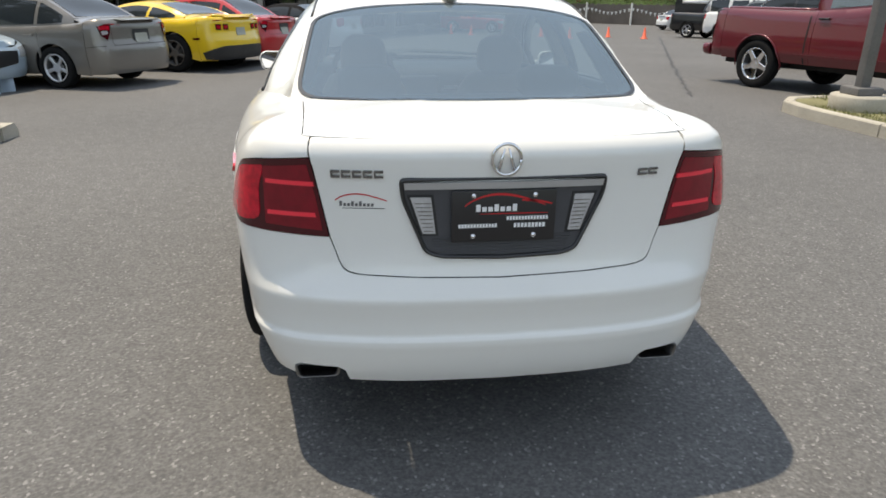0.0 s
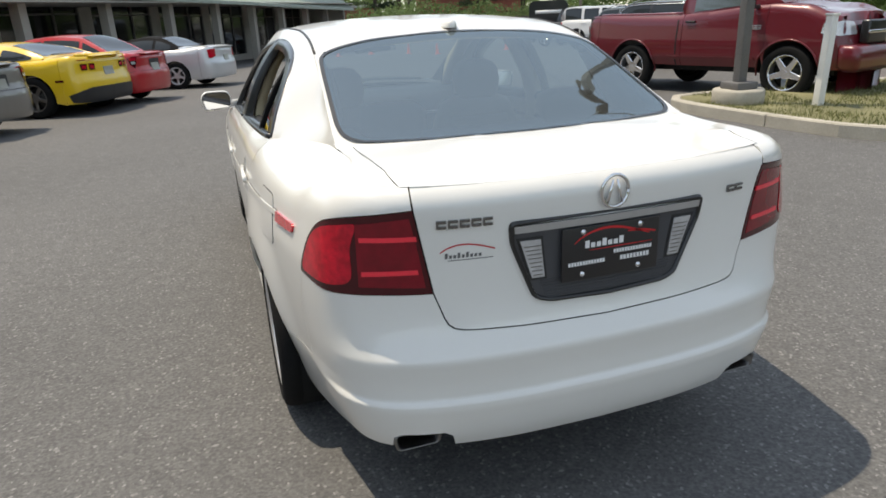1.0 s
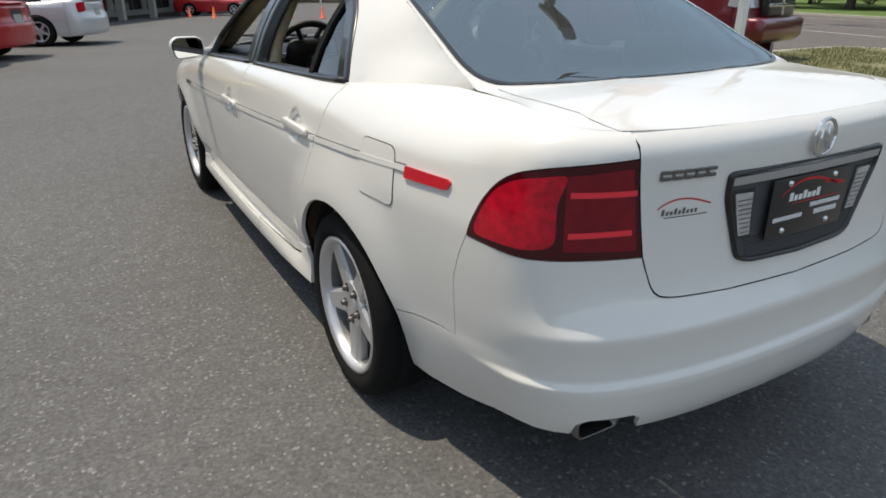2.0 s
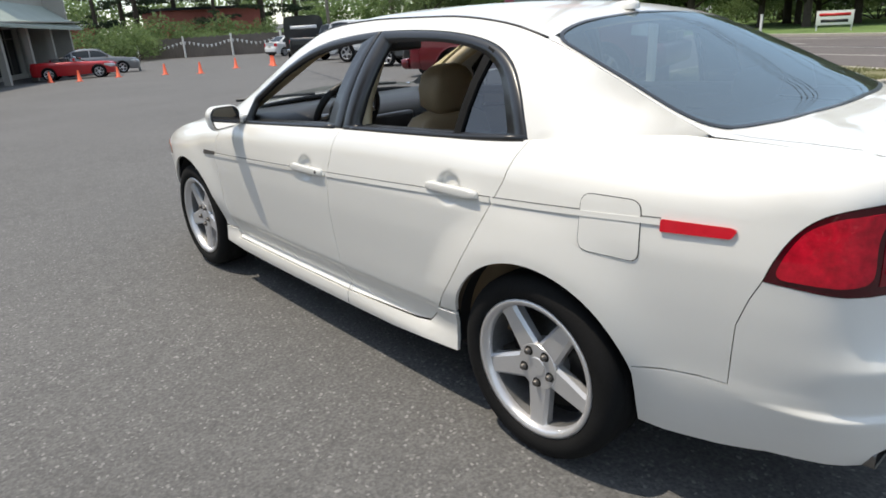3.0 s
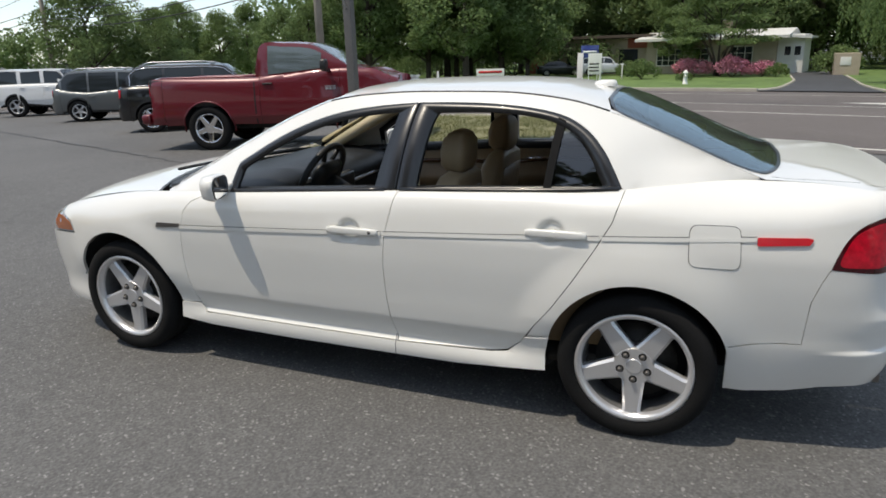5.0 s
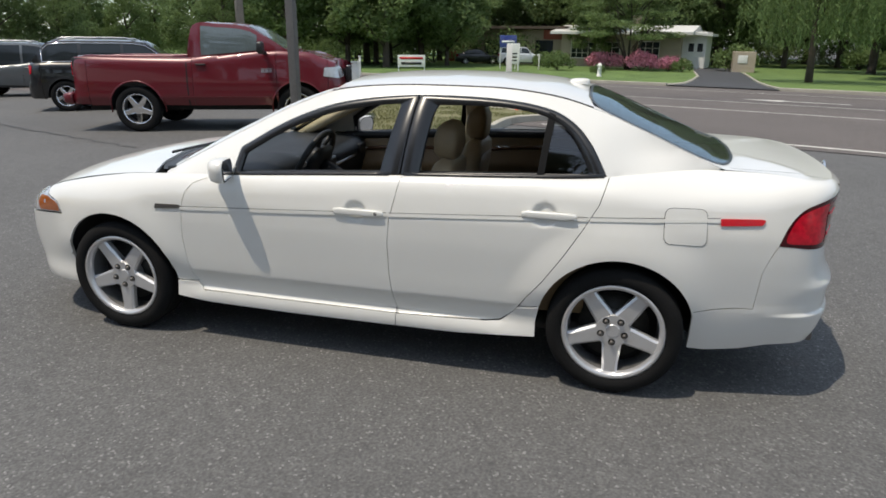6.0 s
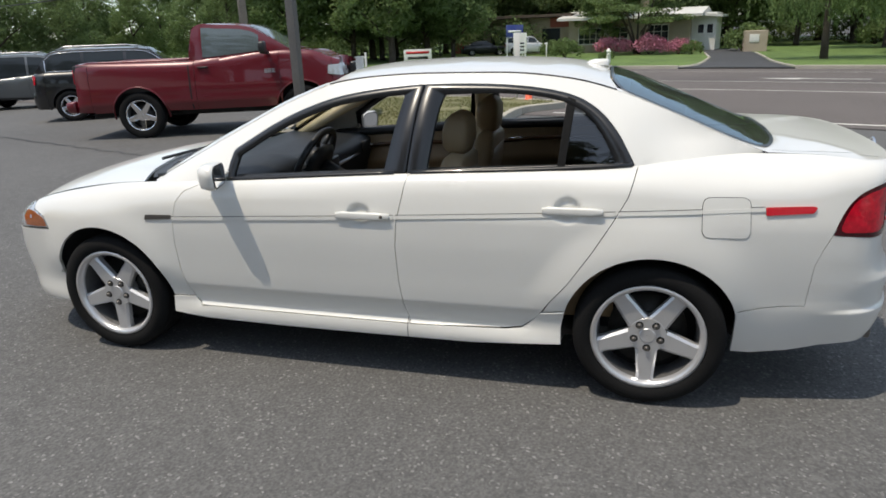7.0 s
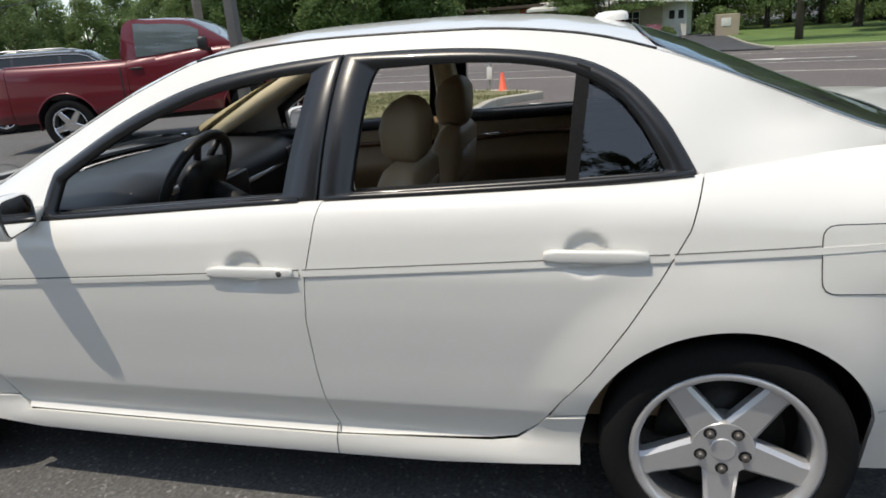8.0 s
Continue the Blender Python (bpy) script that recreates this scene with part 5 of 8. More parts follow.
    part("backrest", block([((x, -0.32, 0.50), 0.20, 0.055, 0.2), ((x, -0.345, 0.60), 0.245, 0.075, 0.2), ((x, -0.39, 0.78), 0.25, 0.075, 0.2), ((x, -0.425, 0.93), 0.225, 0.062, 0.2), ((x, -0.445, 1.00), 0.185, 0.05, 0.2), ((x, -0.452, 1.025), 0.13, 0.03, 0.2)]), M["tan"], st)
    part("backrest_panel", block([((x, -0.40, 0.52), 0.17, 0.012, 0.2), ((x, -0.445, 0.75), 0.19, 0.014, 0.2), ((x, -0.482, 0.93), 0.16, 0.012, 0.2)]), M["tan_dark"], st)
    part("headrest", block([((x, -0.435, 1.02), 0.085, 0.045, 0.12), ((x, -0.432, 1.05), 0.118, 0.060, 0.12), ((x, -0.436, 1.12), 0.124, 0.066, 0.12), ((x, -0.445, 1.175), 0.112, 0.058, 0.12), ((x, -0.450, 1.205), 0.085, 0.038, 0.12), ((x, -0.452, 1.218), 0.05, 0.018, 0.12)]), M["tan"], st)
    for sx in (-0.05, 0.05):
        part("headrest_post", tubed([(x + sx, -0.43, 0.98), (x + sx, -0.435, 1.05)], 0.007, 8), M["chrome"], st)


def cabin(car):
    s = TL
    for x in (-0.37, 0.37):
        front_seat(car, x)
    rb = new("rear_bench")
    rb.parent = car
    rb["label"] = "tan leather rear bench"
    part("seat_cushion", block([((0, -1.05, 0.34), 0.50, 0.24, 0), ((0, -1.05, 0.48), 0.53, 0.27, 0), ((0, -1.04, 0.54), 0.50, 0.24, 0)], 0.12), M["tan"], rb)
    part("backrest", block([((0, -1.30, 0.50), 0.50, 0.07, 0.25), ((0, -1.36, 0.75), 0.66, 0.08, 0.25), ((0, -1.42, 0.98), 0.62, 0.06, 0.25), ((0, -1.435, 1.03), 0.56, 0.04, 0.25)], 0.3), M["tan"], rb)
    for x in (-0.36, 0.36):
        part("headrest", block([((x, -1.43, 1.03), 0.09, 0.04, 0.2), ((x, -1.44, 1.07), 0.125, 0.055, 0.2), ((x, -1.45, 1.13), 0.12, 0.052, 0.2), ((x, -1.455, 1.155), 0.08, 0.03, 0.2)]), M["tan"], rb)
    bm = bmesh.new()
    box(bm, -0.60, 0.60, -1.86, -1.42, 0.985, 1.01, 0.01)
    part("parcel_shelf", bm, M["shelf"], car, "grey parcel shelf under the rear window")
    part("high_brake_lamp", boxed(-0.11, 0.11, -1.80, -1.74, 1.01, 1.045, 0.01), M["black"], car)
    # floor, console, firewall
    bm = bmesh.new()
    box(bm, -0.80, 0.80, -1.35, 1.05, 0.27, 0.30)
    box(bm, -0.80, 0.80, 1.02, 1.06, 0.30, 0.90)
    part("cabin_floor", bm, M["carpet"], car)
    part("centre_console", block([((0, 0.20, 0.30), 0.13, 0.55, 0), ((0, 0.20, 0.55), 0.12, 0.52, 0), ((0, 0.15, 0.62), 0.10, 0.42, 0)], 0.2), M["dash"], car)
    # dashboard with an instrument hood
    bm = bmesh.new()
    rings = []
    for x in (-0.76, -0.70, -0.52, -0.38, -0.22, -0.08, 0.1, 0.4, 0.70, 0.76):
        hump = 0.045 * math.exp(-((x + 0.38) / 0.17) ** 2)
        sec = [(0.60, 0.55), (0.52, 0.72), (0.50, 0.85), (0.50 - hump * 0.8, 0.905 + hump), (0.60, 0.945 + hump), (0.80, 0.955 + hump * 0.3), (1.06, 0.955), (1.08, 0.60)]
        rings.append([(x, y, z) for y, z in sec])
    ring_loft(bm, rings)
    dash = part("dashboard", bm, M["dash"], car, "charcoal dashboard")
    part("radio_panel", boxed(-0.15, 0.15, 0.46, 0.56, 0.58, 0.90, 0.02), M["gloss"], dash)
    part("trim_strip", tubed([(0.18, 0.50, 0.82), (0.70, 0.52, 0.83)], 0.012, 8), M["satin"], dash)
    for x in (-0.66, 0.66):
        part("air_vent", boxed(x - 0.06, x + 0.06, 0.485, 0.52, 0.83, 0.90, 0.012), M["black"], dash)
    # steering wheel
    sw = new("steering_wheel")
    sw.parent = car
    sw["label"] = "black leather steering wheel"
    m = Matrix.Translation((-0.37, 0.37, 0.955)) @ Matrix.Rotation(radians(-62), 4, 'X')
    bm = bmesh.new()
    tube(bm, [m @ Vector((0.185 * math.cos(a), 0.185 * math.sin(a), 0)) for a in (2 * math.pi * k / 36 for k in range(37))], 0.0185, 10)
    part("wheel_rim", bm, M["dash"], sw)
    bm = block([((0, -0.01, -0.06), 0.08, 0.06, 0), ((0, -0.01, -0.03), 0.125, 0.095, 0), ((0, -0.01, 0.0), 0.12, 0.09, 0), ((0, -0.01, 0.018), 0.085, 0.06, 0)])
    bm.transform(m)
    part("wheel_hub", bm, M["dash"], sw)
    for a in (math.pi, 0, -math.pi / 2 - 0.4, -math.pi / 2 + 0.4):
        part("wheel_spoke", tubed([m @ Vector((0.07 * math.cos(a), 0.07 * math.sin(a), 0)), m @ Vector((0.182 * math.cos(a), 0.182 * math.sin(a), 0))], 0.014, 6), M["satin"] if abs(a) < 0.1 or a > 3 else M["dash"], sw)
    part("column", tubed([m @ Vector((0, 0, -0.02)), m @ Vector((0, 0, -0.28))], 0.045, 10), M["dash"], sw)
    part("instrument_panel", boxed(-0.52, -0.22, 0.53, 0.56, 0.84, 0.95, 0.01), M["black"], dash)
    # door cards, pillars, headliner
    for side in (1, -1):
        o = -side
        for nm, y0, y1 in (("front_door_card", 0.80, -0.29), ("rear_door_card", -0.33, -1.22)):
            bm = bmesh.new()
            rings = []
            for k in range(9):
                y = y0 + (y1 - y0) * k / 8
                x, z = s.edge(y)
                x = abs(x)
                rings.append([(o * (x - 0.015), y, z - 0.005), (o * (x - 0.055), y, z - 0.003), (o * (x - 0.075), y, z - 0.06), (o * (x - 0.07), y, z - 0.16), (o * (x - 0.11), y, z - 0.20), (o * (x - 0.11), y, z - 0.25), (o * (x - 0.075), y, z - 0.28), (o * (x - 0.07), y, 0.36), (o * (x - 0.02), y, 0.36)])
            ring_loft(bm, rings)
            dc = part(nm, bm, M["tan_dark"], car, "brown and black inner door panel")
            pts = []
            for k in range(9):
                y = y0 - 0.06 + (y1 - y0 + 0.12) * k / 8
                x, z = s.edge(y)
                pts.append((o * (abs(x) - 0.062), y, z - 0.015))
            part("door_top_pad", tubed(pts, 0.028, 8), M["dash"], dc)
            pts = []
            for k in range(9):
                y = y0 - 0.06 + (y1 - y0 + 0.12) * k / 8
                x, z = s.edge(y)
                pts.append((o * (abs(x) - 0.078), y, z - 0.125 + 0.02 * math.sin(k * 0.4)))
            part("wood_strip", tubed(pts, 0.014, 6), M["walnut"], dc, "walnut trim strip")
            ym = y0 - 0.22 if "front" in nm else y0 - 0.15
            x, z = s.edge(ym)
            part("inner_handle", tubed([(o * (abs(x) - 0.085), ym, z - 0.10), (o * (abs(x) - 0.098), ym - 0.05, z - 0.10), (o * (abs(x) - 0.085), ym - 0.10, z - 0.10)], 0.009, 8), M["chrome"], dc)
        bm = bmesh.new()
        rings = []
        for z, hw in ((0.60, 0.10), (0.95, 0.085), (1.10, 0.065), (1.25, 0.055), (1.37, 0.05)):
            x = abs(s.cabin(-0.325, max(z, 1.0))[0]) - 0.035
            rings.append([(o * x, -0.325 - hw, z), (o * x, -0.325 + hw, z), (o * (x - 0.05), -0.325 + hw * 0.7, z), (o * (x - 0.05), -0.325 - hw * 0.7, z)])
        ring_loft(bm, rings)
        part("centre_pillar_trim", bm, M["beige"], car)
        pts = [(o * (s.railx(y) - 0.035), y, s.railz(y) - 0.035) for y in (1.0, 0.85, 0.6, 0.3, 0.1, -0.1)]
        part("screen_pillar_trim", tubed(pts, [0.03, 0.035, 0.04, 0.042, 0.042, 0.04], 8), M["beige"], car)
        bm = bmesh.new()
        rings = []
        for y in (-1.24, -1.32, -1.42, -1.55):
            x, z = s.edge(y)
            rings.append([(o * (abs(x) - 0.03), y, z - 0.02), (o * (s.railx(y) - 0.02), y, s.railz(y) - 0.03), (o * (s.railx(y) - 0.06), y, s.railz(y) - 0.04), (o * (abs(x) - 0.09), y, z - 0.02)])
        ring_loft(bm, rings)
        part("rear_pillar_trim", bm, M["beige"], car)
    bm = bmesh.new()
    ys = np.linspace(-1.16, 0.14, 14)
    l = [(-s.railx(y) + 0.015, y) for y in ys]
    sheet(bm, l + [(-x, y) for x, y in l[::-1]], lambda x, y: (x, y, s.cover(x, y)[2] - 0.028), 0.1, 0.1, 1, thick=0)
    part("headliner", bm, M["beige"], car)
    for x in (-0.35, 0.35):
        part("sun_visor", boxed(x - 0.20, x + 0.20, 0.10, 0.30, 1.318, 1.336, 0.008, Matrix.Translation((x, 0.2, 1.327)) @ Matrix.Rotation(radians(-12), 4, 'X') @ Matrix.Translation((-x, -0.2, -1.327))), M["beige"], car)
    part("rear_view_mirror", boxed(-0.11, 0.11, 0.30, 0.335, 1.245, 1.31, 0.015), M["black"], car)
    part("mirror_stem", tubed([(0, 0.33, 1.29), (0, 0.40, 1.325)], 0.01, 6), M["black"], car)


rear_fittings(sedan)
cabin(sedan)


# ---------------------------------------------------------------- other vehicles
def heading(az):
    return Matrix.Rotation(radians(-az), 4, 'Z')


def stand(px, py, az, lx, ly):
    """The pose that puts a car's wheel, at (lx, ly) in the car, onto the ground at (px, py)."""
    r = heading(az)
    d = r @ Vector((lx, ly, 0))
    x, y = px - d.x, py - d.y
    fx, rx = r @ Vector((0, 1.4, 0)), r @ Vector((0.8, 0, 0))
    rise = ground_z(x + fx.x, y + fx.y) - ground_z(x - fx.x, y - fx.y)
    roll = ground_z(x + rx.x, y + rx.y) - ground_z(x - rx.x, y - rx.y)
    return Matrix.Translation((x, y, ground_z(x, y))) @ r @ Matrix.Rotation(math.atan2(rise, 2.8), 4, 'X') @ Matrix.Rotation(-math.atan2(roll, 1.6), 4, 'Y')


def vehicle(name, label, category, m, colour, L=4.6, W=1.8, H=1.47, wb=2.7, fo=0.95, r=0.33, low=0.20, corner=1.0, hood=0.80, cowl=0.95, waist=0.98, tail=1.02,
            screen=1.0, roof0=0.25, roof1=-0.9, glass=-1.6, rail=0.66, foot=0.80, doors=(0.85, -0.25, -1.15), pillars=(), roof_paint=None, rim_mat=None, spokes=5,
            bed=None, open_top=False, cladding=False, lamp=(0.16, 0.30), chrome=False, side_glass="darkglass", surround=False, rails=False, wheel_style="thin", win_start=0.16, win_end=0.10, arch_gap=0.045, screen_glass="darkglass", handle="", win_gap=0.035, own_front=False, insert=True, group="parked vehicles"):
    """A parked vehicle: front at +y, origin on the ground under its middle."""
    car = thing(name, label, category, m, group)
    w, h = W / 2, L / 2
    c = corner
    plan = [(0, -h), (-0.45 * w, -h + 0.015), (-0.80 * w, -h + 0.09 * c), (-0.94 * w, -h + 0.26 * c), (-0.985 * w, -h + 0.7), (-w, -0.3), (-w, 0.3), (-0.985 * w, h - 0.85), (-0.94 * w, h - 0.36 * c), (-0.79 * w, h - 0.13 * c), (-0.45 * w, h - 0.03), (0, h)]
    y_end = glass
    belt = [(-h, tail - 0.02), (-h + 0.25, tail), (glass, waist), (screen, cowl - 0.03), (screen + 0.35, cowl - 0.05), (h - 0.4, hood), (h, hood - 0.12)]
    tuck = [(-h, 0.05), (glass - 0.05, 0.11), (glass + 0.3, 0.05), (screen - 0.2, 0.05), (screen + 0.3, 0.11), (h, 0.07)]
    shoulder = [(-h, 0.06), (glass, 0.09), (0, 0.07), (screen + 0.2, 0.10), (h, 0.08)]
    centre = [(-h, tail - 0.015), (-h + 0.12, tail + 0.015), (glass, max(waist, tail) + 0.03), (roof1, H - 0.035), ((roof0 + roof1) / 2, H), (roof0, H - 0.035), (screen, cowl), (h - 0.5, hood + 0.03), (h - 0.12, hood - 0.03), (h, hood - 0.12)]
    rl = [(glass - 0.02, foot * w, max(waist, tail)), (glass * 0.5 + roof1 * 0.5, (rail + foot) / 2 * w, (max(waist, tail) + H - 0.06) / 2 + 0.03), (roof1, rail * w, H - 0.08), ((roof0 + roof1) / 2, rail * w, H - 0.045), (roof0, rail * w + 0.01, H - 0.085), (roof0 * 0.5 + screen * 0.5, (rail + foot) / 2 * w, (cowl + H - 0.09) / 2 + 0.02), (screen, foot * w, cowl - 0.02)]
    s = CarShape(plan, belt, tuck, shoulder, centre, rl,
                 [(low - 0.05, 0.09), (low + 0.08, 0.035), (low + 0.22, 0.012), (0.62, 0.0), (0.80, 0.004), (1.0, 0.02), (1.3, 0.05)],
                 [(low - 0.05, 0.10), (low + 0.10, 0.02), (0.55, 0.0), (0.66, 0.02), (0.72, 0.05), (1.0, 0.06), (1.3, 0.08)],
                 [(low - 0.05, 0.10), (low + 0.10, 0.02), (0.55, 0.0), (0.70, 0.03), (1.0, 0.10), (1.3, 0.2)])
    fy = h - fo
    ry = fy - wb
    R = r + arch_gap
    cuts = sorted([-h + 0.42, *doors, h - 0.55])
    if ry - R < cuts[0] < ry + R:
        cuts[0] = ry - R - 0.06
    if fy - R < cuts[-1] < fy + R:
        cuts[-1] = fy + R + 0.06
    cuts = sorted(cuts)

    def bottom(y0, y1):
        """The lower edge from y0 to y1, round the wheel arches."""
        out = [(y0, low)]
        for yc in (ry, fy):
            if yc + R < y0 or yc - R > y1:
                continue
            for k in range(19):
                a = math.pi + 0.28 - (math.pi + 0.56) * k / 18
                p = (yc + R * math.cos(a), r + R * math.sin(a))
                if y0 < p[0] < y1 and p[1] > low:
                    out.append(p)
        return out + [(y1, low)]

    names = ["quarter_panel"] + ["door"] * (len(doors) - 1) + ["front_fender"]
    for side in (1, -1):
        for k, nm in enumerate(names):
            y0, y1 = cuts[k], cuts[k + 1]
            n = max(2, int((y1 - y0) / 0.2))
            top = [(y1 + (y0 - y1) * i / n, s.belt(y1 + (y0 - y1) * i / n)) for i in range(n + 1)]
            bm = bmesh.new()
            side_panel(bm, s, bottom(y0, y1) + top, side, gap=0.004, du=0.10, dv=0.07)
            ob = part(nm, bm, colour, car)
            if nm == "door":
                ym = y0 + 0.16
                zc = s.belt(ym) - 0.13
                x = s.body(s.u_side(ym), zc)[0] * side
                o = -1 if x < 0 else 1
                part("door_handle", boxed(min(x, x + o * 0.035), max(x, x + o * 0.035), ym - 0.09, ym + 0.09, zc - 0.015, zc + 0.015, 0.008), M[handle] if handle else M["chrome"] if chrome else colour, ob)
            if cladding:
                bm = bmesh.new()
                side_panel(bm, s, [(y, z - 0.002) for y, z in bottom(y0, y1)] + [(y, z + 0.07) for y, z in bottom(y0, y1)[::-1]], side, gap=0.004, du=0.10, dv=0.05, lift=0.008)
                part("cladding", bm, M["black"], car)
    rear, front = bmesh.new(), bmesh.new()
    for side in (1, -1):
        side_panel(rear, s, [(("r", 0), low + 0.03), (cuts[0], low + 0.02), (cuts[0], s.belt(cuts[0])), (-h + 0.2, s.belt(-h + 0.2)), (("r", 0.5 * w), s.belt(-h)), (("r", 0), s.belt(-h))], side, gap=0.004, du=0.10, dv=0.06)
        side_panel(front, s, [(("f", 0), low), (cuts[-1], low), (cuts[-1], s.belt(cuts[-1])), (h - 0.2, s.belt(h - 0.2)), (("f", 0.5 * w), s.belt(h)), (("f", 0), s.belt(h))], side, gap=0.004, du=0.10, dv=0.06)
    part("tailgate" if bed else "rear_end", rear, colour, car)
    part("front_end", front, colour, car)
    # lamps, grille, plate, bumper insert
    zt = s.belt(-h) - 0.05
    for side in (1, -1):
        bm = bmesh.new()
        side_panel(bm, s, [(-h + lamp[0], zt - lamp[1] * 0.7), (-h + lamp[0] * 1.15, zt - 0.02), (("r", 0.84 * w), zt), (("r", 0.62 * w), zt), (("r", 0.62 * w), zt - lamp[1] * 0.62), (("r", 0.84 * w), zt - lamp[1] * 0.75)], side, gap=0, lift=0.006, du=0.06, dv=0.06)
        part("tail_lamp", bm, M["red_lens"], car, "red tail lamp")
        if own_front:
            continue
        zh = s.belt(h - 0.3) - 0.05
        bm = bmesh.new()
        side_panel(bm, s, [(h - 0.50, zh - 0.10), (h - 0.50, zh - 0.01), (h - 0.22, zh - 0.02), (("f", 0.60 * w), zh - 0.06), (("f", 0.58 * w), zh - 0.20), (h - 0.22, zh - 0.20)], side, gap=0, lift=0.006, du=0.06, dv=0.06)
        part("headlamp", bm, M["lamp"], car, "clear headlamp")
    gr, pl, bi = bmesh.new(), bmesh.new(), bmesh.new()
    for side in (1, -1):
        zh = s.belt(h) - 0.04
        side_panel(gr, s, [(("f", 0), zh - 0.26), (("f", 0.50 * w), zh - 0.20), (("f", 0.54 * w), zh - 0.02), (("f", 0), zh)], side, gap=0, lift=0.006, du=0.08, dv=0.06)
        side_panel(bi, s, [(("r", 0), low + 0.035), (("r", 0.8 * w), low + 0.035), (("r", 0.8 * w), low + 0.17), (("r", 0), low + 0.17)], side, gap=0, lift=0.006, du=0.08, dv=0.06)
        side_panel(pl, s, [(("r", 0), zt - 0.30), (("r", 0.15), zt - 0.30), (("r", 0.15), zt - 0.15), (("r", 0), zt - 0.15)], side, gap=0, lift=0.012, du=0.1, dv=0.1)
    part("grille", gr, M["black"], car)
    if insert:
        part("bumper_insert", bi, M["black"], car)
    part("number_plate", pl, M["plate_pale"], car, "pale number plate")
    # top
    if not open_top:
        bm = bmesh.new()
        pts = [(y, s.railx(y)) for y in np.linspace(roof1, roof0, 9)]
        sheet(bm, [(-x, y) for y, x in pts] + [(x, y) for y, x in pts[::-1]], s.cover, 0.12, 0.12, 1)
        part("roof", bm, roof_paint or colour, car)
        for nm, ya, yb in (("windscreen", roof0 + 0.01, screen + 0.0), ("rear_window", glass, roof1 - 0.01)):
            ys = np.linspace(ya, yb, 8)
            l = [(-s.railx(y), y) for y in ys]
            bm = bmesh.new()
            sheet(bm, l + [(-x, y) for x, y in l[::-1]], s.cover, 0.12, 0.12, 1, thick=0)
            part("pillar_panel", bm, roof_paint or colour, car)
            bm = bmesh.new()
            lo, hi = (0.10, 0.93) if not bed or nm == "windscreen" else (0.2, 0.9)
            ys = np.linspace(ya + (yb - ya) * 0.06, ya + (yb - ya) * 0.94, 8)
            l = [(-s.railx(y) + 0.07, y) for y in ys]
            sheet(bm, l + [(-x, y) for x, y in l[::-1]], s.cover, 0.12, 0.12, 1, lift=0.005, thick=0.004)
            part(nm, bm, M[screen_glass if nm == "windscreen" else "darkglass"], car)
        for side in (1, -1):
            ys = np.linspace(glass, screen, 24)
            bm = bmesh.new()
            sheet(bm, [(y, s.edge(y)[1] - 0.002) for y in ys] + [(y, s.railz(y)) for y in ys[::-1]], s.cabin, 0.10, 0.08, side, thick=0)
            part("cabin_side", bm, roof_paint or colour, car)
            breaks = [glass + win_start, *sorted(pillars), screen - win_end]
            for y0, y1 in zip(breaks, breaks[1:]):
                ys = [y for y in np.linspace(y0 + win_gap, y1 - win_gap, 9) if s.railz(y) - s.edge(y)[1] > 0.13]
                if len(ys) < 3:
                    continue
                bm = bmesh.new()
                sheet(bm, [(y, s.edge(y)[1] + 0.03) for y in ys] + [(y, s.railz(y) - 0.065) for y in ys[::-1]], s.cabin, 0.10, 0.08, side, lift=0.005, thick=0.004)
                part("side_window", bm, M[side_glass], car)
    else:
        bm = bmesh.new()
        l = [(-s.railx(y) + 0.05, y) for y in np.linspace(roof0 + 0.1, screen, 8)]
        sheet(bm, l + [(-x, y) for x, y in l[::-1]], s.cover, 0.12, 0.12, 1, thick=0.004)
        part("windscreen", bm, M["darkglass"], car)
        for x in (-0.36, 0.36):
            part("seat", boxed(x - 0.25, x + 0.25, -0.55, -0.25, 0.5, waist + 0.22, 0.06), M["black"], car)
        part("cockpit", boxed(-0.6 * w, 0.6 * w, glass, screen - 0.1, 0.4, waist - 0.02), M["dark"], car)
    for side in (1, -1):
        if surround:
            ya, yb = glass + 0.22, screen - 0.30
            up = [Vector(s.cabin(y, s.railz(y) - 0.055)) for y in np.linspace(ya, yb, 18)]
            dn = [Vector(s.cabin(y, s.edge(y)[1] + 0.02)) for y in np.linspace(yb, ya, 18)]
            ring = [Vector((p.x * side - side * 0.012, p.y, p.z)) for p in up + dn + up[:1]]
            part("window_surround", tubed([tuple(p) for p in ring], 0.014, 6), M["chrome"], car, "chrome window surround")
        if rails:
            ys = np.linspace(roof1 + 0.1, roof0 - 0.15, 9)
            part("roof_rail", tubed([(-side * (s.railx(y) - 0.10), y, s.railz(y) + (0.075 if 0 < k < 8 else 0.02)) for k, y in enumerate(ys)], 0.018, 6), M["satin"], car, "silver roof rail")
    bm = bmesh.new()
    ys = np.linspace(screen + 0.005, h - 0.02, 10)
    l = [(s.edge(y)[0], y) for y in ys]
    sheet(bm, l + [(-x, y) for x, y in l[::-1]], s.cover, 0.12, 0.10, 1)
    part("hood", bm, colour, car)
    if bed is None:
        ys = np.linspace(-h + 0.008, glass - 0.01, 7)
        l = [(-max(abs(s.edge(y)[0]), 0.5 * w), y) for y in ys]
        bm = bmesh.new()
        sheet(bm, l + [(-x, y) for x, y in l[::-1]], s.cover, 0.12, 0.10, 1)
        part("rear_deck", bm, colour, car)
    else:
        zf = bed
        bm = bmesh.new()
        box(bm, -0.80 * w, 0.80 * w, -h + 0.10, glass, zf, zf + 0.02)
        for sx in (-1, 1):
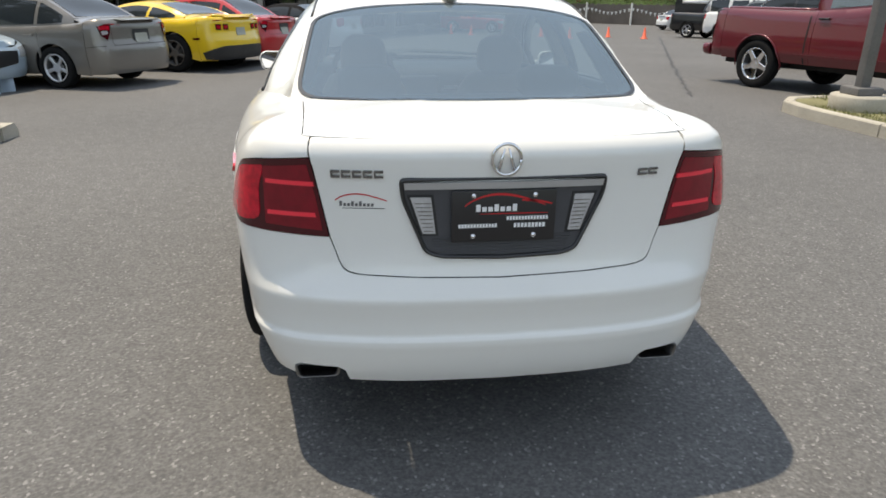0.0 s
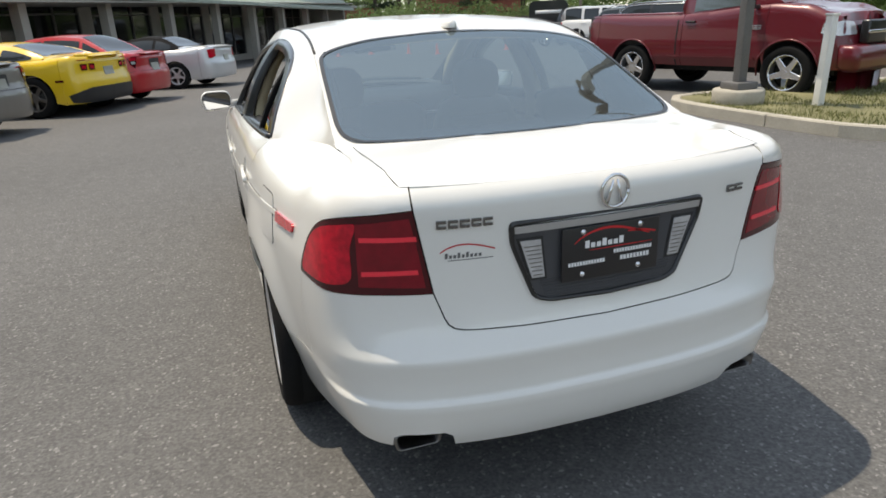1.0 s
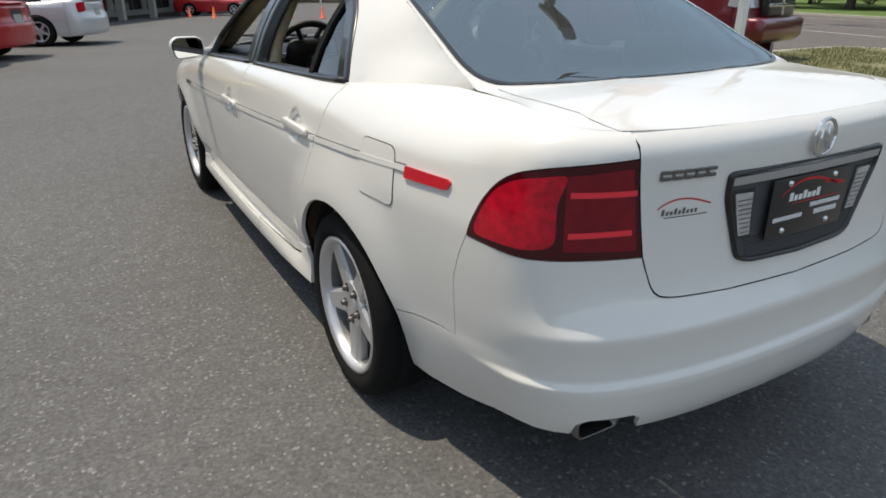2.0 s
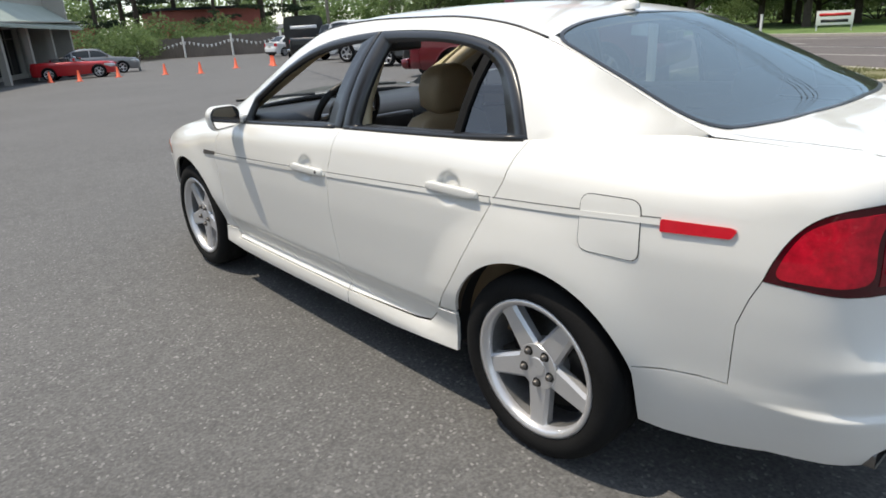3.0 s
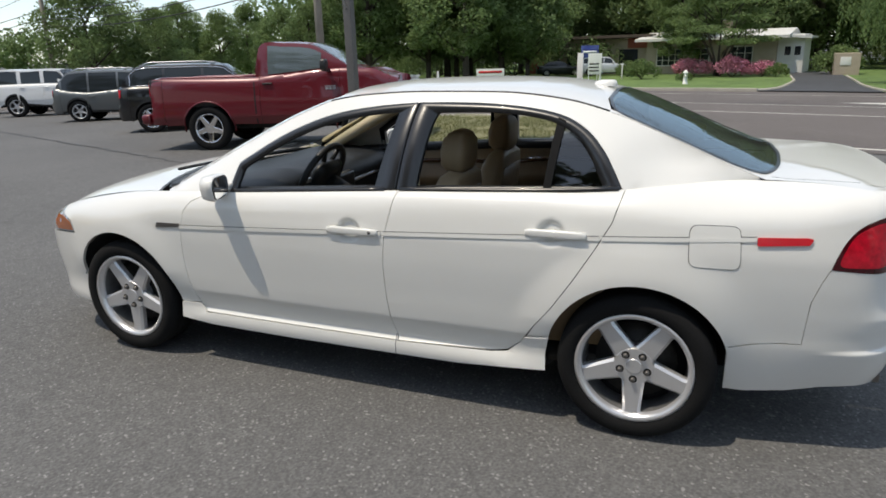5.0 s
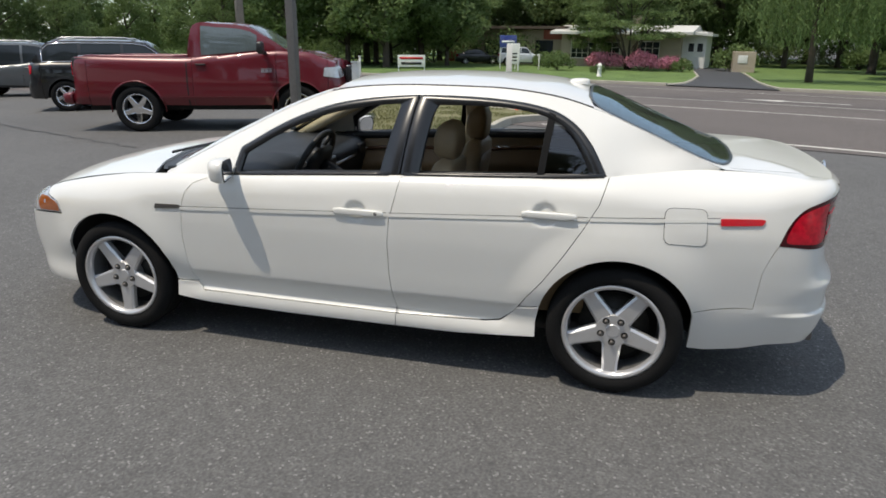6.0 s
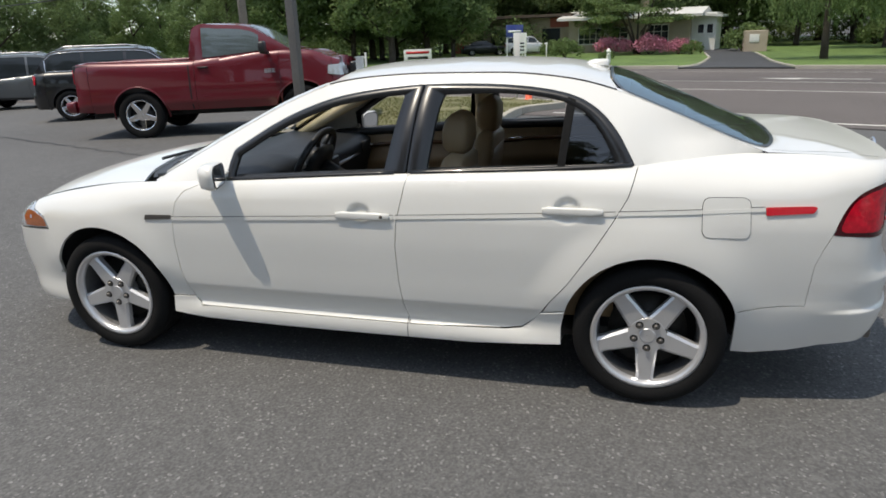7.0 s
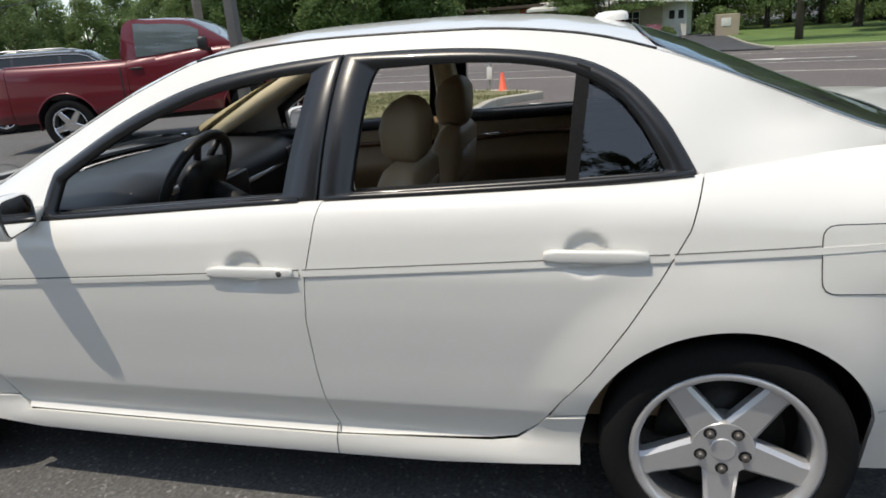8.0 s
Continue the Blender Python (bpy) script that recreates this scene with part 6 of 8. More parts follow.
            a, b = sorted((sx * 0.80 * w, sx * 0.90 * w))
            box(bm, a, b, -h + 0.16, glass, zf, waist - 0.012, 0.01)
        box(bm, -0.80 * w, 0.80 * w, -h + 0.13, -h + 0.18, zf, tail - 0.04, 0.01)
        part("bed_liner", bm, M["black"], car)
    # underside, wheels, mirrors
    part("underbody", boxed(-w * 0.62, w * 0.62, -h + 0.2, h - 0.25, low + 0.02, low + 0.25), M["dark"], car)
    bm = bmesh.new()
    box(bm, -w * 0.93, w * 0.93, ry + R + 0.02, fy - R - 0.02, low + 0.02, waist - 0.25)
    box(bm, -w * 0.72, w * 0.72, -h + 0.25, h - 0.3, low + 0.2, hood - 0.12)
    part("inner_shell", bm, M["dark"], car)
    for o in (-1, 1):
        for y in (ry, fy):
            bm = bmesh.new()
            arc = [(math.cos(math.pi * k / 20), math.sin(math.pi * k / 20)) for k in range(21)]
            v0 = [bm.verts.new((o * (w - 0.05), y + (R + 0.012) * c, r + (R + 0.012) * z)) for c, z in arc]
            v1 = [bm.verts.new((o * (w - 0.34), y + (R + 0.012) * c, r + (R + 0.012) * z)) for c, z in arc]
            for k in range(20):
                bm.faces.new((v0[k], v0[k + 1], v1[k + 1], v1[k]))
            bm.faces.new(v1)
            part("wheel_well", bm, M["dark"], car)
            wheel(car, o * (w - 0.115), y, r, 0.21, r * 0.66, o, wheel_style, spokes=spokes, rim_mat=rim_mat, n=28, nuts=False)
        if own_front:
            continue
        ym = screen - 0.28
        x, z = s.edge(ym)
        bm = boxed(abs(x) * o + (0.02 if o > 0 else -0.20), abs(x) * o + (0.20 if o > 0 else -0.02), ym - 0.05, ym + 0.06, z + 0.02, z + 0.17, 0.035)
        part("door_mirror", bm, M["black"] if bed else colour, car)
    return car, s


grey_sedan, GS = vehicle("sedan", "grey-beige family sedan parked with its rear out", "car", stand(-5.12, 7.56, -68, -0.78, -1.42), car_paint("grey_beige_paint", (0.20, 0.185, 0.165), 0.4),
        L=4.87, W=1.79, H=1.47, wb=2.80, fo=1.02, r=0.325, hood=0.82, waist=1.0, tail=1.06, screen=1.0, roof0=0.1, roof1=-1.05, glass=-1.78, doors=(0.95, -0.2, -1.15), pillars=(-1.1, -0.22), lamp=(0.02, 0.02), insert=False)


def sedan_rear(car, s, h, w, z0, z1):
    """Wrap-round tail lamps with a clear middle, trunk seams, bumper line and plate recess."""
    for side in (1, -1):
        bm = bmesh.new()
        side_panel(bm, s, [(-h + 0.15, z1 - 0.17), (-h + 0.20, z1 - 0.03), (-h + 0.10, z1), (("r", 0.80 * w), z1), (("r", 0.71 * w), z1 - 0.01), (("r", 0.735 * w), z1 - 0.13), (("r", 0.80 * w), z1 - 0.24), (-h + 0.10, z1 - 0.22)], side, gap=0, lift=0.010, du=0.05, dv=0.05)
        lamp = part("wrap_lamp", bm, M["deep_red"], car, "red wrap-round tail lamp with a clear middle")
        bm = bmesh.new()
        side_panel(bm, s, [(-h + 0.165, z1 - 0.08), (-h + 0.18, z1 - 0.03), (("r", 0.82 * w), z1 - 0.015), (("r", 0.735 * w), z1 - 0.02), (("r", 0.74 * w), z1 - 0.085)], side, gap=0, lift=0.014, thick=0.006, du=0.05, dv=0.05)
        part("upper_lens", bm, M["red_lens"], lamp)
        bm = bmesh.new()
        side_panel(bm, s, [(-h + 0.14, z1 - 0.155), (-h + 0.15, z1 - 0.10), (("r", 0.79 * w), z1 - 0.095), (("r", 0.77 * w), z1 - 0.145)], side, gap=0, lift=0.014, thick=0.006, du=0.05, dv=0.05)
        part("clear_lens", bm, M["lamp"], lamp, "clear lens strip")
        for nm, pts in (("trunk_seam", [(("r", 0.70 * w), z0), (("r", 0.70 * w), z1 + 0.03), (("r", 0.706 * w), z1 + 0.03), (("r", 0.706 * w), z0)]),
                        ("trunk_seam", [(("r", 0.0), z0), (("r", 0.0), z0 + 0.007), (("r", 0.70 * w), z0 + 0.007), (("r", 0.70 * w), z0)]),
                        ("bumper_seam", [(-h + 0.42, z0 - 0.03), (-h + 0.42, z0 - 0.024), (-h + 0.2, z0 - 0.004), (("r", 0.84 * w), z0), (("r", 0.84 * w), z0 - 0.006), (-h + 0.2, z0 - 0.010)])):
            bm = bmesh.new()
            side_panel(bm, s, pts, side, gap=0, lift=0.005, thick=0, du=0.06, dv=0.05)
            part(nm, bm, M["dark"], car)
        bm = bmesh.new()
        side_panel(bm, s, [(("r", 0.0), z0 + 0.06), (("r", 0.20), z0 + 0.06), (("r", 0.20), z0 + 0.235), (("r", 0.0), z0 + 0.235)], side, gap=0, lift=0.008, thick=0, du=0.08, dv=0.06)
        part("plate_recess", bm, M["black"], car)


sedan_rear(grey_sedan, GS, 2.435, 0.895, 0.665, 0.985)
coupe, CP = vehicle("sports_coupe", "bright yellow sports coupe with black lower rear", "car", stand(-3.96, 10.30, -65, -0.82, -1.43), car_paint("yellow_paint", (0.80, 0.52, 0.02), 0.0),
        L=4.84, W=1.92, H=1.37, wb=2.85, fo=0.98, r=0.365, hood=0.86, cowl=0.98, waist=1.02, tail=1.06, screen=0.75, roof0=-0.05, roof1=-0.85, glass=-1.65, rail=0.60, doors=(0.65, -0.75), pillars=(-0.8,), rim_mat=M["iron"], lamp=(0.02, 0.02))


def coupe_details(car, s):
    """Paired square tail lamps, a lip spoiler and a black lower rear."""
    h, w = 2.42, 0.96
    for side in (1, -1):
        for x0, x1 in ((0.40, 0.55), (0.60, 0.75)):
            bm = bmesh.new()
            side_panel(bm, s, [(("r", x0 + 0.01), 0.80), (("r", x0), 0.91), (("r", x1), 0.915), (("r", x1 - 0.01), 0.805)], side, gap=0, lift=0.012, thick=0.01, du=0.05, dv=0.05)
            lamp = part("square_lamp", bm, M["deep_red"], car, "dark red square tail lamp")
            bm = bmesh.new()
            side_panel(bm, s, [(("r", x0 + 0.03), 0.825), (("r", x0 + 0.025), 0.885), (("r", x1 - 0.025), 0.89), (("r", x1 - 0.03), 0.83)], side, gap=0, lift=0.016, thick=0.006, du=0.05, dv=0.05)
            part("lamp_core", bm, M["red_lens"], lamp)
        bm = bmesh.new()
        side_panel(bm, s, [(("r", 0.0), 0.23), (("r", 0.55), 0.23), (("r", 0.84), 0.24), (-h + 0.30, 0.25), (-h + 0.34, 0.38), (("r", 0.80), 0.46), (("r", 0.62), 0.50), (("r", 0.0), 0.50)], side, gap=0, lift=0.010, thick=0.01, du=0.08, dv=0.06)
        part("rear_diffuser", bm, M["black"], car, "black lower rear panel")
        bm = bmesh.new()
        side_panel(bm, s, [(-1.90, 0.62), (-1.90, 0.66), (-2.05, 0.66), (-2.05, 0.62)], side, gap=0, lift=0.008, thick=0.004)
        part("side_marker", bm, M["deep_red"], car)
    pts = [(x, s.body(s.u_rear(abs(x)), 9)[1] + 0.03, s.body(s.u_rear(abs(x)), 9)[2] + 0.02) for x in (-0.7, -0.5, -0.25, 0, 0.25, 0.5, 0.7)]
    part("lip_spoiler", tubed(pts, 0.03, 8), car_paint("yellow_paint", (0.80, 0.52, 0.02), 0.0), car, "yellow lip spoiler")


coupe_details(coupe, CP)
red_sedan, RS = vehicle("sedan", "red compact sedan parked beside the yellow coupe", "car", stand(-2.51, 13.28, -66, 0.75, -1.35), car_paint("red_paint", (0.46, 0.012, 0.018), 0.1),
        L=4.5, W=1.76, H=1.46, wb=2.65, fo=0.9, r=0.32, screen=1.0, roof0=0.2, roof1=-0.95, glass=-1.65, doors=(0.9, -0.2, -1.1), pillars=(-1.05, -0.2), lamp=(0.02, 0.02), insert=False)
sedan_rear(red_sedan, RS, 2.25, 0.88, 0.655, 0.955)
vehicle("convertible", "silver convertible with a closed black soft top", "car", stand(-1.62, 15.39, -66, -0.78, -1.35), car_paint("silver_paint", (0.60, 0.61, 0.62), 0.3),
        L=4.65, W=1.86, H=1.36, wb=2.57, fo=1.0, r=0.33, waist=0.98, tail=1.03, screen=0.65, roof0=0.0, roof1=-0.8, glass=-1.35, rail=0.64, doors=(0.7, -0.75), pillars=(-0.7,), roof_paint=M["softtop"], insert=False)
vehicle("sedan", "pale blue sedan of which the nose shows", "car", stand(-6.94, 6.59, 112, 0.72, 1.40), car_paint("pale_blue_paint", (0.42, 0.53, 0.62), 0.2),
        L=4.7, W=1.8, H=1.45, wb=2.70, fo=0.98, r=0.32, hood=0.78, screen=0.95, roof0=0.2, roof1=-0.95, glass=-1.7, doors=(0.9, -0.2, -1.15), pillars=(-1.1, -0.2))
pickup, PK = vehicle("pickup_truck", "dark red regular-cab pickup truck with chrome wheels", "truck", stand(6.62, 7.37, 163, 0.86, -1.42), car_paint("dark_red_paint", (0.125, 0.005, 0.012), 0.10),
        L=5.10, W=2.02, H=1.93, wb=2.92, fo=0.92, r=0.405, low=0.46, corner=0.7, hood=1.27, cowl=1.45, waist=1.31, tail=1.32, screen=1.45, roof0=0.69, roof1=-0.25, glass=-0.34, rail=0.76, foot=0.88,
        own_front=True, doors=(1.25, -0.25), pillars=(), bed=0.80, rim_mat=M["chrome"], lamp=(0.10, 0.36), side_glass="sideglass", wheel_style="star", win_start=0.22, win_end=0.50, arch_gap=0.075, screen_glass="sideglass", handle="black")


def pickup_details(car, s, colour):
    """Arch lips, bumpers, rocker, lamps, grille and badges of the pickup."""
    h, w, o = 2.55, 1.01, 0.11
    for side in (1, -1):
        for yc in (h - 0.92 - 2.92, h - 0.92):
            pts = []
            for k in range(25):
                a = math.pi + 0.12 - (math.pi + 0.24) * k / 24
                y, z = yc + 0.492 * math.cos(a), 0.405 + 0.492 * math.sin(a)
                x = s.body(s.u_side(y), min(z, 1.2))[0]
                pts.append((side * (x - 0.008), y, z))
            part("arch_lip", tubed(pts, 0.015, 6), colour, car, "flared wheel arch lip")
        for k, wd in enumerate((0.055, 0.055, 0.055)):
            for z0, z1 in ((1.05, 1.065), (1.075, 1.09), (1.10, 1.115)):
                bm = bmesh.new()
                y0 = 1.17 - 0.065 * k
                side_panel(bm, s, [(y0, z0), (y0, z1), (y0 - wd, z1), (y0 - wd, z0)], side, gap=0, lift=0.006, thick=0.004)
                part("badge_bar", bm, M["satin"], car, "silver badge bar")
        bm = bmesh.new()
        ys = [-0.51 + 1.62 * k / 10 for k in range(11)]
        side_panel(bm, s, [(y, 0.575) for y in ys] + [(y, 0.625) for y in ys[::-1]], side, gap=0, lift=0.012, thick=0.012, du=0.2, dv=0.03)
        part("lower_moulding", bm, colour, car, "raised crease along the lower door")
        # bed gap behind the cab
        bm = bmesh.new()
        side_panel(bm, s, [(o - 0.47, 0.47), (o - 0.47, 1.30), (o - 0.445, 1.30), (o - 0.445, 0.47)], side, gap=0, lift=0.004, thick=0, du=0.1, dv=0.1)
        part("bed_gap", bm, M["dark"], car)
        bm = bmesh.new()
        ys = [-2.39 + 2.02 * k / 8 for k in range(9)]
        part("bed_rail", tubed([(side * (s.edge(y)[0] + 0.02), y, s.edge(y)[1] + 0.006) for y in ys], 0.028, 8), colour, car, "rounded top of the bed side")
        # lamps at the front corner
        bm = bmesh.new()
        side_panel(bm, s, [(h - 0.46, 0.98), (h - 0.44, 1.13), (h - 0.22, 1.15), (("f", 0.62), 1.13), (("f", 0.60), 0.96), (h - 0.22, 0.95)], side, gap=0, lift=0.012, du=0.06, dv=0.06)
        part("headlamp", bm, M["lamp"], car, "large clear headlamp")
        part("frame_rail", boxed(min(side * 0.45, side * 0.62), max(side * 0.45, side * 0.62), -2.3, 2.2, 0.36, 0.52, 0.01), M["dark"], car)
    part("rear_bumper", block([((0, -h + 0.03, 0.48), 0.86, 0.07, 0), ((0, -h + 0.01, 0.53), 0.93, 0.085, 0), ((0, -h + 0.01, 0.66), 0.94, 0.085, 0), ((0, -h + 0.03, 0.69), 0.90, 0.07, 0)], 0.3), colour, car, "dark red step bumper")
    part("front_bumper", block([((0, h - 0.06, 0.44), 0.86, 0.10, 0), ((0, h - 0.05, 0.52), 0.97, 0.16, 0), ((0, h - 0.05, 0.76), 0.98, 0.16, 0), ((0, h - 0.09, 0.82), 0.94, 0.12, 0)], 0.35), colour, car, "dark red front bumper")
    part("grille_frame", boxed(-0.58, 0.58, h - 0.10, h + 0.03, 0.84, 1.16, 0.03), M["gloss"], car)
    part("grille_bar", boxed(-0.58, 0.58, h + 0.01, h + 0.045, 0.97, 1.02, 0.01), M["chrome"], car)
    part("grille_bar", boxed(-0.03, 0.03, h + 0.012, h + 0.047, 0.84, 1.16, 0.01), M["chrome"], car)
    for sx in (-1, 1):
        part("tow_mirror", block([((sx * 1.13, 1.04, 1.37), 0.07, 0.03, 0), ((sx * 1.14, 1.03, 1.41), 0.105, 0.055, 0), ((sx * 1.14, 1.03, 1.54), 0.105, 0.055, 0), ((sx * 1.14, 1.04, 1.58), 0.08, 0.03, 0)], 0.3), M["black"], car, "black door mirror")
        part("mirror_arm", boxed(min(sx * 0.92, sx * 1.08), max(sx * 0.92, sx * 1.08), 1.03, 1.09, 1.36, 1.42, 0.012), M["black"], car)
    part("exhaust", tubed([(-0.55, -1.9, 0.40), (-0.80, -2.35, 0.40)], 0.035, 8), M["pipe"], car)


pickup_details(pickup, PK, car_paint("dark_red_paint", (0.125, 0.005, 0.012), 0.10))
vehicle("suv", "black SUV with chrome window surround and roof rails", "suv", stand(9.7, 11.75, 150, 0.78, -1.43), car_paint("black_paint", (0.006, 0.006, 0.007), 0.0),
        L=4.70, W=1.85, H=1.68, wb=2.86, fo=0.92, r=0.36, low=0.28, hood=1.02, cowl=1.12, waist=1.14, tail=1.16, screen=1.05, roof0=0.35, roof1=-1.75, glass=-2.1, rail=0.72, foot=0.84, doors=(0.98, -0.1, -1.1), pillars=(-1.05, -0.1), cladding=True, lamp=(0.20, 0.3), rim_mat=M["chrome"], surround=True, rails=True, wheel_style="star")
vehicle("suv", "grey SUV parked beyond the black one", "suv", stand(13.1, 18.4, 150, 0.78, -1.43), car_paint("slate_paint", (0.13, 0.14, 0.142), 0.4),
        L=4.78, W=1.81, H=1.70, wb=2.86, fo=0.95, r=0.35, low=0.28, hood=1.0, cowl=1.10, waist=1.12, tail=1.14, screen=1.05, roof0=0.35, roof1=-1.7, glass=-2.1, rail=0.72, foot=0.84, doors=(0.98, -0.1, -1.1), pillars=(-1.05, -0.1), cladding=True, rails=True)
vehicle("off_roader", "boxy white off-road vehicle with black lower body", "suv", stand(15.5, 24.9, 152, 0.82, -1.42), car_paint("white_paint", (0.72, 0.72, 0.71), 0.0),
        L=4.74, W=1.90, H=1.87, wb=2.84, fo=0.85, r=0.41, low=0.38, corner=0.5, hood=1.22, cowl=1.28, waist=1.28, tail=1.28, screen=0.80, roof0=0.45, roof1=-2.1, glass=-2.28, rail=0.80, foot=0.90, doors=(0.8, -0.2, -1.15), pillars=(-1.1, -0.2), cladding=True, win_gap=0.075)
vehicle("pickup_truck", "black crew-cab pickup truck", "truck", stand(16.95, 31.0, 150, 0.86, -1.75), car_paint("black_paint", (0.006, 0.006, 0.007), 0.0),
        L=5.8, W=2.02, H=1.90, wb=3.56, fo=1.0, r=0.40, low=0.38, corner=0.7, hood=1.16, cowl=1.22, waist=1.25, tail=1.27, screen=1.25, roof0=0.65, roof1=-0.75, glass=-0.95, rail=0.72, foot=0.84, doors=(1.2, 0.2, -0.85), pillars=(0.2,), bed=0.80)
vehicle("compact_car", "small white car near the fence", "car", stand(22.5, 44.0, 80, 0.72, -1.25), car_paint("white_paint", (0.72, 0.72, 0.71), 0.0),
        L=4.1, W=1.7, H=1.46, wb=2.5, fo=0.85, r=0.31, screen=0.95, roof0=0.3, roof1=-0.9, glass=-1.5, doors=(0.85, -0.15, -1.0), pillars=(-0.95, -0.15))
vehicle("roadster", "small open red roadster beside orange cones", "car", stand(7.3, 35.3, 112, 0.70, 1.15), car_paint("red_paint", (0.46, 0.012, 0.018), 0.1),
        L=4.0, W=1.7, H=1.22, wb=2.30, fo=0.8, r=0.31, hood=0.76, cowl=0.86, waist=0.86, tail=0.88, screen=0.45, roof0=-0.05, roof1=-0.3, glass=-0.8, doors=(0.4, -0.6), open_top=True)
vehicle("sedan", "dark grey sedan behind the red roadster", "car", stand(9.6, 39.2, 105, 0.75, 1.35), car_paint("grey_paint", (0.20, 0.205, 0.21), 0.5),
        L=4.7, W=1.8, H=1.45, wb=2.70, fo=0.98, r=0.32, screen=0.95, roof0=0.2, roof1=-0.95, glass=-1.7, doors=(0.9, -0.2, -1.15), pillars=(-1.1, -0.2))
vehicle("suv", "silver SUV parked in front of the house", "suv", stand(60.2, 8.4, 170, 0.78, 0.0), car_paint("silver_paint", (0.60, 0.61, 0.62), 0.3),
        L=4.6, W=1.82, H=1.75, wb=2.7, fo=0.9, r=0.36, low=0.28, corner=0.7, hood=1.02, cowl=1.12, waist=1.14, tail=1.16, screen=1.0, roof0=0.35, roof1=-1.8, glass=-2.1, rail=0.76, foot=0.86, doors=(0.95, -0.1, -1.1), pillars=(-1.05, -0.1), cladding=True)
vehicle("sedan", "dark sedan parked under the trees by the house", "car", stand(63.5, 13.2, 160, 0.75, 0.0), car_paint("black_paint", (0.006, 0.006, 0.007), 0.0),
        L=4.7, W=1.8, H=1.45, wb=2.70, fo=0.98, r=0.32, screen=0.95, roof0=0.2, roof1=-0.95, glass=-1.7, doors=(0.9, -0.2, -1.15), pillars=(-1.1, -0.2))


# ---------------------------------------------------------------- ground and road
bm = bmesh.new()
R = [0, 3, 6, 9, 12, 16, 20, 25, 30, 36, 44, 55, 70, 90, 130, 250, 600, 1500]
rings = [[bm.verts.new((r * math.cos(a), r * math.sin(a), ground_z(r, 0))) for a in (2 * math.pi * k / 64 for k in range(64))] for r in R[1:]]
c = bm.verts.new((0, 0, 0))
for k in range(64):
    bm.faces.new((c, rings[0][k - 1], rings[0][k]))
    for u, v in zip(rings, rings[1:]):
        bm.faces.new((u[k - 1], u[k], v[k], v[k - 1])[::-1])
bmesh.ops.recalc_face_normals(bm, faces=bm.faces)
tagged(part("ground", bm, M["asphalt"]), "worn grey asphalt of the parking lot", "ground", kind="structure")

# ---------------------------------------------------------------- road, island, kerbs
D = Vector((0.322, 0.947, 0))   # along the road
N = Vector((0.947, -0.322, 0))  # across it, away from the lot


def road_xy(s, t):
    p = N * s + D * t
    return p.x, p.y


def strip(name, s0, s1, t0, t1, material, lift, label="", category="", cell=2.0, kind="structure"):
    """A band of ground along the road, from s0 to s1 across and t0 to t1 along it."""
    bm = bmesh.new()
    fn = lambda u, v: (*road_xy(u, v), ground_z(*road_xy(u, v)) + lift)
    sheet(bm, [(s0, t0), (s1, t0), (s1, t1), (s0, t1)], fn, min(cell, max(0.4, s1 - s0)), cell, thick=0, centre=(0, 0, -50))
    bmesh.ops.recalc_face_normals(bm, faces=bm.faces)
    if sum(f.normal.z for f in bm.faces) < 0:
        bmesh.ops.reverse_faces(bm, faces=bm.faces)
    return tagged(part(name, bm, material), label, category, kind=kind)


strip("road", 8.9, 28.2, -140, 260, M["road"], 0.012, "brownish asphalt road with worn white lines", "road")
for s0, t0, t1, w in ((9.3, -60, 3.5, 0.13), (15.95, -60, 120, 0.12), (19.5, -60, 120, 0.10), (25.6, -60, 120, 0.10)):
    strip("road_line", s0, s0 + w, t0, t1, M["line"], 0.016, "worn white road line", "road marking", 1.5)
# a dark crack that wanders across the lot
bm = bmesh.new()
crng = random.Random(5)
prev = None
way = catmull([(4.76, 5.88), (5.74, 8.2), (7.1, 11.44), (10.37, 19.03), (15.79, 31.68)], 16)
for k, p in enumerate(way):
    x, y = p[0] + crng.uniform(-0.05, 0.05), p[1]
    w = 0.006 + 0.008 * crng.random() + 0.0006 * k
    row = [bm.verts.new((x + d, y - d * 0.4, ground_z(x, y) + 0.006)) for d in (-w, w)]
    if prev:
        bm.faces.new((prev[0], prev[1], row[1], row[0]))
    prev = row
tagged(part("asphalt_crack", bm, M["drive"]), "thin dark crack across the parking lot", "crack", kind="structure")
# stop bar and turn arrow
for t0 in (-1.3, -21.0, 16.0):
    bm = bmesh.new()
    arrow = [(21.2, t0), (21.42, t0), (21.42, t0 + 1.9), (21.75, t0 + 1.9), (21.31, t0 + 3.2), (20.87, t0 + 1.9), (21.2, t0 + 1.9)]
    vs = [bm.verts.new((*road_xy(*p), ground_z(*road_xy(*p)) + 0.018)) for p in arrow]
    bm.faces.new(vs)
    bmesh.ops.recalc_face_normals(bm, faces=bm.faces)
    if next(iter(bm.faces)).normal.z < 0:
        bmesh.ops.reverse_faces(bm, faces=bm.faces)
    tagged(part("turn_arrow", bm, M["line"]), "white turn arrow painted on the road", "road marking", kind="structure")
strip("lawn", 28.38, 42.0, -140, 260, M["grass"], 0.05, "mown lawn beyond the road", "lawn")
strip("lawn", 42.0, 110.0, -140, 260, M["grass"], 0.045, "shaded grass under the trees", "lawn", 5.0)


def kerb_run(name, pts, label, width=0.16, height=0.15, closed=False, piece=2.4):
    """A kerb of concrete lengths with joints, along points on the ground."""
    k = tagged(new(name), label, "kerb", kind="structure")
    pts = [Vector((x, y, 0)) for x, y in pts]
    if closed:
        pts.append(pts[0])
    ln = [0]
